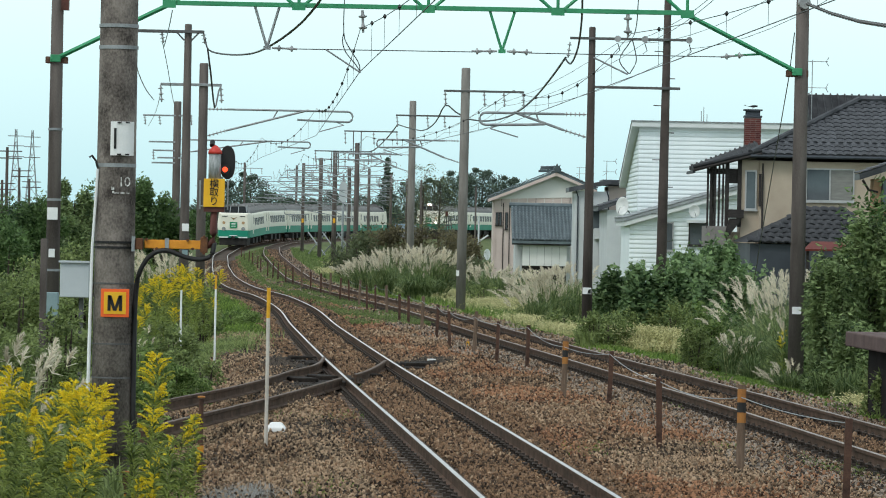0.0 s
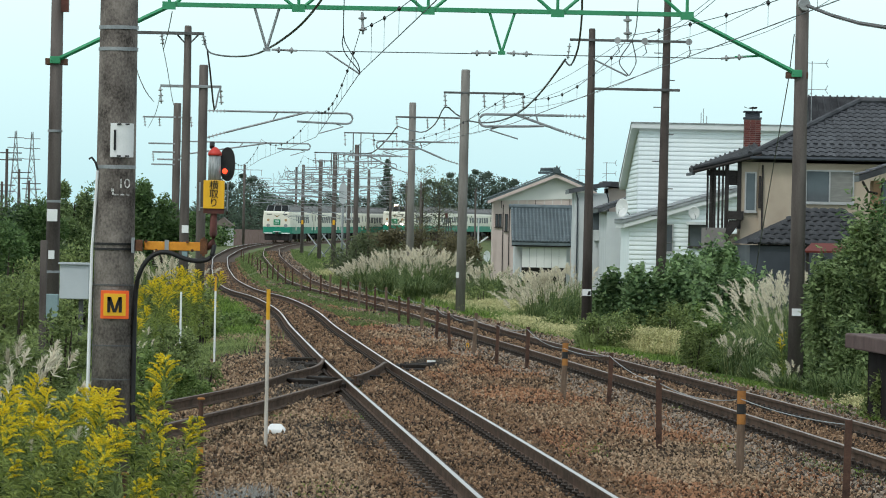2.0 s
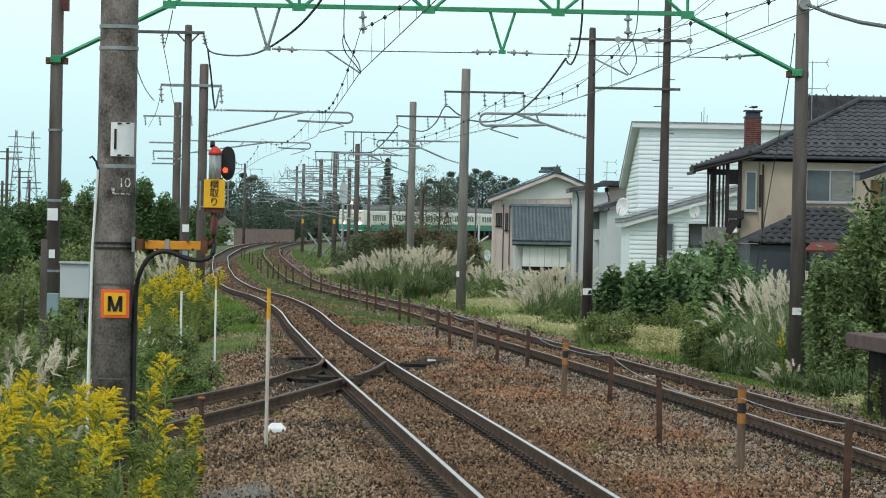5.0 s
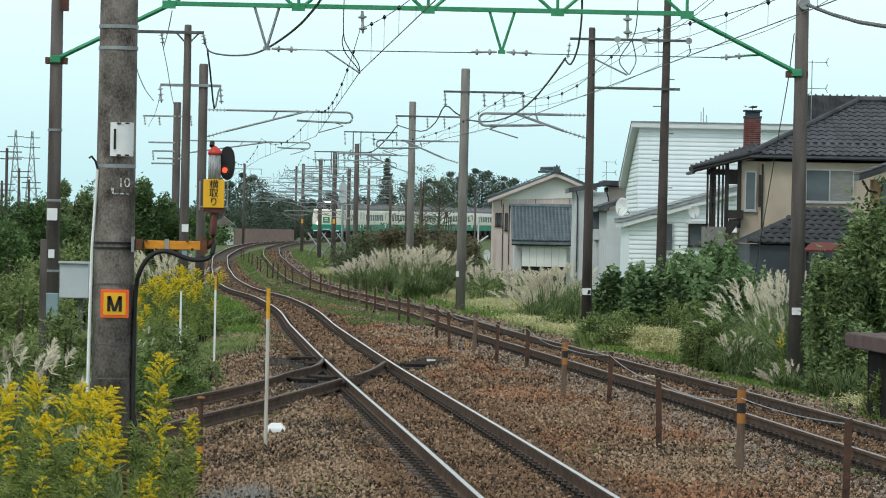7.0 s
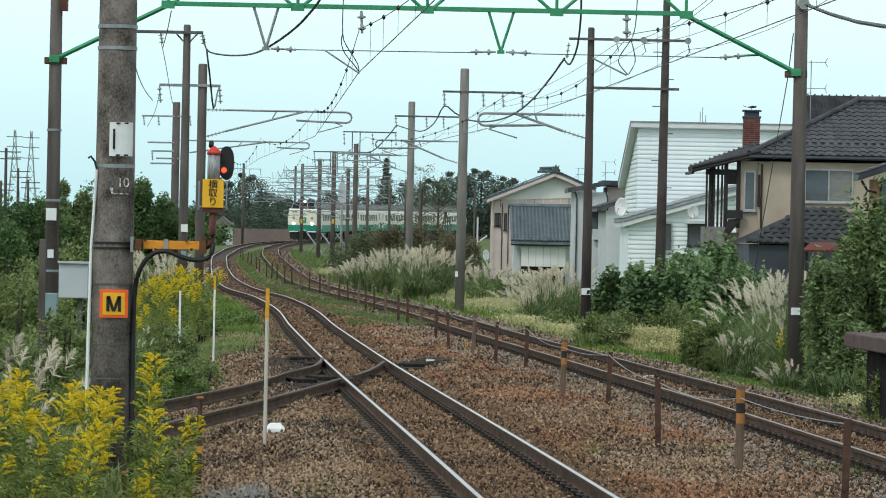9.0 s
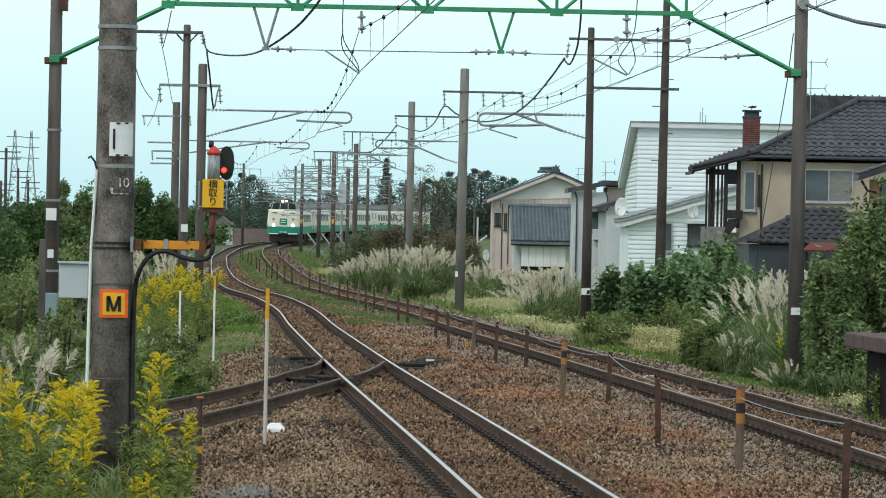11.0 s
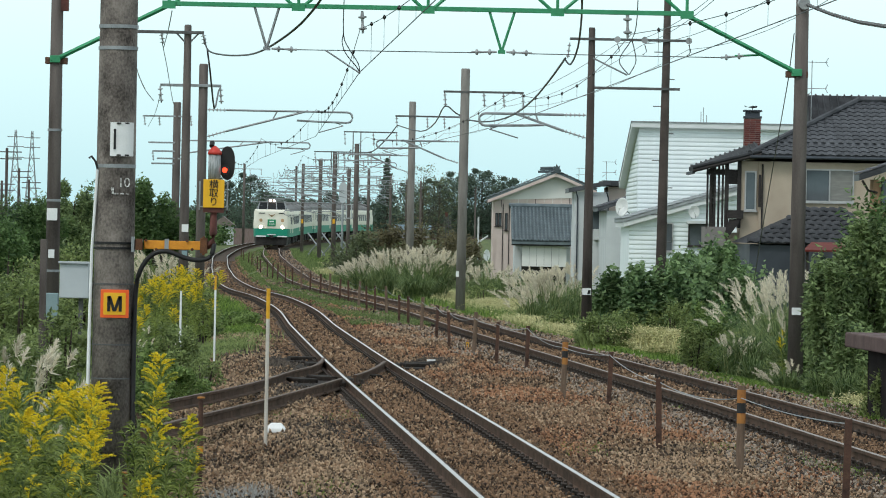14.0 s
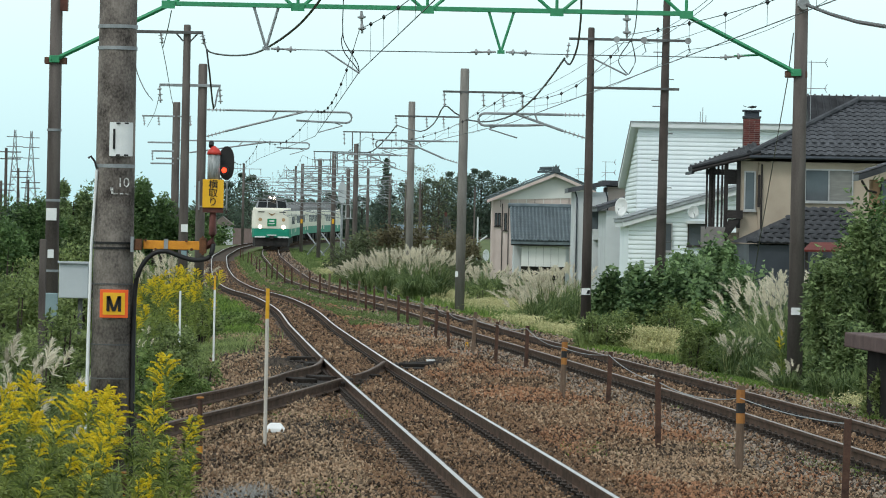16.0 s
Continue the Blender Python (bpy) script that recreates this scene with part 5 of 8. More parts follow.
    # far poles, growing smaller along the bend: x, y, top, radius
    far = ((-4.83, 257.59, 6.67, 0.15, -1), (-5.7, 280.48, 5.6, 0.12, -1), (-6.9, 294.79, 6.82, 0.16, -1),
           (-8.54, 323.41, 6.74, 0.15, -1), (-10.43, 346.31, 6.66, 0.13, -1), (-16.1, 510.0, 8.5, 0.14, 1),
           (-21.36, 500.86, 8.53, 0.15, 1), (-6.04, 374.93, 6.69, 0.13, -1), (-4.98, 436.47, 6.94, 0.14, -1),
           (-4.01, 500.86, 7.19, 0.14, -1), (2.21, 329.14, 5.02, 0.07, 0), (-1.85, 372.07, 5.83, 0.09, 0))
    for x, y, top, r, arm in far:
        t, b = make_pole(x, float(y), top, r, r * 0.9, MID_CONCRETE, "distant brown pole carrying brackets over the line", sides=10)
        if not arm:
            continue
        h = top - b
        crossarm(t, -1.3, 1.9, h - 0.55, mat=GALV, w=0.065, strings=(-1.2, 0.6, 1.8), drop=0.6)
        cantilever(t, arm, 2.6, h - 1.4, 0.8, 0.026, r, GALV)
        cantilever(t, arm, 2.6, h - 2.1, 0.8, 0.024, r, GALV)
        if y in (257.59, 294.79):
            za, xa, xb = (7.32 - b, -0.74, 2.2) if y < 280 else (6.78 - b, -1.31, 2.31)
            crossarm(t, xa, xb, za, mat=STEEL_DARK, w=0.07, strings=(xa + 0.05, (xa + xb) * 0.6, xb - 0.05), drop=0.7)
            up = Geo()
            for dx in (-0.22, 0.2):
                up.cyl((dx, -0.1, za - 1.4), (dx, -0.1, za), 0.03, n=5)
            up.ob("arm_upright", STEEL_DARK, t)
        if y < 380:
            cantilever(t, -arm, 1.9, h - 1.0, 0.5, 0.024, r, GALV)
            cantilever(t, arm, 3.6, h - 2.6, 0.5, 0.024, r, GALV)
        if y in (346.31, 294.79):
            Geo().box((0, -r - 0.02, 2.41 - b), (0.15, 0.03, 0.3)).ob("marker_sleeve", YELLOW, t)
    # diagonal struts between the far poles
    st = thing("strut_frame", (-9.79, 332.0, gz(-9.79, 332.0)), "grey steel cross struts between the far poles", "strut")
    for k in range(3):
        p = Geo()
        p.cyl((0.2 + 1.1 * k, -3.0 * k, 0.1), (1.5 + 1.1 * k, -3.0 * k - 2, 1.7), 0.05, n=5)
        p.cyl((1.5 + 1.1 * k, -3.0 * k - 2, 0.1), (0.2 + 1.1 * k, -3.0 * k, 1.7), 0.05, n=5)
        p.ob("strut", GALV, st)
    # white oval signal seen from behind
    x = -5.86
    t, b = make_pole(x, 271.9, 5.1, 0.07, 0.06, GALV, "grey signal post with a pale oval backboard", "railway_signal", 10)
    prof = [(0.24 * math.cos(a), -0.1, 4.08 - b + 0.62 * math.copysign(abs(math.sin(a)) ** 0.7, math.sin(a))) for a in np.linspace(0, 2 * math.pi, 20, endpoint=False)]
    Geo().poly(list(reversed(prof)), (0, 0.06, 0)).ob("backboard", BOX_GREY, t)
    Geo().box((0, 0.02, 4.08 - b), (0.2, 0.16, 0.8)).ob("lamp_case", STEEL_DARK, t)


def build_far_fittings():
    """Ladder cage by the oval signal, a low shed and a dark frame beyond the bend."""
    t = thing("ladder_cage", (-5.5, 272.4, gz(-5.5, 272.4)), "pale steel ladder cage standing beside the oval signal", "ladder")
    b = gz(-5.5, 272.4)
    for dx in (-0.42, -0.14, 0.14, 0.42):
        Geo().cyl((dx, 0, 0 if abs(dx) > 0.3 else 2.6 - b), (dx, 0, 3.4 - b), 0.03, n=6).ob("upright", PALE_STEEL, t)
    for z in (2.6, 3.4):
        Geo().cyl((-0.42, 0, z - b), (0.42, 0, z - b), 0.028, n=6).ob("rung", PALE_STEEL, t)
    x, y = -3.9, 600.0
    b = gz(x, y)
    t = thing("line_shed", (x, y, b - 0.2), "low shed with a faded blue roof beyond the line", "shed")
    Geo().box((0, 1.5, (1.8 - b) / 2), (4.2, 3.0, 1.8 - b)).ob("wall", GREY_WALL_DIM, t)
    Geo().poly([(-2.4, -0.4, 1.95 - b), (-2.4, 3.4, 1.95 - b), (-2.4, 1.5, 2.6 - b)], (4.8, 0, 0)).ob("roof", BLUE_SHEET, t)
    x, y = 1.95, 262.0
    b = gz(x, y)
    t = thing("pipe_post", (x, y, b - 0.1), "pale grey post with a slanting pipe in the scrub", "post")
    Geo().cyl((0, 0, 0), (0, 0, 2.9 - b), 0.05, n=8).ob("shaft", PALE_STEEL, t)
    Geo().cyl((0.05, 0, 1.5 - b), (0.55, 0, 1.85 - b), 0.05, n=8).ob("pipe", PALE_STEEL, t)
    x, y = 0.35, 430.0
    b = gz(x, y)
    t = thing("switch_frame", (x, y, b - 0.1), "dark steel trestle frame beside the line", "frame")
    for dx in (-0.75, -0.25, 0.25, 0.75):
        Geo().cyl((dx * 0.9, 0, 0), (dx * 0.3, 0, 3.2 - b), 0.06, n=6).ob("leg", STEEL_DARK, t)
    for z, w in ((1.5, 1.3), (2.4, 0.8), (3.2, 0.6)):
        Geo().box((0, 0, z - b), (w, 0.1, 0.1)).ob("rail_bar", STEEL_DARK, t)
    Geo().box((-0.1, -0.1, 3.45 - b), (0.25, 0.1, 0.4)).ob("plate", MAROON, t)


PALE_STEEL = surf("pale_zinc_steel", (0.45, 0.47, 0.48), (0.62, 0.64, 0.65), 5, 0.5, 0.02, 0.2)
BLUE_SHEET = surf("faded_blue_sheet_roof", (0.1, 0.16, 0.2), (0.18, 0.25, 0.29), 2, 0.7, 0.03)
GREY_WALL_DIM = surf("dull_grey_boards", (0.2, 0.21, 0.22), (0.3, 0.31, 0.31), 2, 0.85, 0.05)
build_poles()
build_far_fittings()


# ---- overhead wires ----
def build_wires():
    def over(path, y, dx, h):
        return Vector((float(path(y)) + dx, y, float((near_z if path is near_x else far_z)(y)) + h))
    # contact wire and its carrier over each track: support y, sideways offset, carrier height
    for path, sup, label in ((near_x, [(11.45, -0.17), (77.28, -0.26), (125.93, 0.15), (171.72, 0.2), (214.66, 0.0), (264.74, 0.1), (314.83, -0.1), (364.91, 0.1), (429.31, 0.0), (493.71, 0.1)], "over the polished track"),
                             (far_x, [(11.45, -0.56), (77.28, -0.43), (107.33, 0.0), (164.57, 0.0), (213.22, 0.1), (257.59, 0.0), (294.79, 0.1), (323.41, 0.0), (374.93, 0.1), (436.47, 0.0), (500.86, 0)], "over the dull track")):
        ch = 4.88
        cp = [over(path, y, dx, ch) for y, dx in sup]
        line_wire("contact_wire", cp, 0.0075, label="copper contact wire " + label, sub=2)
        mess, drops, beads = [], Geo(), Geo()
        for k in range(len(sup) - 1):
            (ya, da), (yb, db) = sup[k], sup[k + 1]
            pieces = max(8, int((yb - ya) / 4.6))
            for i in range(pieces):
                u = i / pieces
                p = cp[k].lerp(cp[k + 1], u)
                q = p + Vector((0, 0, 0.72 - 0.52 * 4 * u * (1 - u)))
                mess.append(q)
                if i and ya < 286:
                    drops.cyl(p, q, 0.0035, n=3)
                    beads.ring_tube([q + Vector((0, 0, 0.035)), q, q - Vector((0, 0, 0.035))], [0.01, 0.034, 0.01], 6)
        mess.append(cp[-1] + Vector((0, 0, 0.72)))
        w = line_wire("carrier_wire", mess, 0.0065, label="carrier wire with droppers and dark clamps " + label, sub=1)
        tagged(drops.ob("droppers", WIRE, w), kind="stuff")
        tagged(beads.ob("clamp_row", BLACK_CABLE, w), kind="stuff")
    # heavy black feeder cables
    line_wire("feeder_cable", [(-5.77, 111.62, 6.58), (-5.6, 110.19, 6.23), (-4.99, 105.9, 5.98), (-4.11, 97.31, 5.69), (-3.06, 80.14, 5.2), (-2.42, 74.41, 5.29), (-2.0, 70.12, 5.42), (-1.69, 65.83, 5.51)], 0.02, BLACK_CABLE, "thick black sagging feeder cable", "cable", sub=4)
    line_wire("feeder_cable", [(-5.7, 111.62, 6.31), (-5.62, 111.62, 5.75), (-5.65, 114.48, 4.98), (-5.84, 120.21, 5.52), (-6.06, 125.93, 5.83)], 0.022, BLACK_CABLE, "black jumper cable hanging from an arm", "cable", sub=3)
    line_wire("feeder_cable", [(2.45, 85.86, 6.51), (2.61, 91.59, 6.3), (2.79, 100.17, 6.08), (2.8, 105.9, 5.93), (2.71, 107.33, 6.08)], 0.022, BLACK_CABLE, "black jumper cable hanging from an arm", "cable", sub=4)
    line_wire("feeder_cable", [(2.71, 107.33, 6.11), (2.61, 117.34, 5.96), (2.47, 131.66, 5.85), (2.22, 145.97, 5.8), (1.79, 154.55, 5.77), (1.28, 160.28, 5.82), (0.74, 164.57, 5.98)], 0.027, BLACK_CABLE, "thick black sagging feeder cable", "cable", sub=3)
    line_wire("feeder_cable", [(0.75, 166.0, 6.02), (0.35, 167.43, 6.28), (-0.04, 164.57, 6.44), (-0.41, 186.03, 6.32), (-1.04, 200.34, 6.26), (-2.19, 213.22, 6.78)], 0.026, BLACK_CABLE, "thick black sagging feeder cable", "cable", sub=3)
    line_wire("feeder_cable", [(-2.19, 213.22, 6.78), (-2.8, 226.1, 6.42), (-3.69, 240.41, 6.01), (-4.62, 254.72, 6.16)], 0.03, BLACK_CABLE, "thick black sagging feeder cable", "cable", sub=3)
    # thin feeder wires along the right bank
    for pts, sag in (([(5.83, 77.28, 6.43), (4.51, 107.33, 6.48), (2.02, 164.57, 6.45), (-0.05, 213.22, 6.46), (-3.02, 257.59, 6.08)], 0.25),
                     ([(4.71, 77.28, 6.41), (3.89, 107.33, 6.47), (1.33, 164.57, 6.43), (-0.82, 213.22, 6.45), (-4.57, 257.59, 6.05)], 0.25),
                     ([(7.13, 77.28, 6.65), (5.53, 107.33, 6.37), (2.7, 164.57, 6.46), (0.61, 213.22, 6.48)], 0.3),
                     ([(4.51, 107.33, 6.48), (4.44, 77.28, 6.08), (4.31, 57.24, 5.54)], 0.1)):
        line_wire("feeder_wire", pts, 0.006, sag=sag)
    for dx, drop in ((-1.2, 0.0), (0.6, 0.0), (1.8, 0.0)):
        pts = [(x + dx, y, top - 1.15 - drop) for x, y, top in ((-4.83, 257.59, 6.67), (-6.9, 294.79, 6.82), (-8.54, 323.41, 6.74), (-10.43, 346.31, 6.66))]
        line_wire("feeder_wire", pts, 0.01, sag=0.25)
        pts = [(x + dx, y, top - 1.15 - drop) for x, y, top in ((-10.43, 346.31, 6.66), (-6.04, 374.93, 6.69), (-4.98, 436.47, 6.94), (-4.01, 500.86, 7.19))]
        line_wire("feeder_wire", pts, 0.011, sag=0.3)
    # chain-like spiral cable leaving the right portal pole
    line_wire("spiral_cable", [(5.89, 77.28, 5.99), (5.96, 72.98, 5.63), (6.02, 68.69, 5.32), (6.04, 64.4, 5.07), (6.14, 60.1, 4.87)], 0.016, STEEL_DARK, "spiral-wrapped cable hung from a pulley", "cable", sub=6)
    g = Geo()
    path = [Vector(p) for p in ((5.89, 77.28, 5.99), (5.96, 72.98, 5.63), (6.02, 68.69, 5.32), (6.04, 64.4, 5.07))]
    for k in range(30):
        u = k / 29 * 3
        i = min(int(u), 2)
        p = path[i].lerp(path[i + 1], u - i)
        g.ring_tube([p + Vector((0, 0, 0.03)), p, p - Vector((0, 0, 0.03))], [0.018, 0.03, 0.018], 6)
    tagged(g.ob("cable_spacers", STEEL_DARK), "small spacers threaded on the spiral cable", "cable", kind="stuff")
    # stay wire and loops
    line_wire("stay_wire", [(5.69, 76.99, 5.49), (5.84, 80.14, 4.85), (6.12, 85.86, 4.15), (6.57, 97.31, 2.0), (6.97, 107.33, -0.09)], 0.009, label="stay wire from the portal pole")
    for pts in ([(-1.71, 77.28, 5.96), (-1.71, 77.28, 5.35), (-1.63, 77.28, 5.13), (-1.46, 77.28, 4.87), (-1.43, 77.28, 4.72)], [(-1.71, 77.28, 5.35), (-1.73, 77.28, 5.21), (-1.67, 77.28, 5.03), (-1.51, 77.28, 4.84), (-1.44, 77.28, 4.74)],
                [(3.13, 77.28, 6.05), (3.11, 77.28, 5.59), (3.04, 77.28, 5.35), (2.86, 77.28, 5.07), (2.86, 77.28, 4.93), (3.0, 77.28, 4.77)], [(3.04, 77.28, 5.35), (3.1, 77.28, 5.12), (3.11, 77.28, 4.96), (3.01, 77.28, 4.77)],
                [(-4.54, 77.28, 5.67), (-5.11, 85.86, 5.69), (-6.05, 100.17, 5.91)], [(-5.75, 85.86, 5.31), (-6.02, 91.59, 5.08), (-6.23, 97.31, 4.91), (-6.42, 103.03, 4.85)],
                [(-6.78, 111.62, 6.45), (-6.99, 117.34, 6.05), (-7.68, 131.66, 5.65), (-8.26, 143.1, 5.69)], [(-7.67, 125.93, 5.64), (-9.74, 157.41, 5.84), (-13.52, 213.22, 6.48)]):
        line_wire("jumper_wire", pts, 0.009, label="thin dark jumper wire", sub=3)


build_wires()


# ---- houses beyond the right bank ----
BEIGE = surf("beige_render_wall", (0.37, 0.305, 0.235), (0.5, 0.425, 0.335), 1.0, 0.9, 0.1, fine=40)
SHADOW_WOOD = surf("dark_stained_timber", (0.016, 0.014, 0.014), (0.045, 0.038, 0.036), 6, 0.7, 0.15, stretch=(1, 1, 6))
TILE = surf("dark_grey_roof_tile", (0.025, 0.027, 0.031), (0.085, 0.09, 0.1), 2.0, 0.5, 0.1, object_random=0.25)
BLUE_TILE = surf("blue_grey_roof_tile", (0.05, 0.068, 0.076), (0.145, 0.182, 0.195), 2.0, 0.6, 0.1, object_random=0.3)
PALE_TILE = surf("weathered_pale_grey_tile", (0.16, 0.18, 0.185), (0.33, 0.36, 0.365), 2.0, 0.6, 0.1, object_random=0.25)
DARK_TILE = surf("near_black_roof_tile", (0.014, 0.015, 0.017), (0.05, 0.052, 0.056), 2.0, 0.75, 0.1, object_random=0.25, spec=0.2)
SIDING = surf("white_siding", (0.7, 0.77, 0.79), (0.8, 0.86, 0.87), 0.6, 0.55, 0.02, fine=12)
SOFFIT = surf("white_soffit", (0.6, 0.63, 0.63), (0.7, 0.72, 0.72), 0.6, 0.6, 0.02)
GREY_WALL = surf("pale_grey_render", (0.48, 0.51, 0.52), (0.61, 0.64, 0.64), 0.8, 0.85, 0.05)
PINK_WALL = surf("faded_pink_panel", (0.5, 0.41, 0.375), (0.63, 0.53, 0.49), 0.7, 0.8, 0.05)
CREAM_WALL = surf("cream_plaster", (0.6, 0.61, 0.58), (0.72, 0.72, 0.69), 0.7, 0.85, 0.04)
BRICK = surf("red_brick", (0.085, 0.026, 0.024), (0.18, 0.06, 0.052), 4, 0.9, 0.15, object_random=0.5)
MORTAR = surf("grey_mortar", (0.2, 0.17, 0.15), (0.3, 0.26, 0.24), 8, 0.95, 0.1)
NAVY_WALL = surf("dark_blue_grey_cladding", (0.035, 0.042, 0.052), (0.06, 0.07, 0.085), 1, 0.6, 0.03)
RED_ROOF = surf("red_sheet_roof", (0.09, 0.014, 0.011), (0.15, 0.028, 0.02), 2, 0.8, 0.05)
ALU = surf("aluminium_frame", (0.36, 0.36, 0.36), (0.5, 0.5, 0.5), 4, 0.4, 0.0, 0.5)
GLASS = surf("dim_window_glass", (0.05, 0.065, 0.075), (0.11, 0.13, 0.145), 0.8, 0.06, 0.0, spec=0.6)
BLIND = surf("pale_blind_behind_glass", (0.17, 0.17, 0.16), (0.26, 0.26, 0.24), 2, 0.3, 0.0, stretch=(1, 1, 8))


def house_window(h, c, w, ht, panes=2, mats=None, frame_mat=None, depth=0.06):
    """A framed window on a wall that faces the line: frame, panes, sill."""
    win = thing_part("window", h, c)
    g = Geo()
    t = 0.05
    for x in (-w / 2, w / 2):
        g.box((x, -depth / 2, 0), (t, depth, ht + t))
    for z in (-ht / 2, ht / 2):
        g.box((0, -depth / 2, z), (w - t, depth, t))
    for k in range(1, panes):
        g.box((-w / 2 + w * k / panes, -depth / 2, 0), (t, depth, ht - t))
    g.ob("window_frame", frame_mat or ALU, win)
    for k in range(panes):
        Geo().box((-w / 2 + w * (k + 0.5) / panes, -0.012, 0), (w / panes - t, 0.012, ht - t)).ob("pane", (mats or (GLASS, BLIND))[k % 2], win)
    Geo().box((0, -0.05, -ht / 2 - 0.05), (w + 0.14, 0.12, 0.05)).ob("window_sill", frame_mat or ALU, win)
    return win


def thing_part(name, parent, at):
    e = new(name)
    e.parent, e.location, e.empty_display_size = parent, at, 0.1
    return e


def tiled_slope(parent, corner, across, down, rows, cols, mat, name="roof_tile", rib=1.0):
    """Courses of curved roof tiles over a slope: corner is its top start, across and down are its sides."""
    corner, across, down = Vector(corner), Vector(across), Vector(down)
    nrm = across.cross(down).normalized()
    if nrm.z < 0:
        nrm = -nrm
    w, l = across.length / cols, down.length / rows
    ax, dn = across.normalized(), down.normalized()
    g = Geo()
    prof = [(0, 0.0), (0.18, 0.035), (0.4, 0.045), (0.62, 0.03), (0.82, 0.004), (1.0, 0.0)]
    a = [ax * (u * w) + nrm * (h * rib + 0.03) for u, h in prof]
    i = len(g.v)
    for dd, lift in ((0, -0.01), (l * 1.02, 0.022)):
        g.v += [tuple(q + dn * dd + nrm * lift) for q in a]
    for k in range(5):
        g.face(i + k, i + k + 1, i + 7 + k, i + 6 + k)
    j = len(g.v)
    g.v += [tuple(q + dn * l * 1.02 - nrm * 0.02) for q in a]
    for k in range(5):
        g.face(i + 6 + k, i + 7 + k, j + k + 1, j + k)
    me = g.mesh(name, mat)
    for r in range(rows):
        for c in range(cols):
            o = new(name, me)
            o.parent = parent
            o.location = corner + ax * (w * c) + dn * (l * r)


def build_beige_house():
    Y = 166.0
    x0, x1 = 11.13, 17.07
    b = gz(x0, Y) - 0.5
    h = thing("beige_house", (x0, Y, b), "two-storey beige rendered house with a dark tiled hip roof", "house", "houses beside the line")
    zt, W, D = 4.75 - b, x1 - x0, 9.0
    # walls
    wl_ = Geo()
    wl_.box((W / 2, D / 2, zt / 2), (W, D, zt))
    wl_.ob("wall", BEIGE, h, "beige rendered walls", bevel=0.02)
    # hip roof body
    ov = 0.35
    ze = 4.97 - b
    rx, rz = 15.01 - x0, 7.05 - b
    rf = thing_part("roof", h, (0, 0, 0))
    g = Geo()
    g.v = [(-ov, -ov, ze), (W + ov, -ov, ze), (W + ov, D + ov, ze), (-ov, D + ov, ze), (rx, D / 2, rz), (W - rx + 4, D / 2, rz),
           (-ov, -ov, ze - 0.12), (W + ov, -ov, ze - 0.12), (W + ov, D + ov, ze - 0.12), (-ov, D + ov, ze - 0.12)]
    for q in ((0, 1, 5, 4), (1, 2, 5), (2, 3, 4, 5), (3, 0, 4), (6, 7, 1, 0), (7, 8, 2, 1), (8, 9, 3, 2), (9, 6, 0, 3), (6, 9, 8, 7)):
        g.face(*q)
    g.m = [0] * len(g.f)
    g.ob("roof_deck", TILE, rf)
    slope_tiles(rf, (-ov, -ov, ze), (W + ov, -ov, ze), (rx, D / 2, rz), (W - rx + 4, D / 2, rz), 14, TILE)
    gt = Geo().ring_tube([(-ov, -ov - 0.05, ze - 0.07), (W + ov, -ov - 0.05, ze - 0.07)], 0.055, 8)
    gt.ob("gutter", NAVY_WALL, h, "dark gutter")
    rd = Geo()
    rd.ring_tube([(-ov, -ov, ze + 0.06), (rx, D / 2, rz + 0.08)], 0.11, 8)
    rd.ring_tube([(rx, D / 2, rz + 0.08), (W - rx + 4, D / 2, rz + 0.08)], 0.13, 8)
    rd.ob("ridge_tiles", TILE, rf)
    # front windows
    house_window(h, (13.63 - x0, 0, 3.93 - b), 1.68, 1.12, 2)
    Geo().ring_tube([(0.12, -0.06, zt - 0.1), (0.12, -0.06, 0.3)], 0.035, 6).ob("downpipe", SHADOW_WOOD, h)
    Geo().box((11.16 - x0, -0.03, 3.7 - b), (0.09, 0.08, 1.15)).ob("shutter", SHADOW_WOOD, h)
    # bay part on the side, with its window
    bx = 10.86 - x0
    bay = Geo().box((bx, 0.9, zt / 2), (0.75, 1.6, zt))
    bay.ob("side_wall", BEIGE, h)
    house_window(h, (bx - 0.02, 0.08, 3.7 - b), 0.36, 1.35, 1, (GLASS, GLASS))
    # roof sloping down over the balcony, with posts
    lx = 8.78 - x0
    lz = 4.34 - b
    g = Geo()
    front, back = [(lx, -0.3, lz + 0.1), (0.05, -0.3, ze + 0.1)], [(0.05, 2.6, ze + 0.5), (lx, 2.6, lz + 0.2)]
    low = [(p[0], p[1], p[2] - 0.14) for p in front + back]
    g.loft([low, front + back])
    lt = g.ob("balcony_roof", DARK_TILE, h, "tiled roof sloping over the balcony")
    for k in range(14):
        u = (k + 0.5) / 14
        p, q = Vector(front[0]).lerp(Vector(front[1]), u), Vector(back[1]).lerp(Vector(back[0]), u)
        Geo().ring_tube([p + Vector((0, 0, 0.01)), q + Vector((0, 0, 0.01))], 0.045, 6).ob("tile_rib", DARK_TILE, lt)
    rolls = Geo()
    rolls.ring_tube([(lx - 0.02, -0.34, lz + 0.13), (0.05, -0.34, ze + 0.13)], 0.06, 8)
    rolls.ob("eave_tiles", DARK_TILE, lt)
    Geo().ring_tube([(lx, -0.36, lz + 0.02), (0.05, -0.36, ze + 0.02)], 0.05, 8).ob("balcony_eave", SHADOW_WOOD, h)
    Geo().box((lx + 0.02, 1.8, lz - 0.03), (0.1, 4.2, 0.1)).ob("balcony_gutter", NAVY_WALL, h)
    zb = 2.4 - b
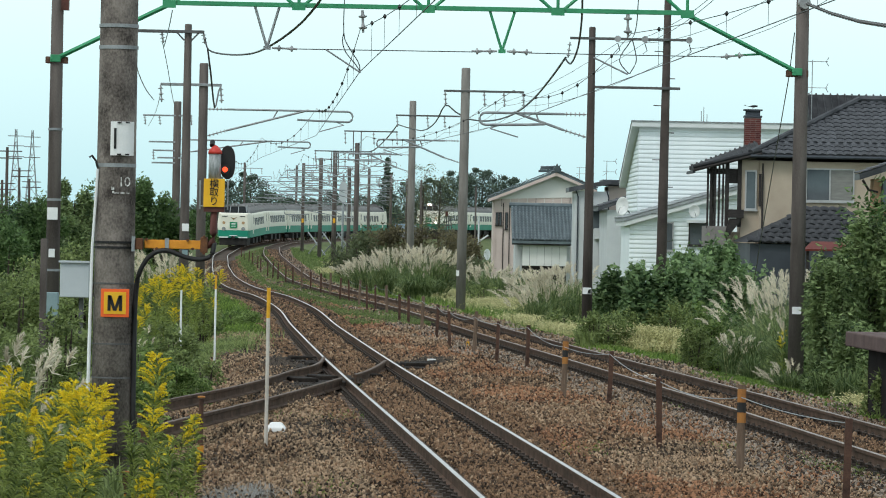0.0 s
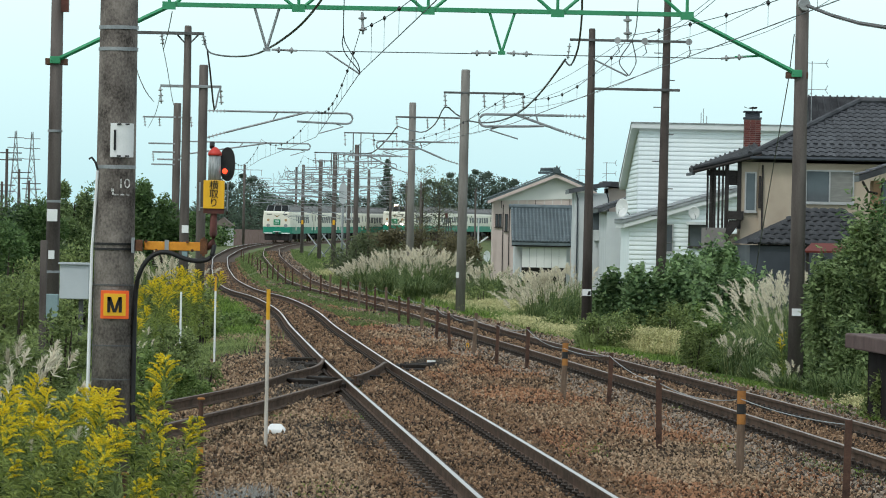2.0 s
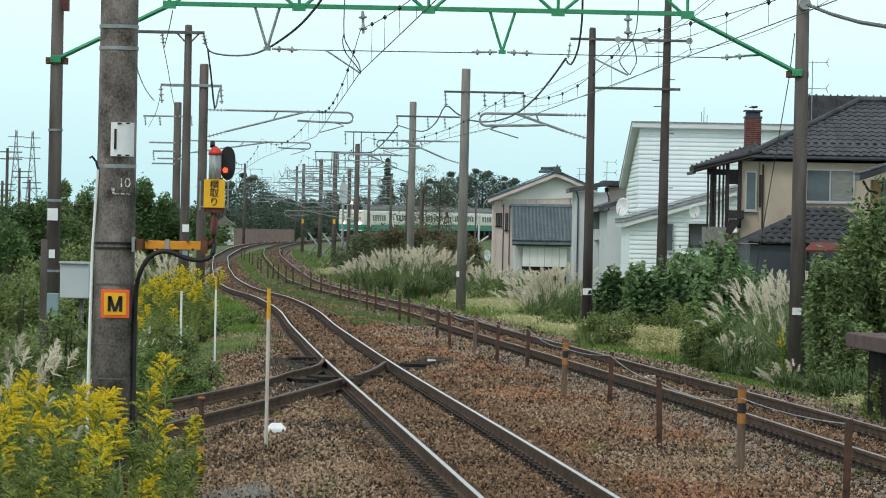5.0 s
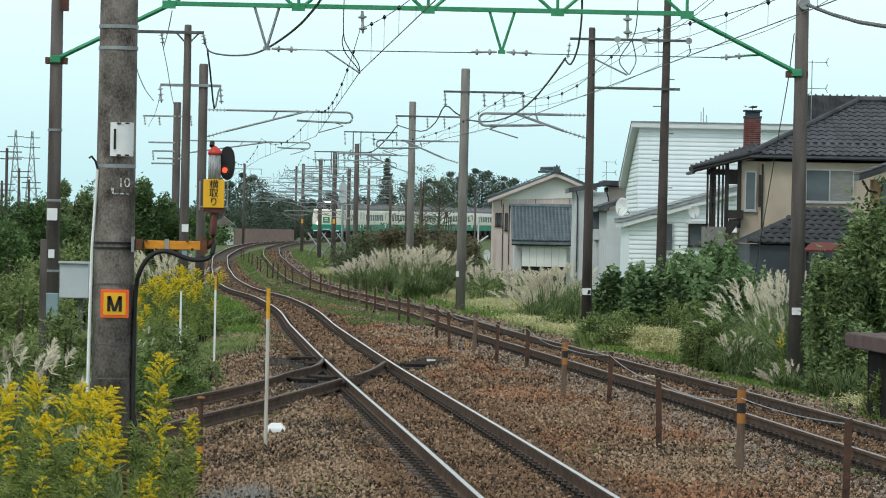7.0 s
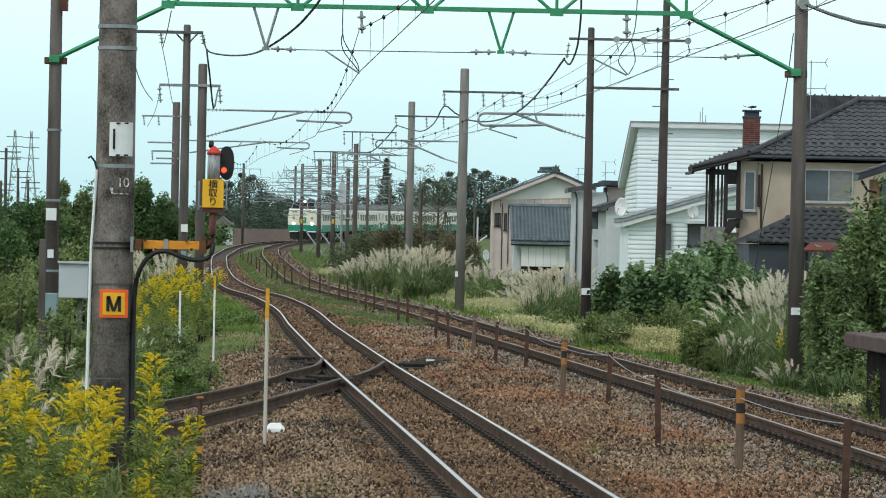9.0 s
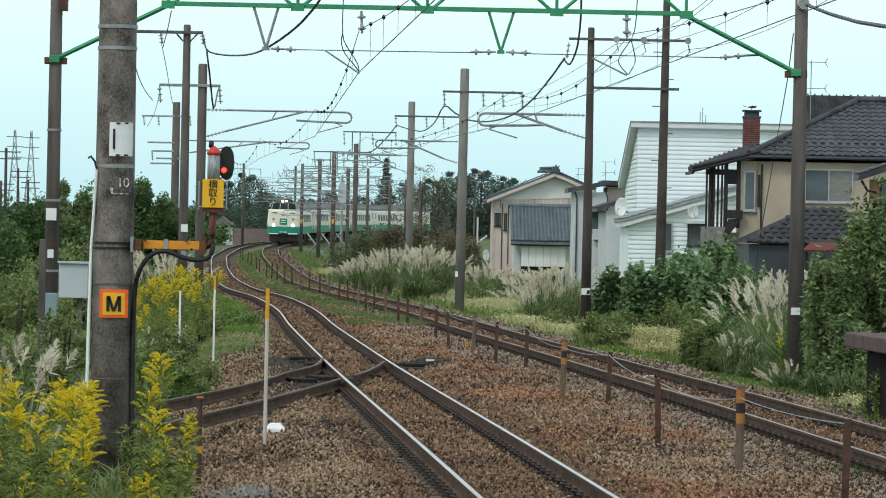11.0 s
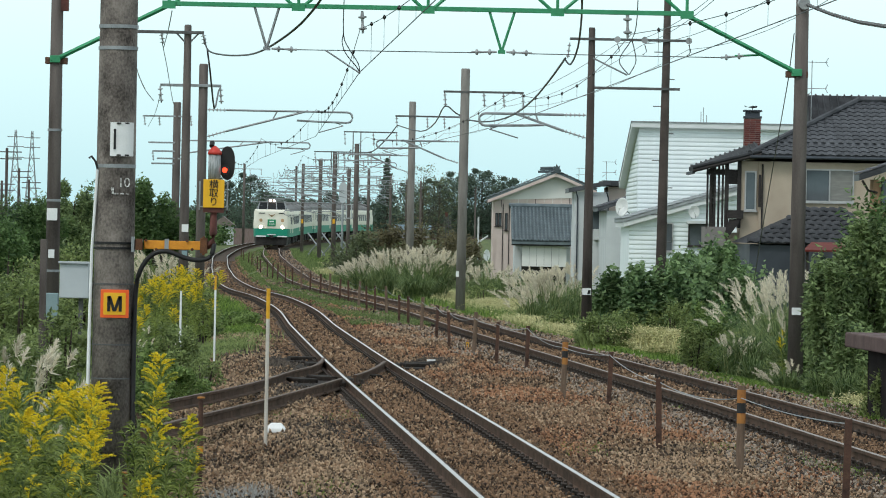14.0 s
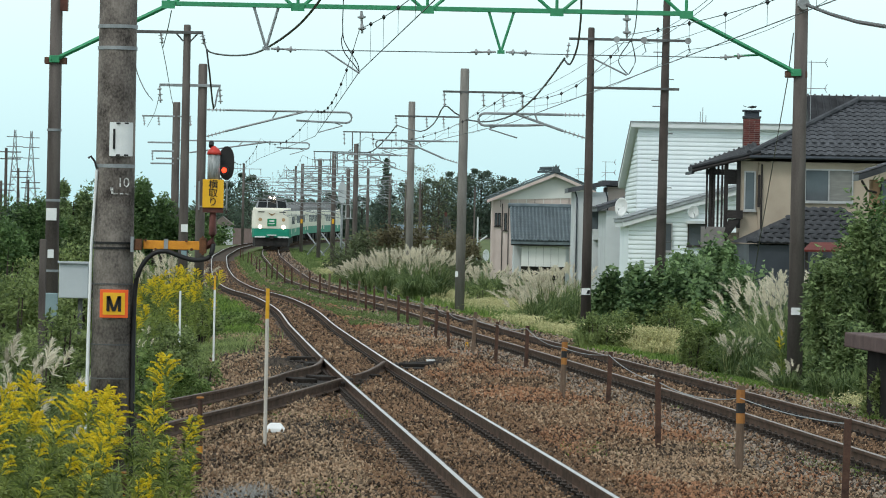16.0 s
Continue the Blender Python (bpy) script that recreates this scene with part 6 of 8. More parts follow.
    for px in (9.32, 9.44, 9.58, 9.72, 9.86):
        Geo().box((px - x0, 0.1, (lz + zb) / 2 + 0.1), (0.07, 0.09, lz - zb + 0.35)).ob("balcony_post", SHADOW_WOOD, h)
    for px in (10.0, 10.44):
        Geo().box((px - x0, 0.1, (lz + zb) / 2 + 0.2), (0.14, 0.12, lz - zb + 0.45)).ob("balcony_post", SHADOW_WOOD, h)
    Geo().box((9.93 - x0, 0.17, lz - 0.0), (1.3, 0.1, 0.2)).ob("balcony_beam", SHADOW_WOOD, h)
    Geo().box((10.21 - x0, 0.19, 4.09 - b), (0.36, 0.08, 0.34)).ob("balcony_beam", SHADOW_WOOD, h)
    for k in range(4):
        Geo().box((9.64 - x0, 1.0 + k, (lz + zb) / 2 + 0.1), (0.06, 0.06, lz - zb + 0.3)).ob("balcony_post", SHADOW_WOOD, h)
    Geo().box((9.65 - x0, 1.6, zb - 0.36), (0.68, 3.4, 0.72)).ob("balcony_parapet", surf("grey_parapet_panel", (0.17, 0.155, 0.15), (0.25, 0.23, 0.22), 2, 0.85, 0.05), h, "greyish balcony parapet")
    Geo().box((10.31 - x0, 0.0, 2.85 - b), (0.56, 0.5, 0.3)).ob("planter", SHADOW_WOOD, h)
    g = Geo().poly([(9.91 - x0, -0.2, 2.08 - b), (10.07 - x0, -0.2, 2.04 - b), (10.54 - x0, -0.2, 2.69 - b), (10.1 - x0, -0.2, 2.68 - b)], (0, 0.3, 0))
    g.ob("balcony_brace", SHADOW_WOOD, h)
    Geo().box((10.33 - x0, 1.8, zb / 2 - 0.1), (0.55, 3.0, zb - 0.2)).ob("lower_wall", BEIGE, h)
    # lower front roof and dark cladding
    fx0, fx1 = 10.2 - x0, 14.71 - x0
    fz, fzt = 1.87 - b, 3.11 - b
    g = Geo()
    g.v = [(fx0, -8.6, fz), (fx1, -8.6, fz), (fx1, -0.01, fz), (fx0, -0.01, fz), (12.48 - x0, -5.0, fzt), (13.79 - x0, -5.0, fzt)]
    for q in ((0, 1, 5, 4), (1, 2, 5), (2, 3, 4, 5), (3, 0, 4), (0, 3, 2, 1)):
        g.face(*q)
    lr = g.ob("lower_roof", DARK_TILE, h, "dark hipped lower roof")
    slope_tiles(lr, (fx0, -8.6, fz), (fx1, -8.6, fz), (12.48 - x0, -5.0, fzt), (13.79 - x0, -5.0, fzt), 8, DARK_TILE)
    Geo().box(((fx0 + fx1) / 2, -4.3, fz / 2 - 0.05), (fx1 - fx0 - 0.2, 8.2, fz)).ob("lower_cladding", NAVY_WALL, h, "dark blue-grey cladding")
    g = Geo().poly([(11.66 - x0, -14.3, 1.7 - b), (14.18 - x0, -14.3, 1.7 - b), (14.17 - x0, -12.2, 1.95 - b), (12.07 - x0, -12.2, 1.95 - b)], (0, 0, -0.06))
    g.ob("porch_roof", RED_ROOF, h, "red sheet-metal porch roof")
    for px in (11.81, 14.0):
        Geo().box((px - x0, -13.9, (1.71 - b) / 2), (0.1, 0.1, 1.71 - b)).ob("porch_post", SHADOW_WOOD, h)
    return h


def slope_tiles(parent, a, b, c, d, rows, mat):
    """Tiles over a sloping front: eave from a to b, top edge from c to d; courses get shorter upwards."""
    a, b, c, d = Vector(a), Vector(b), Vector(c), Vector(d)
    l = ((c - a).z ** 2 + (c - a).y ** 2) ** 0.5 / rows
    dn = Vector((0, (a - c).y, (a - c).z)).normalized()
    w = 0.3
    nrm = Vector((0, -dn.z, dn.y))
    if nrm.z < 0:
        nrm = -nrm
    g = Geo()
    prof = [(0, 0.0), (0.2, 0.035), (0.42, 0.042), (0.65, 0.026), (0.85, 0.004), (1.0, 0.0)]
    for dd, lift in ((-l * 1.03, 0.0), (0, 0.03), (0, -0.02)):
        g.v += [(u * w, dn.y * dd + nrm.y * (h_ + lift), dn.z * dd + nrm.z * (h_ + lift)) for u, h_ in prof]
    for r in range(2):
        for k in range(5):
            g.face(r * 6 + k, r * 6 + k + 1, r * 6 + 7 + k, r * 6 + 6 + k)
    me = g.mesh("roof_tile", mat)
    for r in range(rows):
        p, q = a.lerp(c, r / rows), b.lerp(d, r / rows)
        n = max(1, int((q.x - p.x) / w))
        for k in range(n):
            o = new("roof_tile", me)
            o.parent = parent
            o.location = (p.x + (q.x - p.x - n * w) / 2 + k * w, p.y, p.z + (q.z - p.z) * (k + 0.5) / n + 0.005)


def build_white_house():
    Y = 214.66
    x0, x1 = 8.86, 16.03
    b = gz(x0, Y) - 0.6
    h = thing("white_house", (x0, Y, b), "tall white weatherboarded house with a single-pitch roof", "house", "houses beside the line")
    W, D = x1 - x0, 13.5
    zt, zk = 6.91 - b, 6.91 - b - 2.6
    g = Geo()
    g.poly([(0, 0, 0), (0, D, 0), (0, D, zk), (0, 0, zt)], (W, 0, 0))
    g.ob("wall", SIDING, h, "white horizontal siding")
    n = int(zt / 0.2)
    def board(p, q, hh):
        """One lap of siding, bulging towards its lower edge."""
        d = Vector((q[0] - p[0], q[1] - p[1], 0)).normalized()
        o = Vector((d.y, -d.x, 0))
        prof = ((0.003, 0.0), (0.014, 0.0), (0.036, hh * 0.2), (0.038, hh * 0.4), (0.026, hh * 0.7), (0.003, hh))
        return Geo().loft([[tuple(Vector(e) + o * u + Vector((0, 0, z))) for u, z in prof] for e in (p, q)]).mesh("siding_board", SIDING)
    bd, sb = board((0, 0, 0), (W, 0, 0), zt / n), board((0, D, 0), (0, 0, 0), zt / n)
    for k in range(n):
        o = new("siding_board", bd)
        o.parent, o.location = h, (0, 0, k * zt / n)
        reach = min(D, (zt - (k + 1) * zt / n) / (zt - zk) * D)
        if reach > 0.3:
            o = new("siding_board", sb if reach == D else board((0, reach, 0), (0, 0, 0), zt / n))
            o.parent, o.location = h, (0, 0, k * zt / n)
    ov = 0.36
    g = Geo()
    g.poly([(-ov, -0.35, zt + 0.02), (-ov, D + 0.3, zk - 0.08), (-ov, D + 0.3, zk + 0.18), (-ov, -0.35, zt + 0.26)], (W + 2 * ov, 0, 0))
    g.ob("roof", SOFFIT, h, "white boxed roof edge", bevel=0.02)
    g = Geo()
    g.poly([(-ov - 0.03, -0.4, zt + 0.262), (-ov - 0.03, D + 0.35, zk + 0.182), (-ov - 0.03, D + 0.35, zk + 0.23), (-ov - 0.03, -0.4, zt + 0.31)], (W + 2 * ov + 0.06, 0, 0))
    g.ob("roof_sheet", GALV, h)
    Geo().box((W / 2, -0.03, zt - 0.06), (W, 0.06, 0.1)).ob("cornice", SOFFIT, h)
    g = Geo()
    for px, hh in ((11.79, 0.75), (11.9, 0.95), (12.05, 0.6)):
        g.cyl((px - x0, 2.0, zt - 0.4), (px - x0, 2.0, zt + 0.1 + hh), 0.018, n=5)
    g.ob("aerial_rods", GALV, h)
    # lower wing with a sloping roof
    wx0, wx1 = 8.11 - x0, 13.0 - x0
    za, zb = 2.61 - b, 4.19 - b
    g = Geo()
    g.poly([(wx0, -10, 0), (wx1, -10, 0), (wx1, -10, zb - 0.25), (wx0, -10, za - 0.2)], (0, 9.9, 0))
    g.ob("wing_wall", SIDING, h, "white siding of the lower wing")
    k = 0
    while k * 0.2 < zb - 0.6:
        cut = wx0 + max(0.0, (k * 0.2 + 0.2 - za + 0.22) / (zb - za) * (wx1 - wx0))
        o = new("siding_board", board((cut, -10, 0), (wx1, -10, 0), 0.2))
        o.parent, o.location = h, (0, 0, k * 0.2)
        k += 1
    g = Geo()
    g.poly([(wx0 - 0.25, -10.4, za - 0.25), (wx1 + 0.2, -10.4, zb - 0.2), (wx1 + 0.2, -10.4, zb + 0.0), (wx0 - 0.25, -10.4, za - 0.05)], (0, 10.2, 0))
    g.ob("wing_fascia", SOFFIT, h)
    g = Geo()
    g.poly([(wx0 - 0.3, -10.45, za - 0.045), (wx1 + 0.2, -10.45, zb + 0.005), (wx1 + 0.2, -10.45, zb + 0.14), (wx0 - 0.3, -10.45, za + 0.09)], (0, 10.3, 0))
    rr = g.ob("wing_roof", PALE_TILE, h, "grey tiled roof of the lower wing")
    tiled_slope(rr, (wx1 + 0.2, -10.45, zb + 0.13), (0, 10.3, 0), (wx0 - wx1 - 0.5, 0, za - zb - 0.05), 14, 24, PALE_TILE)
    house_window(h, (11.08 - x0, -10.07, 2.08 - b), 0.75, 0.95, 1, (GLASS, GLASS), SHADOW_WOOD)
    Geo().box((11.07 - x0, -10.25, 2.62 - b), (0.95, 0.5, 0.12)).ob("window_hood", SOFFIT, h)
    house_window(h, (9.75 - x0, -10.07, 1.95 - b), 0.5, 1.2, 1, (GLASS, GLASS))


def dish(px, py, Y, r, turn, tilt=0.0):
    """A satellite dish on a short arm."""
    x, z = px, py
    t = thing("satellite_dish", (x, Y, z), "white satellite dish on a wall bracket", "dish", "satellite dishes", turn=turn)
    t.rotation_euler[1] = tilt
    g = Geo()
    rings = []
    for k in range(6):
        a = k / 5
        rings.append([(r * a * math.cos(q) if k else 0.001 * math.cos(q), -0.18 * r + 0.0 + 0.32 * r * (1 - a * a), r * a * math.sin(q) * 1.08 if k else 0.001 * math.sin(q)) for q in np.linspace(0, 2 * math.pi, 24, endpoint=False)])
    g.loft(rings, caps=False)
    o = g.ob("reflector", WHITE, t, smooth=True)
    sm = o.modifiers.new("thick", "SOLIDIFY")
    sm.thickness = 0.015
    Geo().cyl((0, 0.1, -0.05), (0.1, 0.5, -0.3), 0.025, n=6).ob("bracket", GALV, t)
    Geo().cyl((0, -0.1, -r), (0, -0.45 * r, -0.2 * r), 0.012, n=5).ob("feed_arm", GALV, t)
    Geo().box((0, -0.45 * r, -0.15 * r), (0.06, 0.08, 0.06)).ob("feed_horn", WHITE, t)


def build_chimney():
    Y = 173.16
    x, z0, z1 = 11.32, 5.35, 6.43
    t = thing("brick_chimney", (x, Y, z0 - 1.2), "red brick chimney with a dark cap and a weathervane", "chimney")
    h = z1 - z0 + 1.2
    Geo().box((0, 0, h / 2), (0.585, 0.585, h)).ob("core", MORTAR, t)
    bm_ = Geo().box((0, 0, 0), (0.19, 0.03, 0.062)).mesh("brick", BRICK)
    bs_ = Geo().box((0, 0, 0), (0.03, 0.19, 0.062)).mesh("brick", BRICK)
    for r in range(int(h / 0.075)):
        for k in range(3):
            o = new("brick", bm_)
            o.parent, o.location = t, (-0.2 + 0.2 * k + (0.01 if r % 2 else -0.01), -0.285, 0.04 + r * 0.075)
            o = new("brick", bs_)
            o.parent, o.location = t, (-0.285, -0.2 + 0.2 * k + (0.01 if r % 2 else -0.01), 0.04 + r * 0.075)
    c = Geo().box((0, 0, h + 0.04), (0.66, 0.66, 0.08)).box((0, 0, h + 0.16), (0.52, 0.52, 0.16)).box((0, 0, h + 0.28), (0.68, 0.68, 0.06))
    c.ob("cap", NAVY_WALL, t, "dark metal chimney cap", bevel=0.01)
    v = Geo().cyl((0, 0, h + 0.3), (0, 0, h + 0.42), 0.012, n=5)
    v.poly([(-0.3, 0, h + 0.44), (-0.12, 0, h + 0.4), (0.02, 0, h + 0.38), (0.16, 0, h + 0.4), (0.18, 0, h + 0.46), (0.02, 0, h + 0.47), (-0.18, 0, h + 0.42), (-0.32, 0, h + 0.48)], (0, 0.02, 0))
    v.ob("weathervane", BLACK, t)


def build_grey_house():
    Y = 240.41
    x0 = 6.72
    b = gz(x0, Y) - 0.6
    h = thing("grey_house", (x0, Y, b), "pale grey rendered house with dark shallow roofs", "house", "houses beside the line")
    xa, xb = 8.43 - x0, 9.94 - x0
    zt = 4.14 - b
    Geo().box((xa / 2, 3, zt / 2), (xa, 6, zt)).ob("wall", GREY_WALL, h, bevel=0.02)
    g = Geo().poly([(-0.35, -0.4, zt - 0.05), (xa + 0.1, -0.4, zt + 0.4), (xa + 0.1, -0.4, zt + 0.62), (-0.35, -0.4, zt + 0.18)], (0, 6.6, 0))
    r = g.ob("roof", TILE, h)
    Geo().box((xa + (xb - xa) / 2, 4, zt / 2 + 0.15), (xb - xa, 6, zt + 0.3)).ob("rear_wall", PINK_WALL, h)
    g = Geo().poly([(xa - 0.3, 0.5, zt + 0.35), (xb + 0.2, 0.5, zt + 0.35), (xb + 0.2, 0.5, zt + 0.6), (xa - 0.3, 0.5, zt + 0.62)], (0, 6, 0))
    g.ob("rear_roof", TILE, h)
    # lower projection with its own roof
    pa, pb = 7.76 - x0, 9.13 - x0
    pz0, pz1 = 3.21 - b, 3.82 - b
    Geo().box(((pa + pb) / 2 + 0.2, -5.7, pz0 / 2 - 0.05), (pb - pa, 11.2, pz0)).ob("front_wall", GREY_WALL, h)
    g = Geo().poly([(pa - 0.25, -11.6, pz0 - 0.1), (pb + 0.3, -11.6, pz1 - 0.05), (pb + 0.3, -11.6, pz1 + 0.12), (pa - 0.25, -11.6, pz0 + 0.08)], (0, 11.4, 0))
    fr = g.ob("front_roof", TILE, h)
    tiled_slope(fr, (pb + 0.3, -11.6, pz1 + 0.11), (0, 11.4, 0), (pa - pb - 0.55, 0, pz0 - pz1 - 0.04), 6, 26, TILE)
    for px in (6.75 - x0, 8.32 - x0):
        Geo().ring_tube([(px, -0.35, zt), (px + 0.1, -0.06, zt - 0.3), (px + 0.1, -0.06, 0.2)], 0.04, 6).ob("downpipe", NAVY_WALL, h)
    house_window(h, (7.85 - x0, 0, 2.76 - b), 0.5, 1.1, 1, (GLASS, GLASS))
    Geo().box((7.95 - x0, -0.25, 1.98 - b), (0.5, 0.5, 0.55)).ob("meter_box", GREY_WALL, h)


def build_pink_house():
    Y = 286.21
    xl, xr, xm = 3.01, 9.0, 6.8
    b = gz(xl, Y) - 0.8
    h = thing("pink_house", (xm, Y, b), "old gabled house with pink panels and a blue-grey tiled lean-to", "house", "houses beside the line")
    a, c = xl - xm, xr - xm
    ze, zr = 4.05 - b, 5.65 - b
    zm = 4.31 - b
    zc = zr - (zr - ze) * c / -a
    Geo().poly([(a, 0, 0), (c, 0, 0), (c, 0, zc - 0.1), (0, 0, zr - 0.12), (a, 0, ze - 0.1)], (0, 9, 0)).ob("wall", PINK_WALL, h, "faded pink panel walls")
    Geo().poly([(a - 0.02, -0.05, ze - 0.13), (c, -0.05, zm - 0.15), (c, -0.05, zc - 0.12), (0, -0.05, zr - 0.14)], (0, 0.045, 0)).ob("gable", CREAM_WALL, h, "cream plaster gable")
    for k in range(11):
        Geo().box((a + 0.5 + k * 0.52, -0.022, zm - 0.45), (0.03, 0.04, 0.75)).ob("panel_joint", SHADOW_WOOD if k % 4 == 0 else CREAM_WALL, h)
    rf = thing_part("roof", h, (0, 0, 0))
    for e, z in ((a - 0.35, ze - 0.12), (c + 0.3, zc - 0.15)):
        g = Geo().poly([(0, -0.6, zr - 0.1), (e, -0.6, z - 0.1), (e, -0.6, z + 0.08), (0, -0.6, zr + 0.1)], (0, 9.8, 0))
        s = g.ob("roof_slope", BLUE_TILE, rf)
        tiled_slope(s, (0, -0.62, zr + 0.1), (0, 6, 0), (e, 0, z - zr), 11, 12, BLUE_TILE)
        Geo().poly([(0, -0.64, zr - 0.24), (e, -0.64, z - 0.2), (e, -0.64, z - 0.02), (0, -0.64, zr - 0.04)], (0, 0.035, 0)).ob("barge_board", PINK_WALL, rf, "faded pink barge board")
    g = Geo().ring_tube([(0, -0.7, zr + 0.2), (0, 9.3, zr + 0.2)], 0.16, 8)
    g.box((-0.45, 2.1, zr + 0.06), (1.2, 0.3, 0.14)).box((-0.42, 2.1, zr + 0.19), (1.05, 0.24, 0.1)).ring_tube([(-0.92, 2.1, zr + 0.28), (0.1, 2.1, zr + 0.32)], 0.085, 8)
    jag = ((-0.14, 0.0), (0.24, 0.0), (0.3, 0.14), (0.19, 0.26), (0.24, 0.44), (0.1, 0.35), (0.02, 0.52), (-0.06, 0.34), (-0.16, 0.4), (-0.1, 0.2))
    g.poly([(u, -0.8, zr + w) for u, w in jag], (0, 0.2, 0))
    g.ob("ridge_ornament", BLUE_TILE, rf, "ornate ridge end tiles")
    # lean-to with tiled roof
    lx0, lx1 = 3.99 - xm, 7.66 - xm
    z1, z0 = 3.43 - b, 1.45 - b
    lt = thing_part("lean_to", h, (0, 0, 0))
    g = Geo().poly([(lx0, -5.7, z1), (lx0, -12.9, z0), (lx0, -12.9, z0 - 0.16), (lx0, -5.7, z1 - 0.16)], (lx1 - lx0, 0, 0))
    g.ob("lean_to_roof", BLUE_TILE, lt)
    tiled_slope(lt, (lx0, -5.7, z1), (lx1 - lx0, 0, 0), (0, -7.2, z0 - z1), 13, 17, BLUE_TILE, rib=2.2)
    Geo().ring_tube([(lx0 - 0.1, -5.7, z1 + 0.12), (lx1, -5.7, z1 + 0.12)], 0.16, 8).ob("lean_to_ridge", BLUE_TILE, lt)
    Geo().box(((lx0 + lx1) / 2, -12.6, z0 - 0.18), (lx1 - lx0, 0.35, 0.12)).ob("eave_board", SHADOW_WOOD, lt)
    wx0, wx1 = 4.61 - xm, 7.21 - xm
    for k in range(6):
        w = (wx1 - wx0) / 6
        Geo().box((wx0 + w * (k + 0.5), -12.3, z0 - 0.85), (w - 0.015, 0.12, 1.2)).ob("wall_panel", CREAM_WALL, lt, "cream wall panel")
    # solid dark panel: its colour stands in for the shade inside the undercroft
    Geo().box(((wx0 + wx1) / 2, -11.7, z0 - 2.2), (wx1 - wx0, 0.1, 3.8)).ob("dark_opening", UNDER_SHADE, lt, "dark panel coloured as the shade inside the undercroft")
    Geo().box(((lx0 + lx1) / 2, -9.0, z0 / 2), (lx1 - lx0 - 0.4, 5.0, z0)).ob("lean_to_body", GREY_WALL, lt)
    for px, zc_, hh in ((3.24, 2.72, 0.75), (3.44, 2.72, 0.75), (3.82, 2.6, 1.0)):
        house_window(h, (px - xm, 0, zc_ - b), 0.13, hh, 1, (GLASS, GLASS), SHADOW_WOOD)
    for px in (3.12, 3.62, 4.0):
        Geo().box((px - xm, -0.03, (ze - 0.3) / 2), (0.05, 0.04, ze - 0.4)).ob("corner_batten", SHADOW_WOOD if px > 3.5 else PINK_WALL, h)


# near-black colour standing in for shade below the lean-to
UNDER_SHADE = surf("undercroft_shade_colour", (0.02, 0.017, 0.015), (0.045, 0.04, 0.035), 3, 0.9, 0.1)


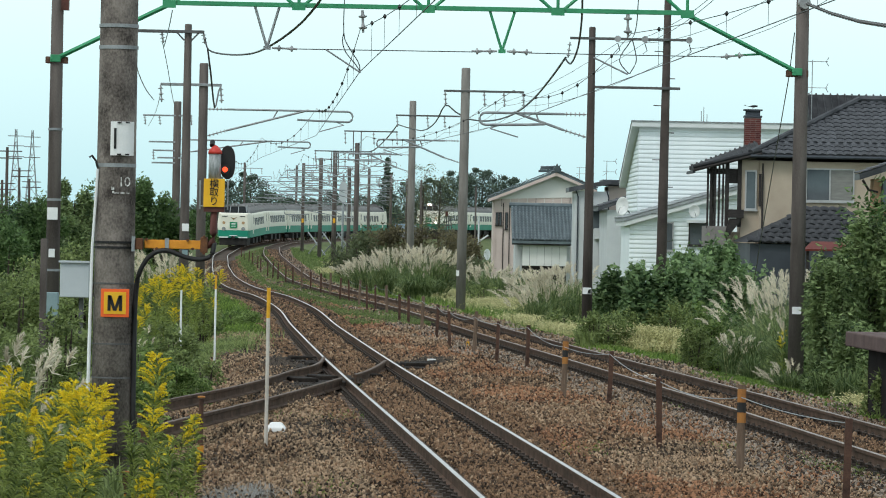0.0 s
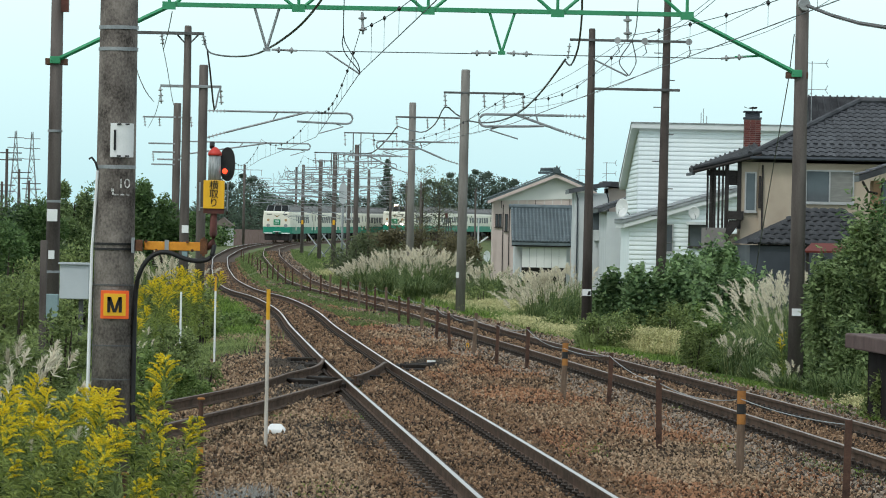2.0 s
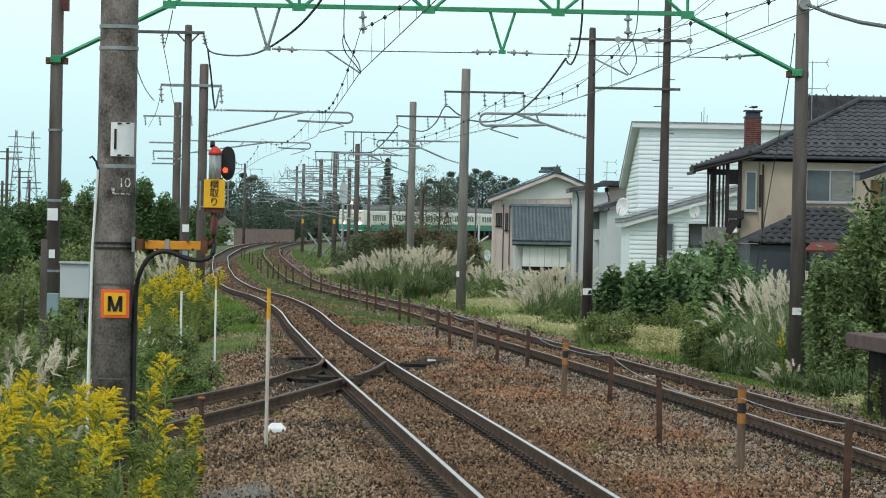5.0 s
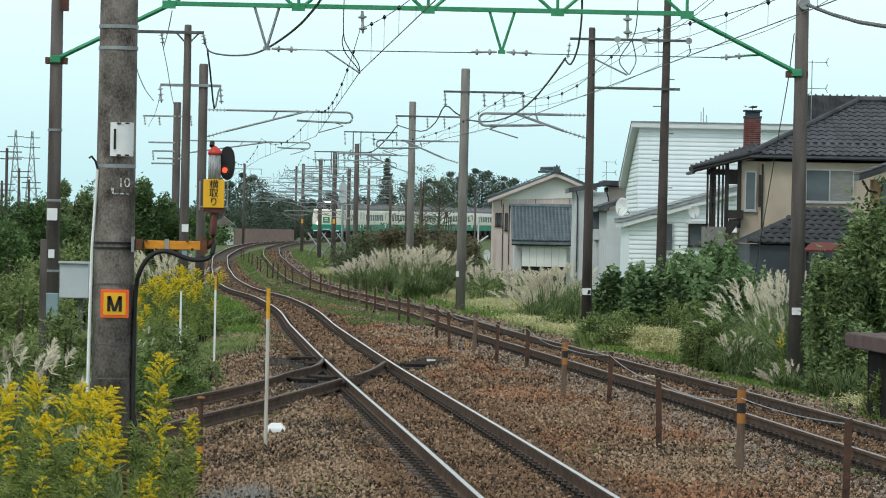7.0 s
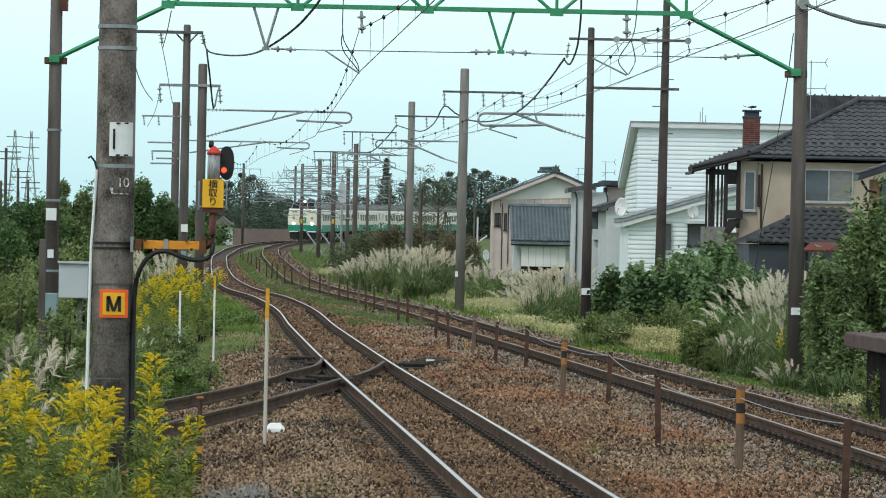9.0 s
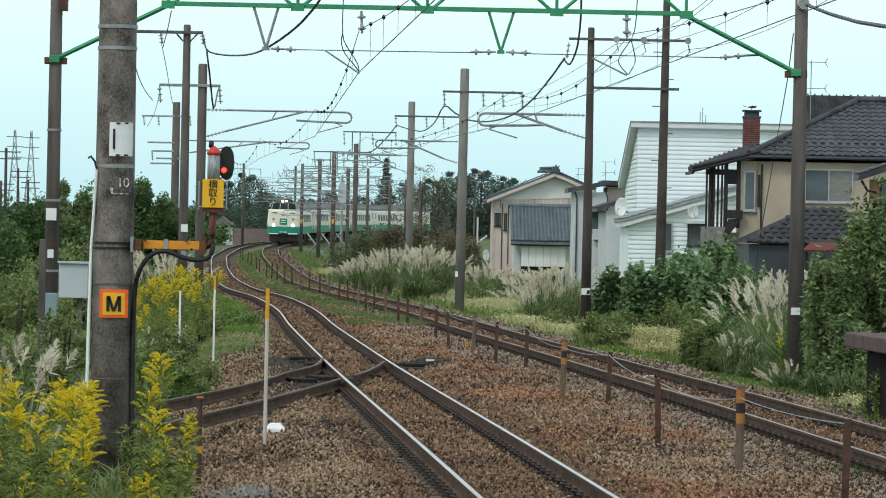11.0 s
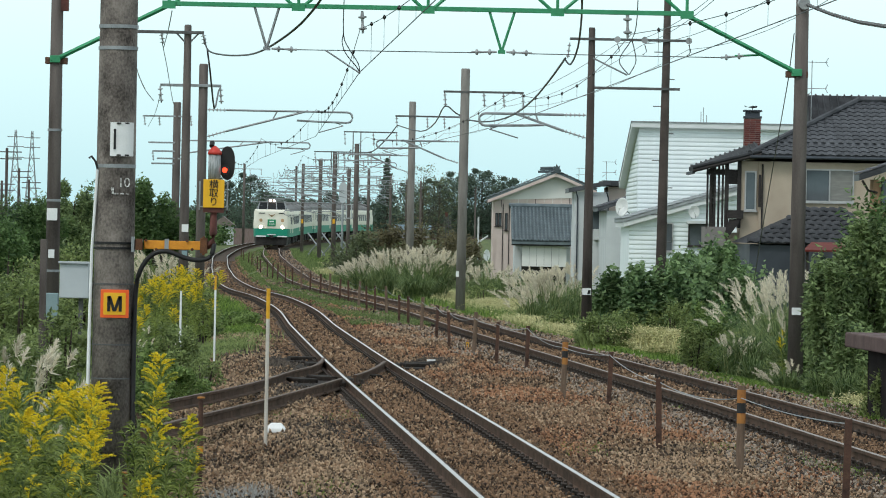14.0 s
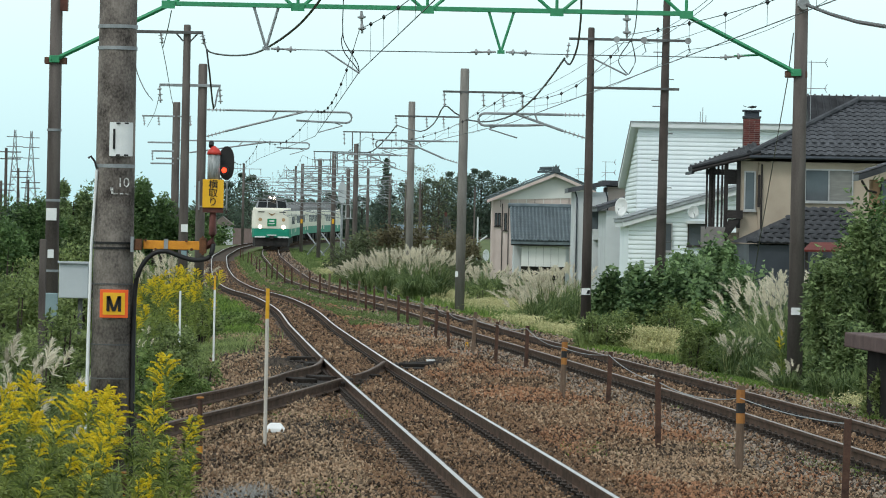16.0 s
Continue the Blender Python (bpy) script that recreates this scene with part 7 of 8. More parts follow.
def build_small_houses():
    # brown house at the far right and dark roof behind
    Y = 143.1
    x0 = 13.09
    b = gz(x0, Y) - 0.5
    h = thing("brown_house", (x0, Y, b), "brown house corner with a tiled eave", "house", "houses beside the line")
    zt = 3.91 - b
    Geo().box((3, 0.6, zt / 2), (6, 1.2, zt)).ob("wall", surf("tan_wall", (0.3, 0.17, 0.1), (0.42, 0.26, 0.16), 1, 0.85, 0.05), h)
    e = 12.6 - x0
    g = Geo().poly([(e, -0.6, zt - 0.05), (6, -0.6, zt + 2.2), (6, -0.6, zt + 2.4), (e, -0.6, zt + 0.14)], (0, 1.8, 0))
    r = g.ob("roof", TILE, h)
    tiled_slope(r, (6, -0.6, zt + 2.39), (0, 1.8, 0), (e - 6, 0, -2.26), 18, 5, TILE)
    Geo().ring_tube([(e + 0.1, -0.6, zt - 0.05), (e + 0.3, -0.4, zt - 0.35), (0.1, -0.1, zt - 0.4)], 0.04, 6).ob("gutter_pipe", SHADOW_WOOD, h)
    house_window(h, (0.5, 0, 3.45 - b), 0.5, 0.9, 1, (GLASS, GLASS), SHADOW_WOOD)
    Y = 193.19
    x0 = 15.05
    b = gz(x0, Y) - 0.5
    h = thing("rear_house", (x0, Y, b), "house behind with a dark ribbed roof", "house", "houses beside the line")
    zt = 6.3 - b
    Geo().box((4, 3, zt / 2), (8, 6, zt)).ob("wall", GREY_WALL, h)
    zr = 8.02 - b
    g = Geo().poly([(0, -0.5, zt), (0, 3, zr), (0, 6.5, zt)], (9, 0, 0))
    r = g.ob("roof", DARK_TILE, h)
    for k in range(30):
        Geo().cyl((0.1 + k * 0.3, -0.5, zt + 0.03), (0.1 + k * 0.3, 3, zr + 0.03), 0.04, n=5).ob("roof_rib", DARK_TILE, r)
    # aerials
    for px, py, Yy, s in ((13.26, (6.48, 8.51), 170.29, 0.8), (8.44, (4.63, 5.8), 244.71, 0.7), (8.45, (5.27, 6.08), 294.79, 0.6)):
        t = thing("tv_aerial", (px, Yy, py[0]), "thin television aerial on a roof mast", "aerial", "roof aerials")
        hh = py[1] - py[0]
        Geo().cyl((0, 0, -0.3), (0, 0, hh), 0.018, n=6).ob("mast", GALV, t)
        for z in (hh * 0.97, hh * 0.5):
            e = Geo().cyl((-0.3 * s, 0, z), (0.7 * s, 0, z), 0.012, n=5)
            for k in range(5):
                e.cyl((-0.2 * s + 0.2 * s * k, -0.15, z), (-0.2 * s + 0.2 * s * k, 0.15, z), 0.008, n=4)
            e.cyl((0.62 * s, 0, z), (0.74 * s, 0, z + 0.2 * s), 0.012, n=4).cyl((0.62 * s, 0, z), (0.74 * s, 0, z - 0.2 * s), 0.012, n=4)
            e.ob("boom", GALV, t)
        Geo().cyl((-0.3 * s, 0, hh * 0.3), (0, 0, hh * 0.45), 0.01, n=4).ob("stay", GALV, t)
    # small grey shed and fence far down the line
    Y = 493.71
    x0 = -23.12
    b = gz(x0, Y)
    h = thing("line_hut", (x0, Y, b - 0.3), "small grey hut with a pitched roof beside the line", "hut")
    zt = 1.86 - b + 0.3
    Geo().box((0, 0, zt / 2), (2.0, 2.6, zt)).ob("wall", GREY_WALL, h)
    Geo().poly([(-1.3, -1.6, zt), (1.3, -1.6, zt), (0, -1.6, zt + 1.0)], (0, 3.2, 0)).ob("roof", surf("brown_grey_roof", (0.12, 0.1, 0.09), (0.2, 0.17, 0.15), 2, 0.8, 0.1), h)
    house_window(h, (0.1, -1.3, zt * 0.55), 0.5, 0.7, 1, (GLASS, GLASS))
    Y = 503.72
    xa, xb = -22.85, -16.06
    f = thing("board_fence", (xa, Y, gz(xa, Y) - 0.2), "long low brown board fence beyond the line", "fence")
    za = 1.61 - gz(xa, Y) + 0.2
    Geo().box(((xb - xa) / 2, 0, za / 2), (xb - xa, 0.1, za)).ob("board_panel", surf("pinkish_brown_boards", (0.15, 0.11, 0.1), (0.24, 0.18, 0.17), 2, 0.9, 0.1, stretch=(6, 1, 1)), f)


build_beige_house()
build_white_house()
build_chimney()
build_grey_house()
build_pink_house()
build_small_houses()
dish(7.98, 3.25, 208.93, 0.4, -0.85, 0.6)
dish(10.85, 3.07, 203.78, 0.27, 0.4, -0.2)
dish(2.43, 0.65, 264.74, 0.3, 0.9)


# ---- pylons ----
def pylon(x, y, z0, z1, w):
    t = thing("pylon", (x, y, z0), "distant grey lattice power pylon", "pylon", "power pylons")
    h = z1 - z0
    g = Geo()
    n = 9
    for k in range(n):
        a, b2 = k / n, (k + 1) / n
        wa, wb = w * (1 - a) ** 1.3 * 0.5 + 0.25, w * (1 - b2) ** 1.3 * 0.5 + 0.25
        for s in (-1, 1):
            for d in (-1, 1):
                g.cyl((s * wa, d * wa, a * h), (s * wb, d * wb, b2 * h), 0.12, n=4)
            g.cyl((s * wa, -wa, a * h), (-s * wb, -wb, b2 * h), 0.08, n=4)
    g.ob("lattice", GALV, t)
    for f_ in (0.72, 0.83, 0.93):
        Geo().cyl((-w * 0.55, 0, f_ * h), (w * 0.55, 0, f_ * h), 0.14, n=4).ob("crossarm", GALV, t)


for px, zt, w in ((-144.08, 31.93, 5.0), (-138.58, 31.66, 5.0)):
    pylon(px, 1574.14, -1.0, zt, w)
for px, zt, yy in ((-44.08, 9.28, 472.24), (-51.91, 8.33, 572.41), (-51.28, 6.55, 543.79), (-53.2, 7.22, 601.03)):
    t, b = make_pole(px, yy, zt, 0.18, 0.14, DARK_CONCRETE, "distant utility pole with crossarms", "utility_pole", 8)
    for dz in (0.4, 1.1):
        Geo().box((0.3, 0, zt - b - dz), (2.4, 0.1, 0.12)).ob("crossarm", STEEL_DARK, t)


# ---- plants ----
def stems_geo(n, r, h, thick=0.03, spread=0.5):
    g = Geo()
    for k in range(n):
        a = random.uniform(0, 6.28)
        x, y = r * 0.25 * math.cos(a), r * 0.25 * math.sin(a)
        ex, ey = r * spread * math.cos(a), r * spread * math.sin(a)
        g.ring_tube([(x, y, -0.1), ((x + ex) / 2, (y + ey) / 2, h * 0.45), (ex, ey, h * 0.8)], [thick, thick * 0.7, thick * 0.25], 5)
    return g


def bush(x, y, rx, ry, h, n, size, mat, label, name="bush", category="bush", clumps=30, group="", z=None, aspect=0.5, ragged=0.25):
    """A shrub: woody stems under several uneven clumps of leaves, with gaps between."""
    z = gz(x, y) if z is None else z
    t = thing(name, (x, y, z - 0.05), label, category, group)
    stems_geo(5, min(rx, ry), h, 0.02 + 0.012 * h).ob("stem", BARK, t)
    per = n // clumps
    pts, outs = [], []
    for k in range(clumps):
        a, u = rng.uniform(0, 2 * np.pi), rng.uniform(0.1, 1.0) ** 0.5
        zc = rng.uniform(0.02, 0.92)
        fall = np.sqrt(max(0.05, 1 - (max(zc - 0.35, 0) / 0.7) ** 2))
        c = np.array([rx * u * fall * np.cos(a) * 1.05, ry * u * fall * np.sin(a) * 1.05, h * zc])
        cr = np.array([rx, ry, h * (0.7 if ragged > 0.15 else 0.45)]) * (rng.uniform(0.22, 0.42) if mat is not OLIVE else rng.uniform(0.16, 0.3))
        d = unit(rng.normal(size=(per, 3)))
        rr = (rng.uniform(0, 1, per) ** 0.4 * (1 + ragged * rng.normal(size=per)))[:, None]
        pts.append(c + d * rr * cr)
        outs.append(d * 0.6)
    p, o = np.concatenate(pts), np.concatenate(outs)
    p[:, 2] = np.abs(p[:, 2]) + 0.03
    if mat.name == "broad_vine_leaves":
        aspect = 0.8
        o[:, 2] -= 0.25
    if mat is OLIVE:
        aspect = 0.42
        o[:, 2] -= 0.55
    v, tr = leaves(p, size, aspect, 0.1, 0.5, o)
    soup("foliage", v, tr, mat, t)
    return t


def tree(x, y, h, crown_r, trunk_r, n, size, mat, label, base_frac=0.3, z=None, clumps=18, spire=False, flat=0.0, group=""):
    """Tapered trunk, limbs, and a crown of many small leaf clumps."""
    z = gz(x, y) if z is None else z
    t = thing("tree", (x, y, z - 0.1), label, "tree", group)
    g = Geo()
    g.ring_tube([(0, 0, 0), (0.05 * h * 0.2, 0, h * 0.4), (0.02 * h, 0.02 * h, h * 0.9)], [trunk_r, trunk_r * 0.7, trunk_r * 0.15], 8)
    cents = []
    for k in range(clumps):
        u = (k + 0.5) / clumps
        zc = h * (base_frac + (1 - base_frac) * u)
        if spire:
            rad = crown_r * (1 - u) ** 0.9
        else:
            rad = crown_r * np.sqrt(max(0.08, 1 - (2 * u - 0.9) ** 2))
        a = k * 2.4 + rng.uniform(-0.5, 0.5)
        q = rad * rng.uniform(0.45, 0.95)
        c = np.array([q * np.cos(a), q * np.sin(a), zc])
        cents.append((c, max(rad, crown_r * 0.25) * rng.uniform(0.35, 0.6)))
        g.ring_tube([(0, 0, zc * 0.8), tuple(c * np.array([0.55, 0.55, 0.95])), tuple(c)], [trunk_r * 0.35 * (1.1 - u), trunk_r * 0.2 * (1.1 - u), 0.02], 5)
    g.ob("trunk", BARK, t)
    per = n // clumps
    pts = []
    for c, r in cents:
        d = unit(rng.normal(size=(per, 3)))
        sq = np.array([1, 1, 0.45 if flat else 0.7])
        pts.append(c + d * (rng.uniform(0, 1, per) ** 0.45 * (1 + 0.2 * rng.normal(size=per)))[:, None] * r * sq)
    v, tr = leaves(np.concatenate(pts), size, 0.55, 0.2, 0.5)
    soup("crown", v, tr, mat, t)
    return t


def plumes(tops, heads, length, n=72, spread=0.2):
    """Feathery grass heads: many thin slivers along a drooping axis."""
    m = len(tops)
    u = rng.uniform(0, 1, (m, n))
    axis = unit(heads)[:, None] * (length * u)[..., None]
    droop = np.zeros((m, n, 3))
    droop[..., 2] = -0.35 * length * u ** 2
    base = (tops[:, None] + axis + droop).reshape(-1, 3)
    d = np.repeat(unit(heads), n, 0) * 0.8 + rng.normal(0, 0.3, (m * n, 3)) + np.array([0, 0, -0.2])
    d = unit(d)
    s = (length * spread * 1.6 * (1.15 - u.reshape(-1)))[:, None] + 0.02
    side = unit(np.cross(d, rng.normal(size=d.shape))) * 0.06 * s + unit(np.cross(d, [[0, 1, 0.01]])) * 0.003
    v = np.stack([base - side, base + side, base + d * s], 1).reshape(-1, 3)
    t = np.arange(m * n * 3).reshape(-1, 3)
    return v, t


SILVER_LEAF = leafy("silver_grass_leaves", (0.045, 0.085, 0.03), (0.23, 0.3, 0.12), patch=1.5)


def pampas(x, y, r, h, n_blade, n_plume, label, wind=0.0, plume_len=0.35, mat=None, blade_w=0.02, ry=None, slim=False):
    """A clump of tall silver grass with arching blades and pale plumes."""
    t = thing("silver_grass", (x, y, gz(x, y) - 0.03), label, "grass", "silver grass clumps")
    a, q = rng.uniform(0, 6.28, n_blade), r * np.sqrt(rng.uniform(0, 1, n_blade)) * 0.62
    k = (ry or r) / r
    roots = np.stack([q * np.cos(a), k * q * np.sin(a), np.zeros(n_blade)], 1)
    out = np.stack([np.cos(a), np.sin(a)], 1) * (q / r)[:, None]
    v, tr = arching(roots, h * 0.92, blade_w * 0.85, out * 1.2, 1.15)
    soup("leaves", v, tr, mat or SILVER_LEAF, t)
    a, q = rng.uniform(0, 6.28, n_plume), r * np.sqrt(rng.uniform(0, 1, n_plume)) * 0.62
    roots = np.stack([q * np.cos(a), k * q * np.sin(a), np.zeros(n_plume)], 1)
    hh = h * rng.uniform(0.0, 1, n_plume) ** 0.6 * (0.4 if slim else 0.5) + h * (0.62 if slim else 0.52)
    lean = np.stack([np.cos(a) * 0.55 * q / r + wind + rng.normal(0, 0.12, n_plume), np.sin(a) * 0.4 * q / r, np.zeros(n_plume)], 1)
    tops = roots + lean * hh[:, None] * 0.8
    tops[:, 2] = hh * (1 - plume_len * 0.5 / h) * (1 - 0.6 * (lean ** 2).sum(1))
    b = np.full((n_plume, 3), 0.004)
    b[:, 1:] = 0
    v1 = np.stack([roots - b, roots + b, tops], 1).reshape(-1, 3)
    heads = lean * 1.3 + np.array([0, 0, 1.0]) + rng.normal(0, 0.12, (n_plume, 3))
    soup("stalks", v1, np.arange(n_plume * 3).reshape(-1, 3), DRY_GRASS, t)
    v2, t2 = plumes(tops, heads, plume_len, spread=0.14 if slim else 0.2)
    soup("plumes", v2, t2, PLUME, t)
    return t


def grass_field(name, label, mat, n, h, w, where, bend=0.7):
    """Countless blades over a stretch: where(n) gives x and y."""
    x, y = where(n)
    roots = np.stack([x, y, ground_z(x, y) - 0.02], 1)
    v, t = blades(roots, h, w, bend)
    o = soup(name, v, t, mat)
    return tagged(o, label, "grass", kind="stuff")


def seeding_field(label, n, h, where):
    """Thin stalks with many small pale seeds over their upper part."""
    x, y = where(n)
    roots = np.stack([x, y, ground_z(x, y) - 0.02], 1)
    v, t = blades(roots, h, 0.012, 0.9)
    tip, mid = v.reshape(-1, 5, 3)[:, 4], v.reshape(-1, 5, 3)[:, 2]
    u = rng.uniform(-0.4, 1.05, (n, 5, 1))
    seeds = (mid[:, None] * (1 - u) + tip[:, None] * u).reshape(-1, 3) + rng.normal(0, 0.018, (n * 5, 3))
    v2, t2 = leaves(seeds, 0.055, 0.4, 0.2, 0.5)
    vv, tt, mm = join((v, t, 0), (v2, t2, 1))
    mm[:len(t)] = np.repeat(rng.uniform(0, 1, n) < 0.6, 3)
    o = soup("seeding_grass", vv, tt, [WEED, DRY_GRASS], None, mm)
    return tagged(o, label, "grass", kind="stuff")


def patchy(x, y, s=0.5, cut=0.0):
    return np.sin(x * s * 2.1 + 1.3 * np.sin(y * s * 0.31)) + np.sin(y * s * 0.43 + 2 * np.sin(x * s)) > cut


def strip(path, lo, hi, y0, y1, cut=None, near=1.6):
    def where(n):
        y = y0 + (y1 - y0) * rng.uniform(0, 1, n) ** near
        x = path(y) + rng.uniform(lo, hi, n)
        if cut is not None:
            k = patchy(x, y, 0.6, cut)
            x, y = x[k], y[k]
        return x, y
    return where


DEAD = leafy("withered_grey_weed", (0.18, 0.18, 0.17), (0.42, 0.42, 0.4))

# verge beside the second track, and the left bank
grass_field("verge_grass", "short green grass along the ballast edge", GRASS, 46000, 0.16, 0.026, strip(far_x, 1.4, 4.6, 54, 186, -1.1))
grass_field("verge_grass", "pale seeding grass on the bank beside the track", DRY_GRASS, 16000, 0.5, 0.016, strip(far_x, 3.6, 6.5, 83, 179, 0.2))
grass_field("bank_weeds", "tall dark weeds covering the bank", WEED, 36000, 0.45, 0.04, strip(far_x, 3.0, 11.0, 72, 272, -0.2))
grass_field("bank_grass", "rank green grass on the bank", GRASS, 24000, 0.4, 0.03, strip(far_x, 2.8, 9.0, 143, 343, -0.4))
grass_field("left_grass", "green grass on the bank beside the main track", GRASS, 40000, 0.22, 0.028, strip(near_x, -4.8, -1.25, 112, 343, -1.6))
grass_field("left_weeds", "tall dark weeds on the left bank", WEED, 42000, 0.6, 0.045, strip(near_x, -12.0, -3.6, 63, 215, None))
grass_field("left_weeds", "weeds around the sign pole", WEED, 16000, 0.45, 0.03, strip(near_x, -7.5, -3.5, 37, 72, None, 1.0))
grass_field("middle_grass", "thin green grass between the tracks", THIN_GRASS, 72000, 0.18, 0.03, strip(near_x, 1.2, 3.4, 125, 375, -1.5))
TUFTS = ((-1.32, 59.69), (-0.95, 42.48), (1.66, 51.39), (1.97, 52.27), (3.87, 48.36), (-4.93, 150.64), (-1.64, 128.17), (-1.44, 130.89), (-1.23, 125.4), (3.16, 52.09), (4.12, 47.25), (-2.21, 59.59), (-1.38, 72.19), (3.59, 66.75))


def tuft_places(n):
    k = n // len(TUFTS)
    return np.concatenate([rng.normal(c[0], 0.16, k) for c in TUFTS]), np.concatenate([rng.normal(c[1], 0.85, k) for c in TUFTS])


grass_field("ballast_tufts", "small green tufts growing in the ballast", GRASS, 6500, 0.1, 0.013, tuft_places)

grass_field("bank_weeds", "dark leafy weeds at the foot of two poles", WEED, 5000, 0.6, 0.035, lambda n: (rng.uniform(3.11, 4.18, n), rng.uniform(102.5, 106, n)), 0.9)
grass_field("bank_grass", "green grass among the pale seeding grass", GRASS, 2600, 0.28, 0.022, lambda n: (rng.normal(4.6, 0.6, n), rng.normal(101.5, 1.0, n)), 0.9)
grass_field("bend_grass", "green grass inside the bend of the line", THIN_GRASS, 26000, 0.35, 0.04, strip(far_x, 1.5, 9.0, 215, 375, None, 1.0))
grass_field("bend_weeds", "rank weeds inside the bend of the line", WEED, 12000, 0.6, 0.05, strip(far_x, 3.5, 10.0, 215, 360, None, 1.0))
grass_field("dead_weeds", "grey withered weeds at the ballast edge", DEAD, 4500, 0.17, 0.01, lambda n: (rng.normal(-1.88, 0.16, n), rng.normal(41.48, 0.8, n)))

def edge_places(n):
    u = rng.uniform(0, 1, n)
    return 5.1 + 0.86 * u + rng.normal(0, 0.14, n), 83.0 - 15.5 * u + rng.normal(0, 0.7, n)


grass_field("verge_grass", "short bright green grass at the foot of the bushes", GRASS, 20000, 0.17, 0.02, edge_places)
grass_field("left_grass", "grey-green grass at the foot of the left bank", WEED, 5000, 0.25, 0.022, lambda n: (rng.normal(-4.75, 0.4, n), rng.normal(100, 5.0, n)))

# silver grass clumps; those that sway in the breeze are kept with their phase and strength
swaying = []
SILVER = "clump of tall silver grass with pale feathery plumes"
for x, y, r, top, nb, npl, wd, pl in (
        (-0.61, 183.17, 1.05, 1.46, 2000, 92, 0.2, 0.5),
        (-0.95, 177.5, 0.72, 0.72, 1700, 5, 0.05, 0.3),
        (-1.88, 188.9, 1.1, 1.3, 1300, 80, 0.02, 0.48),
        (-3.13, 203.21, 1.1, 0.91, 800, 80, -0.15, 0.42),
        (-4.09, 214.66, 0.8, 0.49, 300, 40, -0.2, 0.4),
        (2.18, 186.03, 1.2, 0.83, 900, 45, 0.05, 0.45),
        (1.55, 191.76, 0.8, 0.66, 500, 24, 0.1, 0.4),
        (3.1, 137.38, 0.75, 1.1, 500, 110, -0.25, 0.4),
        (3.84, 140.24, 0.6, 1.16, 400, 60, -0.1, 0.4),
        (2.64, 134.52, 0.4, 0.66, 200, 40, -0.3, 0.3),
        (6.55, 90.16, 0.55, 1.5, 1100, 56, -0.17, 0.34),
        (6.38, 87.29, 0.42, 1.42, 900, 40, -0.1, 0.34),
        (6.5, 94.45, 0.5, 1.15, 700, 26, -0.28, 0.34),
        (5.55, 84.5, 0.42, 0.8, 1000, 5, -0.2, 0.22),
        (5.5, 82.3, 0.27, 0.26, 420, 0, 0.0, 0.2),
        (5.2, 84.2, 0.2, 0.4, 160, 24, 0.1, 0.24),
        (6.1, 80.6, 0.36, 1.02, 500, 26, 0.12, 0.32),
        (7.0, 91.59, 0.5, 1.4, 600, 32, -0.12, 0.4),
        (5.66, 75.9, 0.24, 0.18, 380, 14, -0.3, 0.2),
        (5.47, 76.4, 0.17, 0.08, 240, 8, -0.3, 0.2),
        (5.95, 72.6, 0.26, 0.32, 420, 0, 0.0, 0.2),
        (6.25, 71.8, 0.26, 0.4, 420, 0, 0.0, 0.2),
        (6.55, 71.2, 0.26, 0.3, 420, 0, 0.0, 0.2),
        (-8.07, 135.95, 1, 1.38, 700, 80, -0.1, 0.42),
        (-8.1, 143.1, 0.6, 1.13, 400, 34, 0.1, 0.4),
        (-4.65, 51.52, 0.25, 0.93, 160, 14, 0.12, 0.35),
        (-4.67, 50.09, 0.25, 0.91, 120, 9, 0.05, 0.3),
        (-4.87, 85.86, 0.2, 0.36, 160, 10, -0.1, 0.25),
        (-3.53, 41.5, 0.12, 0.46, 60, 4, 0.1, 0.18),
        (-5.12, 80.14, 0.15, 0.43, 80, 6, 0.1, 0.2)):
    clump = pampas(x, y, r, top - gz(x, y), nb, npl, SILVER if npl else "tuft of dark arching grass blades", wd, pl, blade_w=0.012 + 0.000085 * y, slim=75 < y < 96)
    if 40 < y < 96 and npl > 4:
        swaying.append((clump, x * 1.7 + y * 0.1, 0.4, 0.0))

SCRUB = leafy("dull_scrub_leaves", (0.045, 0.064, 0.032), (0.17, 0.2, 0.1), patch=0.4)
VINE = leafy("broad_vine_leaves", (0.045, 0.09, 0.038), (0.23, 0.34, 0.145), patch=0.9)
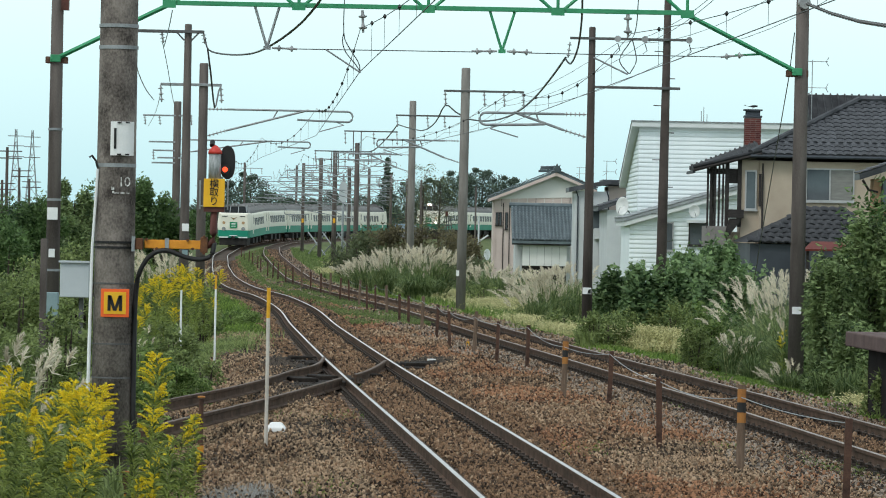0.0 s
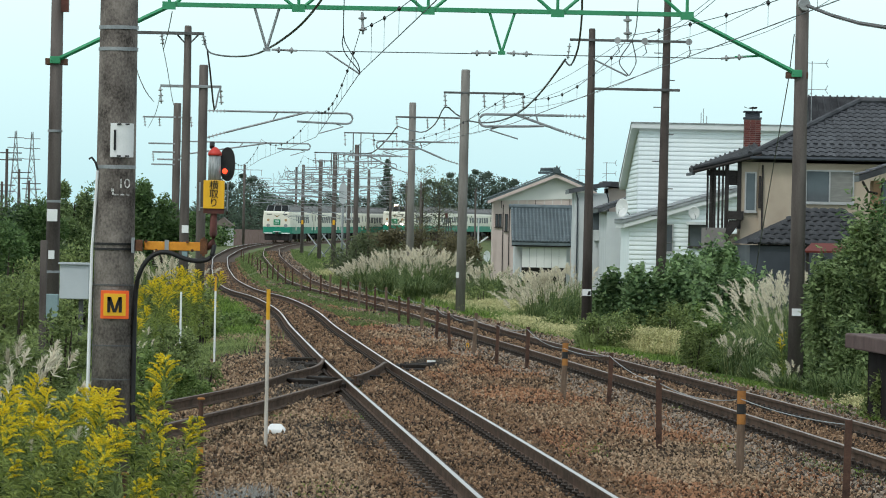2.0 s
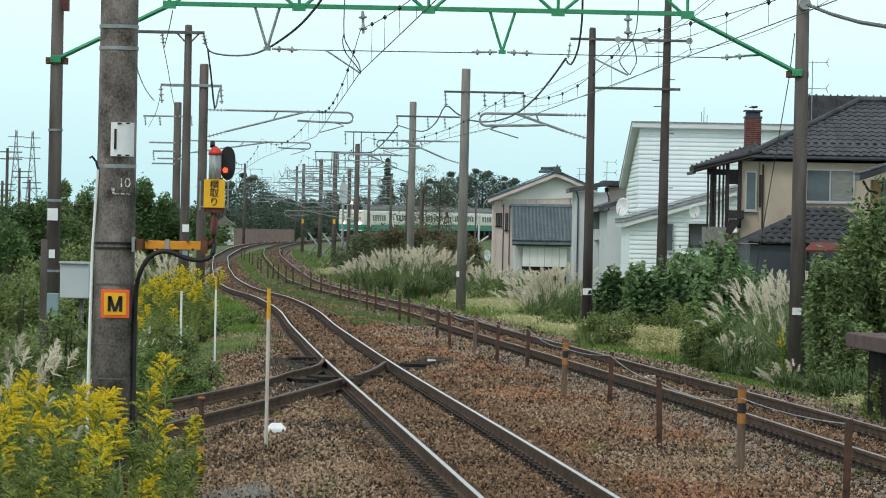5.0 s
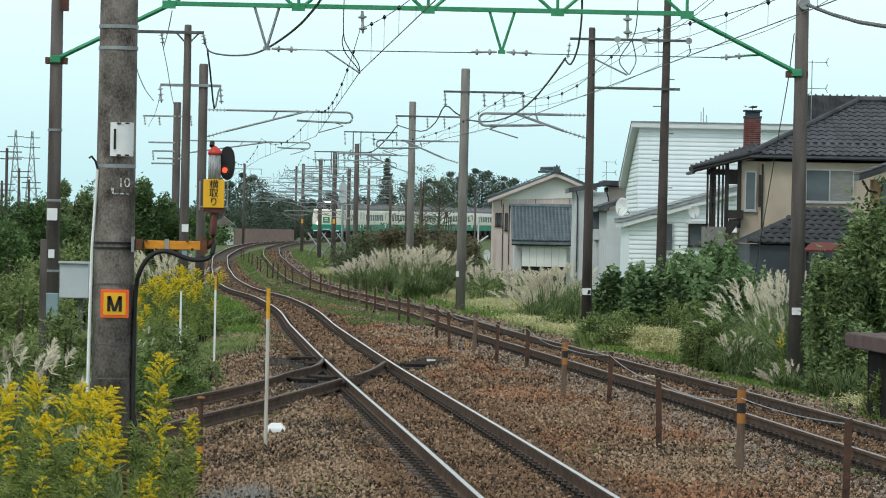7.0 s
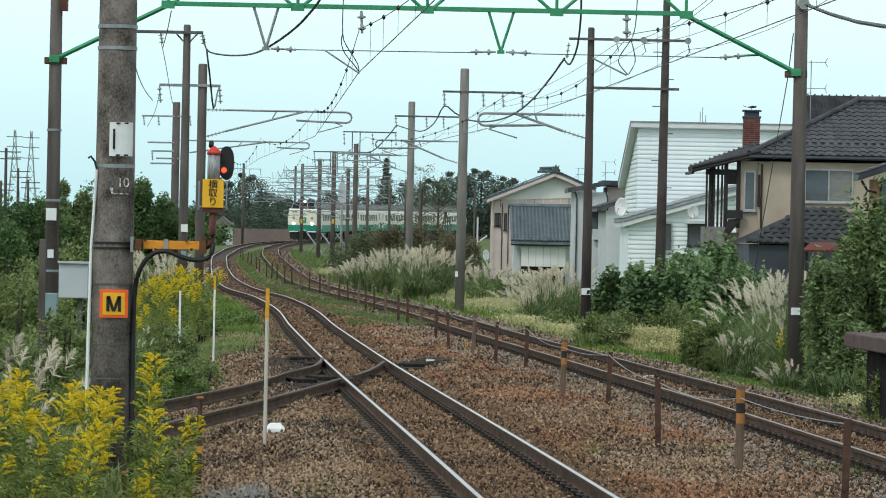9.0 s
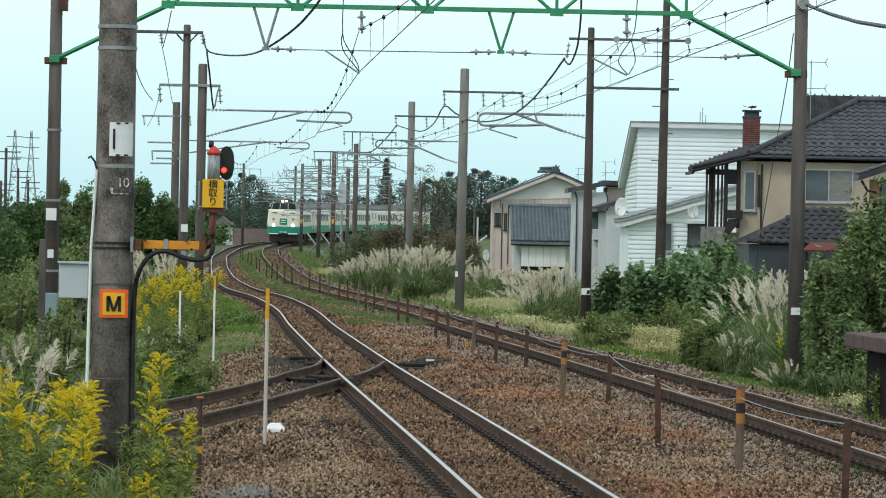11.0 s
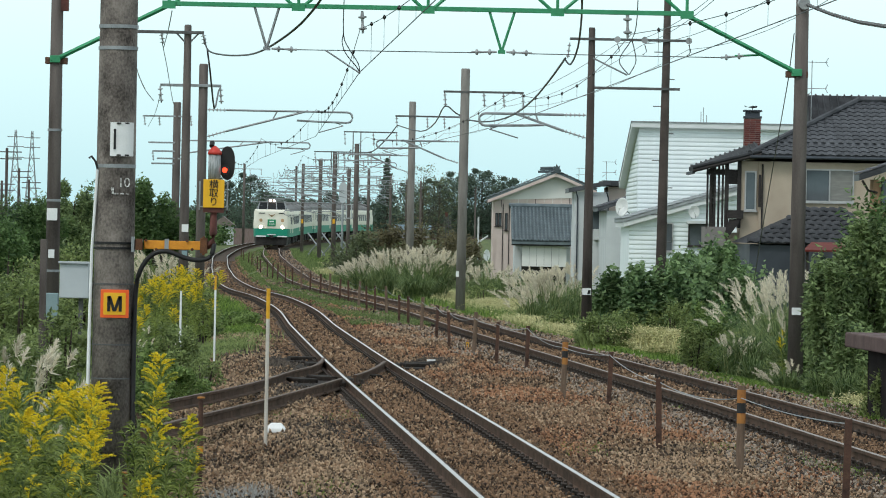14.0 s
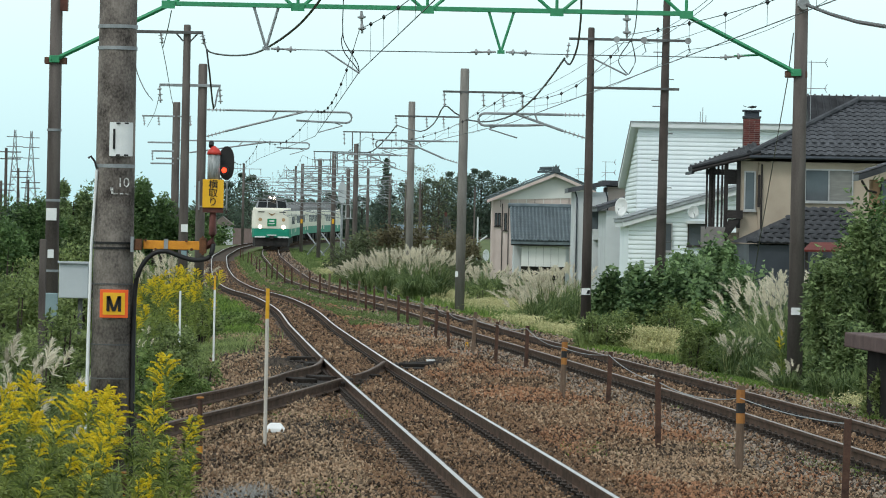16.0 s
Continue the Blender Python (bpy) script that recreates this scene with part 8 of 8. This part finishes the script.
# shrubs on the right bank
for x, y, rx, top, n, s, m, lab in (
        (3.97, 108.9, 0.46, 1.22, 6000, 0.115, VINE, "dense dark green shrub on the bank"),
        (4.56, 106.0, 0.64, 1.40, 11000, 0.12, VINE, "dense broad-leaved shrub on the bank"),
        (5.21, 106.2, 0.55, 1.29, 7500, 0.12, VINE, "dense broad-leaved shrub on the bank"),
        (5.95, 110.4, 0.50, 0.95, 5500, 0.115, VINE, "low broad-leaved shrub on the bank"),
        (7.24, 121.5, 0.42, 1.93, 5000, 0.13, VINE, "upright dark green shrub before a house"),
        (6.85, 123.07, 0.92, 1.80, 15000, 0.13, VINE, "tall dark green shrub before a house"),
        (6.04, 120.21, 0.90, 1.60, 10000, 0.13, VINE, "dark green shrub on the bank"),
        (6.13, 115.91, 0.70, 1.50, 9500, 0.12, VINE, "dark green shrub on the bank"),
        (6.85, 114.48, 0.65, 1.35, 8000, 0.12, VINE, "dark green shrub on the bank"),
        (7.85, 125.93, 0.90, 1.36, 6500, 0.12, VINE, "dark green shrub on the bank"),
        (3.95, 105.0, 0.4, 0.42, 3200, 0.07, WEED, "dull green leafy weeds before the shrubs"),
        (4.55, 105.1, 0.45, 0.42, 2400, 0.075, WEED, "pale leafy weeds before the shrubs"),
        (5.3, 104.9, 0.42, 0.64, 3200, 0.06, WEED, "pale weeds before the shrubs"),
        (5.92, 103.03, 0.447, 0.67, 2600, 0.08, BRIGHT_BUSH, "light green vine-covered shrub"),
        (5.62, 103.03, 0.372, 0.35, 2200, 0.08, WEED, "leafy weeds on the bank"),
        (4.86, 90.3, 0.27, 0.42, 3400, 0.06, WEED, "soft green leafy weeds on the bank"),
        (5.12, 91.2, 0.28, 0.62, 3600, 0.06, BRIGHT_BUSH, "soft green leafy weeds on the bank"),
        (3.72, 102.0, 0.34, 0.4, 3200, 0.06, WEED, "dull green leafy weeds before the shrubs"),
        (3.36, 103.0, 0.27, 0.4, 2600, 0.06, WEED, "dull green leafy weeds round the pole"),
        (4.1, 102.4, 0.24, 0.22, 1800, 0.06, BRIGHT_BUSH, "low green weeds before the shrubs"),
        (5.36, 91.5, 0.24, 0.56, 2600, 0.065, BRIGHT_BUSH, "yellowish green leafy weeds on the bank"),
        (5.7, 93.5, 0.42, 0.72, 3200, 0.09, BUSH, "dark leafy weeds before the silver grass"),
        (5.62, 88.6, 0.3, 0.4, 1800, 0.08, WEED, "leafy weeds before the silver grass"),
        (5.57, 95.88, 0.416, 0.14, 2600, 0.07, WEED, "low leafy weeds on the bank"),
        (3.56, 105.18, 0.459, 0.29, 2400, 0.08, WEED, "leafy weeds round the pole"),
        (3.29, 104.47, 0.327, 0.28, 2000, 0.07, WEED, "low leafy weeds on the bank"),
        (6.0, 81.57, 0.373, 0.3, 2200, 0.06, WEED, "low leafy weeds on the bank"),
        (6.69, 74.41, 0.592, 2.49, 22000, 0.108, OLIVE, "large spreading bush with long leaves by the platform"),
        (6.12, 73.4, 0.4, 1.89, 9500, 0.108, OLIVE, "large bush with drooping leaves"),
                (6.1, 74.2, 0.36, 1.95, 8000, 0.105, OLIVE, "bush with drooping leaves beside the portal pole"),
        (7.26, 77.28, 0.652, 2.83, 8000, 0.12, BUSH, "large dark bush beside the platform"),
        (6.36, 80.14, 0.406, 1.33, 3600, 0.1, BUSH, "dark bush round the portal pole"),
        (6.44, 72.6, 0.5, 0.95, 9000, 0.105, OLIVE, "bush with drooping leaves under the platform"),
        (5.89, 63.54, 0.2, 0.43, 1400, 0.06, WEED, "pale weeds under the platform edge"),
        (5.93, 62.39, 0.2, 0.45, 1400, 0.06, WEED, "pale weeds under the platform edge"),
        (-3.68, 228.97, 1.241, 1.9, 4600, 0.16, SCRUB, "dark scrub beside the line"),
        (-2.38, 236.12, 1.65, 2.15, 8000, 0.15, RUSSET, "russet autumn scrub beside the line"),
        (-0.53, 236.12, 1.707, 2.19, 8000, 0.15, RUSSET, "russet autumn scrub beside the line"),
        (1.1, 243.28, 0.9, 1.75, 5000, 0.15, RUSSET, "russet autumn scrub beside the line"),
        (0.45, 214.66, 1.422, 1.1, 3800, 0.15, SCRUB, "dark scrub beside the line"),
        (-0.97, 214.66, 1.293, 0.94, 3800, 0.15, SCRUB, "dark scrub beside the line"),
        (-5.28, 246.14, 0.89, 1.11, 2400, 0.15, SCRUB, "low scrub beside the line"),
        (-4.48, 228.97, 0.828, 0.65, 2200, 0.14, SCRUB, "low scrub beside the line"),
        (3.1, 193.19, 1.117, 0.4, 2200, 0.11, WEED, "low leafy weeds on the bank"),
        (1.69, 178.88, 0.862, 0.12, 1600, 0.1, WEED, "low leafy weeds on the bank"),
        (3.16, 128.79, 0.528, -0.03, 2200, 0.08, WEED, "low leafy weeds on the bank"),
        (2.63, 137.38, 0.497, -0.11, 1800, 0.08, WEED, "low leafy weeds on the bank"),
        (4.22, 160.28, 0.966, 0.39, 2200, 0.1, WEED, "leafy weeds before a house")):
    bush(x, y, rx, rx * 1.1, (top - gz(x, y)) * 0.95, n, s, m, lab, group="shrubs", clumps=52 if m is OLIVE else 30)

THICKET = leafy("dark_thicket_leaves", (0.024, 0.055, 0.02), (0.14, 0.225, 0.08), patch=0.8)
# left bank: thicket and weeds
for x, y, rx, top, n, s, m, lab in (
        (-3.52, 67.26, 0.3, -0.03, 1600, 0.055, BRIGHT_BUSH, "low leafy weeds at the siding"), (-3.76, 74.41, 0.35, 0.1, 1800, 0.055, WEED, "low leafy weeds at the siding"), (-3.47, 54.38, 0.35, 0.51, 2400, 0.06, BRIGHT_BUSH, "leafy weeds round the sign pole"),
        (-13.77, 171.72, 1.45, 3.9, 26000, 0.14, OLIVE, "tall light green thicket tree"),
        (-13.3, 150.26, 1.25, 2.9, 17000, 0.13, THICKET, "dense dark green thicket shrub"),
        (-12.7, 135.95, 0.983, 2.11, 9000, 0.13, BUSH, "dense dark green thicket shrub"),
        (-11.15, 178.88, 1.2, 3.9, 26000, 0.15, THICKET, "tall dark green thicket tree"),
        (-13.0, 186.03, 1.45, 3.6, 22000, 0.15, THICKET, "tall dark green thicket tree"),
        (-8.8, 114.48, 0.855, 1.71, 9000, 0.085, WEED, "dark leafy bank shrub"),
        (-9.72, 111.62, 0.807, 1.49, 9000, 0.085, WEED, "leafy shrub on the bank"),
        (-8.04, 88.72, 0.663, 1.2, 5000, 0.09, WEED, "leafy weeds on the bank"),
        (-5.78, 71.55, 0.534, 0.94, 4600, 0.075, WEED, "leafy weeds on the bank"),
        (-6.03, 65.83, 0.46, 0.79, 4200, 0.07, WEED, "leafy weeds on the bank"),
        (-5.14, 60.1, 0.362, 0.66, 3600, 0.065, WEED, "leafy weeds on the bank"),
        (-4.27, 75.3, 0.32, 0.56, 4200, 0.06, WEED, "leafy weeds round the thin stake"),
        (-4.02, 71.6, 0.3, 0.25, 3000, 0.06, WEED, "leafy weeds at the siding"),
        (-5.08, 85.86, 0.466, 0.36, 3600, 0.08, WEED, "leafy weeds on the bank"),
        (-4.17, 67.26, 0.365, 0.59, 3200, 0.065, BRIGHT_BUSH, "low leafy weeds at the siding"),
        (-4.47, 81.57, 0.314, 0.51, 2600, 0.075, WEED, "leafy weeds at the ballast edge"),
        (-3.72, 65.83, 0.278, 0.24, 2600, 0.06, BRIGHT_BUSH, "low leafy weeds at the siding"),
        (-5.28, 121.64, 0.616, -0.05, 2400, 0.08, BRIGHT_BUSH, "low green plants at the ballast edge"),
        (-5.69, 111.62, 0.403, 0.57, 2400, 0.09, WEED, "leafy weeds by the thin marker"),
        (-10.39, 157.41, 0.797, 1.18, 3000, 0.12, WEED, "leafy weeds on the bank"),
        (-7.4, 135.95, 0.655, 0.77, 2600, 0.1, WEED, "leafy weeds on the bank")):
    bush(x, y, rx, rx * 1.1, (top - gz(x, y)) * 0.97, n, s, m, lab, group="left thicket", ragged=0.1, clumps=44)

# far trees
for x, y, h, cr, n, s, m, spire, lab in (
        (-28.51, 615.34, 8.0, 4.2, 5720, 0.4, PINE, False, "dark broadleaf tree beyond the line"), (-26.14, 629.66, 9.0, 4.0, 5720, 0.4, PINE, False, "dark broadleaf tree beyond the line"),
        (-24.02, 643.97, 6.5, 4.0, 5280, 0.4, PINE, False, "dark broadleaf tree beyond the line"), (-22.18, 658.28, 6.0, 3.6, 4840, 0.4, PINE, False, "dark broadleaf tree beyond the line"),
        (-19.42, 672.59, 6.0, 3.6, 4840, 0.4, PINE, False, "dark broadleaf tree beyond the line"), (-16.11, 686.9, 7.0, 3.4, 4400, 0.4, PINE, False, "dark broadleaf tree beyond the line"),
        (-11.97, 686.9, 6.5, 3.6, 4840, 0.4, PINE, False, "dark broadleaf tree beyond the line"), (-8.24, 672.59, 12.0, 2.4, 6280, 0.4, PINE, True, "tall dark conifer with a pointed top"),
        (-5.36, 686.9, 8.6, 3.8, 3960, 0.4, PINE, False, "dark pine with open branches"), (-1.63, 686.9, 9.2, 4.6, 6000, 0.4, PINE, False, "dark spreading far pine"),
        (2.09, 686.9, 10.2, 5.0, 8000, 0.4, PINE, False, "dark spreading far pine"), (5.4, 686.9, 10.6, 4.8, 8000, 0.4, PINE, False, "dark spreading far pine"),
        (9.54, 686.9, 9.4, 4.8, 6500, 0.4, PINE, False, "dark spreading far pine"), (-23.46, 472.24, 2.0, 2.2, 1800, 0.45, BUSH, False, "dark green tree beside the line"),
        (-23.21, 443.62, 3.4, 2.6, 2200, 0.45, BUSH, False, "dark green tree beside the line")):
    tree(x, y, h, cr, 0.25, n, s * 0.8, m, lab, 0.12 if not spire else 0.08, spire=spire, clumps=60 if spire else 26, group="far trees")
for x, y, h, cr in ((-2.05, 429.31, 8.2, 3.2), (-0.52, 443.62, 7.2, 2.8)):
    tree(x, y, h, cr, 0.13, 1500, 0.16, SCRUB, "nearly bare tree with thin spreading limbs", 0.25, clumps=48, group="far trees")
far_w = bush(-89.92, 1001.72, 60.0, 20.0, 4.5, 9000, 1.6, PINE, "low distant wooded rise", "distant_wood", "wood", clumps=60)
tagged(far_w, kind="stuff")
far_w2 = bush(-8.19, 801.38, 50.0, 12.0, 5.0, 9000, 1.3, PINE, "distant belt of dark trees", "distant_wood", "wood", clumps=70)
tagged(far_w2, kind="stuff")
far_w3 = bush(38.0, 760.0, 48.0, 10.0, 4.8, 7000, 1.2, PINE, "distant belt of dark trees", "distant_wood", "wood", clumps=60)
tagged(far_w3, kind="stuff")


# ---- goldenrod ----
def goldenrod_kind(h, branches, flower):
    """One plant: leafy stem and a spray of arching flower branches; built at the origin."""
    t = thing("goldenrod", (0, 0, -50), "tall goldenrod with yellow flower sprays and narrow leaves", "plant", "goldenrod plants")
    phi = rng.uniform(0, 6.28)
    lean = np.array([np.cos(phi), np.sin(phi)]) * rng.uniform(0.05, 0.12)
    def stem_at(u):
        return np.array([lean[0] * u * u * h, lean[1] * u * u * h, u * h])
    g = Geo()
    g.ring_tube([tuple(stem_at(u)) for u in (0, 0.25, 0.5, 0.75, 0.97)], [0.007, 0.006, 0.0055, 0.004, 0.002], 5)
    g.ob("stem", ROD_LEAF, t)
    # long narrow leaves all up the stem, rising and then hanging at the tip
    n = int(135 * h)
    u = rng.uniform(0.12, 0.97, n)
    a = rng.uniform(0, 6.28, n)
    base = np.stack([lean[0] * u * u * h, lean[1] * u * u * h, u * h], 1)
    ln = (rng.uniform(0.1, 0.17, n) * (1.15 - 0.55 * u ** 3))[:, None]
    rise = rng.uniform(0.35, 1.3, n)[:, None]
    flat = np.stack([np.cos(a), np.sin(a), np.zeros(n)], 1)
    up = np.array([[0, 0, 1.0]])
    d = unit(flat + up * rise)
    side = unit(np.cross(d, flat + up * 0.3 + rng.normal(0, 0.3, (n, 3)))) * 0.009
    p1 = base + d * ln * 0.45
    p2 = p1 + unit(flat + up * (rise - 0.8)) * ln * 0.55
    v = np.stack([base, p1 - side, p1 + side, p2], 1).reshape(-1, 3)
    i = np.arange(n)[:, None] * 4
    soup("leaf_spray", v, np.concatenate([i + [0, 1, 2], i + [1, 3, 2]], 1).reshape(-1, 3), ROD_LEAF, t)
    if not branches:
        return t
    # flower branches: a loose pyramid, each one arching over with blossom along its upper side
    cs, ds, tw, ripe = [], [], [], []
    for k in range(branches):
        f = k / branches
        u0 = 1.0 - 0.26 * (1 - f) ** 1.1 - 0.005
        a = phi + (rng.normal(0, 0.85) if k % 3 else rng.uniform(0, 6.28))
        L = flower * (1.2 - 0.85 * f) * rng.uniform(0.7, 1.15)
        m = int(8 + 110 * L)
        q = np.linspace(0.22, 1, m)
        b = stem_at(min(u0, 1.0))
        def along_branch(w):
            return np.stack([b[0] + np.cos(a) * L * w * 0.8, b[1] + np.sin(a) * L * w * 0.8, b[2] + L * (1.05 * w - 0.5 * w ** 2.2)], 1)
        p = along_branch(q)
        taper = (0.0019 + 0.0027 * np.sin(np.pi * q) ** 0.7)[:, None, None]
        pp = p[:, None] + rng.normal(0, 1, (m, 3, 3)) * taper + np.array([0, 0, 0.004])
        cs.append(pp.reshape(-1, 3))
        ripe.append(np.full(m * 3, 1 if f > 0.3 or rng.uniform() < 0.45 else 0))
        ds.append(np.repeat(np.array([[0.5 * np.cos(a), 0.5 * np.sin(a), 0.5]]), m * 3, 0))
        w = along_branch(np.linspace(0, 0.95, 5))
        for i in range(4):
            tw += [w[i] - [0, 0, 0.0022], w[i] + [0, 0, 0.0022], w[i + 1]]
    c, o = np.concatenate(cs), np.concatenate(ds)
    v, tr = leaves(c, 0.0175, 0.5, 0.1, 0.5, o * 1.4)
    v2 = np.array(tw)
    vv, tt, mm = join((v, tr, 0), (v2, np.arange(len(v2)).reshape(-1, 3), 1))
    mm[:len(tr)] = np.where(np.repeat(np.concatenate(ripe), 2) == 1, 0, 2)
    soup("flower_spray", vv, tt, [ROD_FLOWER, ROD_LEAF, ROD_BUD], t, mm)
    return t


kinds = [goldenrod_kind(1.25, 26, 0.235), goldenrod_kind(1.05, 22, 0.21), goldenrod_kind(1.35, 30, 0.25), goldenrod_kind(0.9, 12, 0.14), goldenrod_kind(1.15, 22, 0.2), goldenrod_kind(1.0, 0, 0.1), goldenrod_kind(1.1, 7, 0.1)]
# pale seeding grass in patches
for k, (px, py, rx, ry, n, hh) in enumerate(((4.73, 103.2, 0.5, 1.0, 8500, 0.85), (2.91, 131.66, 0.8, 2.0, 2600, 0.5), (3.39, 123.07, 0.6, 2.0, 1500, 0.5), (4.68, 101.9, 0.42, 0.5, 2500, 0.55), (-0.39, 187.59, 0.8, 4.0, 5000, 0.65), (4.02, 164.21, 1.3, 4.5, 6500, 0.5), (2.28, 175.45, 1.2, 5.0, 4500, 0.55), (2.95, 165.1, 1.2, 5.0, 3000, 0.4), (-6.2, 280.93, 0.55, 4.0, 1600, 0.6), (6.99, 135.23, 0.5, 2.5, 1600, 0.75), (4.82, 131.61, 0.6, 3.0, 1500, 0.35), (-5.2, 235.94, 0.7, 4.0, 2000, 0.6), (6.26, 66.54, 0.3, 0.8, 900, 0.4))):
    seeding_field("patch of pale seeding grass on the bank", n, hh, lambda m, q=(px, py, rx, ry): (rng.normal(q[0], q[2] * 0.6, m), rng.normal(q[1], q[3] * 0.7, m)))

# where the tall plants stand: x, y, height of the tip, kind
PLANTS = [(-2.56, 42.93, 0.95, 2), (-2.64, 41.5, 0.73, 4), (-2.77, 40.07, 0.69, 0), (-3.43, 42.22, 0.87, 2),
          (-3.6, 41.5, 0.8, 4), (-3.85, 42.93, 0.8, 0), (-4.08, 43.65, 0.92, 2), (-3.28, 42.93, 0.76, 4),
          (-2.23, 42.22, 0.44, 1), (-2.32, 40.78, 0.42, 0), (-2.48, 40.07, 0.57, 4), (-3.03, 40.07, 0.7, 1),
          (-3.21, 39.35, 0.56, 0), (-3.45, 39.35, 0.66, 2), (-3.55, 38.64, 0.53, 4), (-3.21, 37.92, 0.45, 1),
          (-2.96, 37.92, 0.37, 4), (-2.68, 37.92, 0.44, 0), (-2.45, 37.92, 0.35, 1), (-2.26, 38.64, 0.3, 3),
          (-2.16, 40.07, 0.23, 3), (-3.35, 37.21, 0.29, 0), (-2.76, 36.92, 0.22, 4), (-2.27, 37.21, 0.19, 3),
          (-2.47, 36.63, 0.19, 1), (-3.0, 36.63, 0.2, 2), (-2.35, 39.4, 0.4, 3), (-2.36, 36.6, 0.06, 3), (-2.32, 37.6, 0.27, 1), (-2.38, 43.22, 0.42, 1), (-3.89, 41.5, 0.66, 1),
          (-3.1, 39.6, 0.86, 2), (-3.2, 40.6, 0.9, 0), (-3.0, 38.4, 0.7, 4), (-3.12, 40.2, 0.8, 0), (-3.05, 39.0, 0.64, 4), (-2.95, 37.6, 0.52, 1), (-2.9, 37.0, 0.36, 3), (-3.3, 41.2, 0.9, 2),
          (-2.93, 37.9, 0.58, 1), (-2.85, 36.7, 0.3, 3), (-3.02, 38.9, 0.72, 4), (-2.88, 37.3, 0.48, 4),
          (-4.2, 41.5, 0.82, 4), (-4.0, 40.0, 0.76, 2), (-4.3, 42.5, 0.88, 0), (-3.9, 39.0, 0.62, 1), (-3.78, 38.0, 0.46, 4), (-3.85, 40.4, 0.7, 0)]
HEIGHTS = (1.25, 1.05, 1.35, 0.9, 1.15, 1.0, 1.1)


def put_plant(x, y, z, k, turn):
    """A plant of a kind, its root placed so that the tip reaches the height z."""
    m = Matrix.Translation((x, y, z - HEIGHTS[k])) @ Matrix.Rotation(turn, 4, "Z")
    p = copy_thing(kinds[k], m)
    return p


for x, y, z, k in PLANTS:
    # the stand is open before the sign pole, and lower to its left
    if -0.077 < x / y < -0.0645 and z > 0.2:
        continue
    z -= 0.13 if x / y <= -0.077 else 0.0
    k = min(range(5), key=lambda i: abs(HEIGHTS[i] - (z - gz(x, y) + 0.02)))
    swaying.append((put_plant(x, y, z, k, random.uniform(0, 6.28)), random.uniform(0, 6.28), 1.0, 0.27 if x / y < -0.0755 else 0.02))
for i in range(88):
    x, y = random.uniform(-4.15, -1.95), random.uniform(36.0, 44.4)
    if x > -0.0545 * y or -0.0765 < x / y < -0.066:
        continue
    k = 5
    z = gz(x, y) + HEIGHTS[k] * random.uniform(0.62, 0.95)
    swaying.append((put_plant(x, y, z, k, random.uniform(0, 6.28)), random.uniform(0, 6.28), 1.0, 0.27 if x / y < -0.0755 else 0.02))
# a second stand further along the left bank
for i in range(42):
    x, y = random.uniform(-5.82, -5.03), random.uniform(80, 106)
    z = random.uniform(0.46, 1.28)
    put_plant(x, y, z, random.choice((0, 1, 2, 4)), random.uniform(0, 6.28))
for px, py, pz in ((5.69, 78.0, 0.47), (6.3, 85.86, 0.43), (5.42, 91.59, 0.12)):
    put_plant(px, py, pz, 3, 0.5)
for k in kinds:
    for o in (*k.children_recursive, k):
        bpy.data.objects.remove(o)


# how far the wind presses the open stand over towards the track, from 0 to 1
GUST_T = (0.0, 0.8, 1.6, 2.4, 3.2, 4.0, 6.5, 7.3, 8.1, 8.9, 11.5, 12.3, 13.1, 13.9, 14.7, 15.5, 16.0)
GUST = (0.5, 0.85, 1.0, 1.0, 0.8, 0.9, 0.85, 0.85, 0.5, 0.7, 0.05, -0.05, 0.4, 0.35, 0.6, 0.85, 0.8)


def sway_rows(plant, phase, strength, gust):
    """A slow lean in the breeze, pivoting at the root."""
    m = plant.matrix_basis.copy()
    amp = random.uniform(0.018, 0.05) * strength
    w = random.uniform(1.8, 2.8)
    rows = []
    for i in range(54):
        t = i * 0.3 if i < 53 else 16.0
        a = 0.03 * strength + amp * math.sin(w * t + phase) + 0.4 * amp * math.sin(2.3 * w * t + 2 * phase) + gust * float(np.interp(t + 0.06 * math.sin(phase), GUST_T, GUST))
        rows.append((t, Matrix.Translation(m.translation) @ Matrix.Rotation(a, 4, Vector((0.3, 1, 0))) @ m.to_3x3().to_4x4()))
    return rows


# ---- what moves ----
def motions():
    key_train(leaving, near_x, LEAVING_Y)
    key_train(coming, far_x, COMING_Y)
    for plant, phase, strength, gust in swaying:
        walk(plant, sway_rows(plant, phase, strength, gust))


motions()
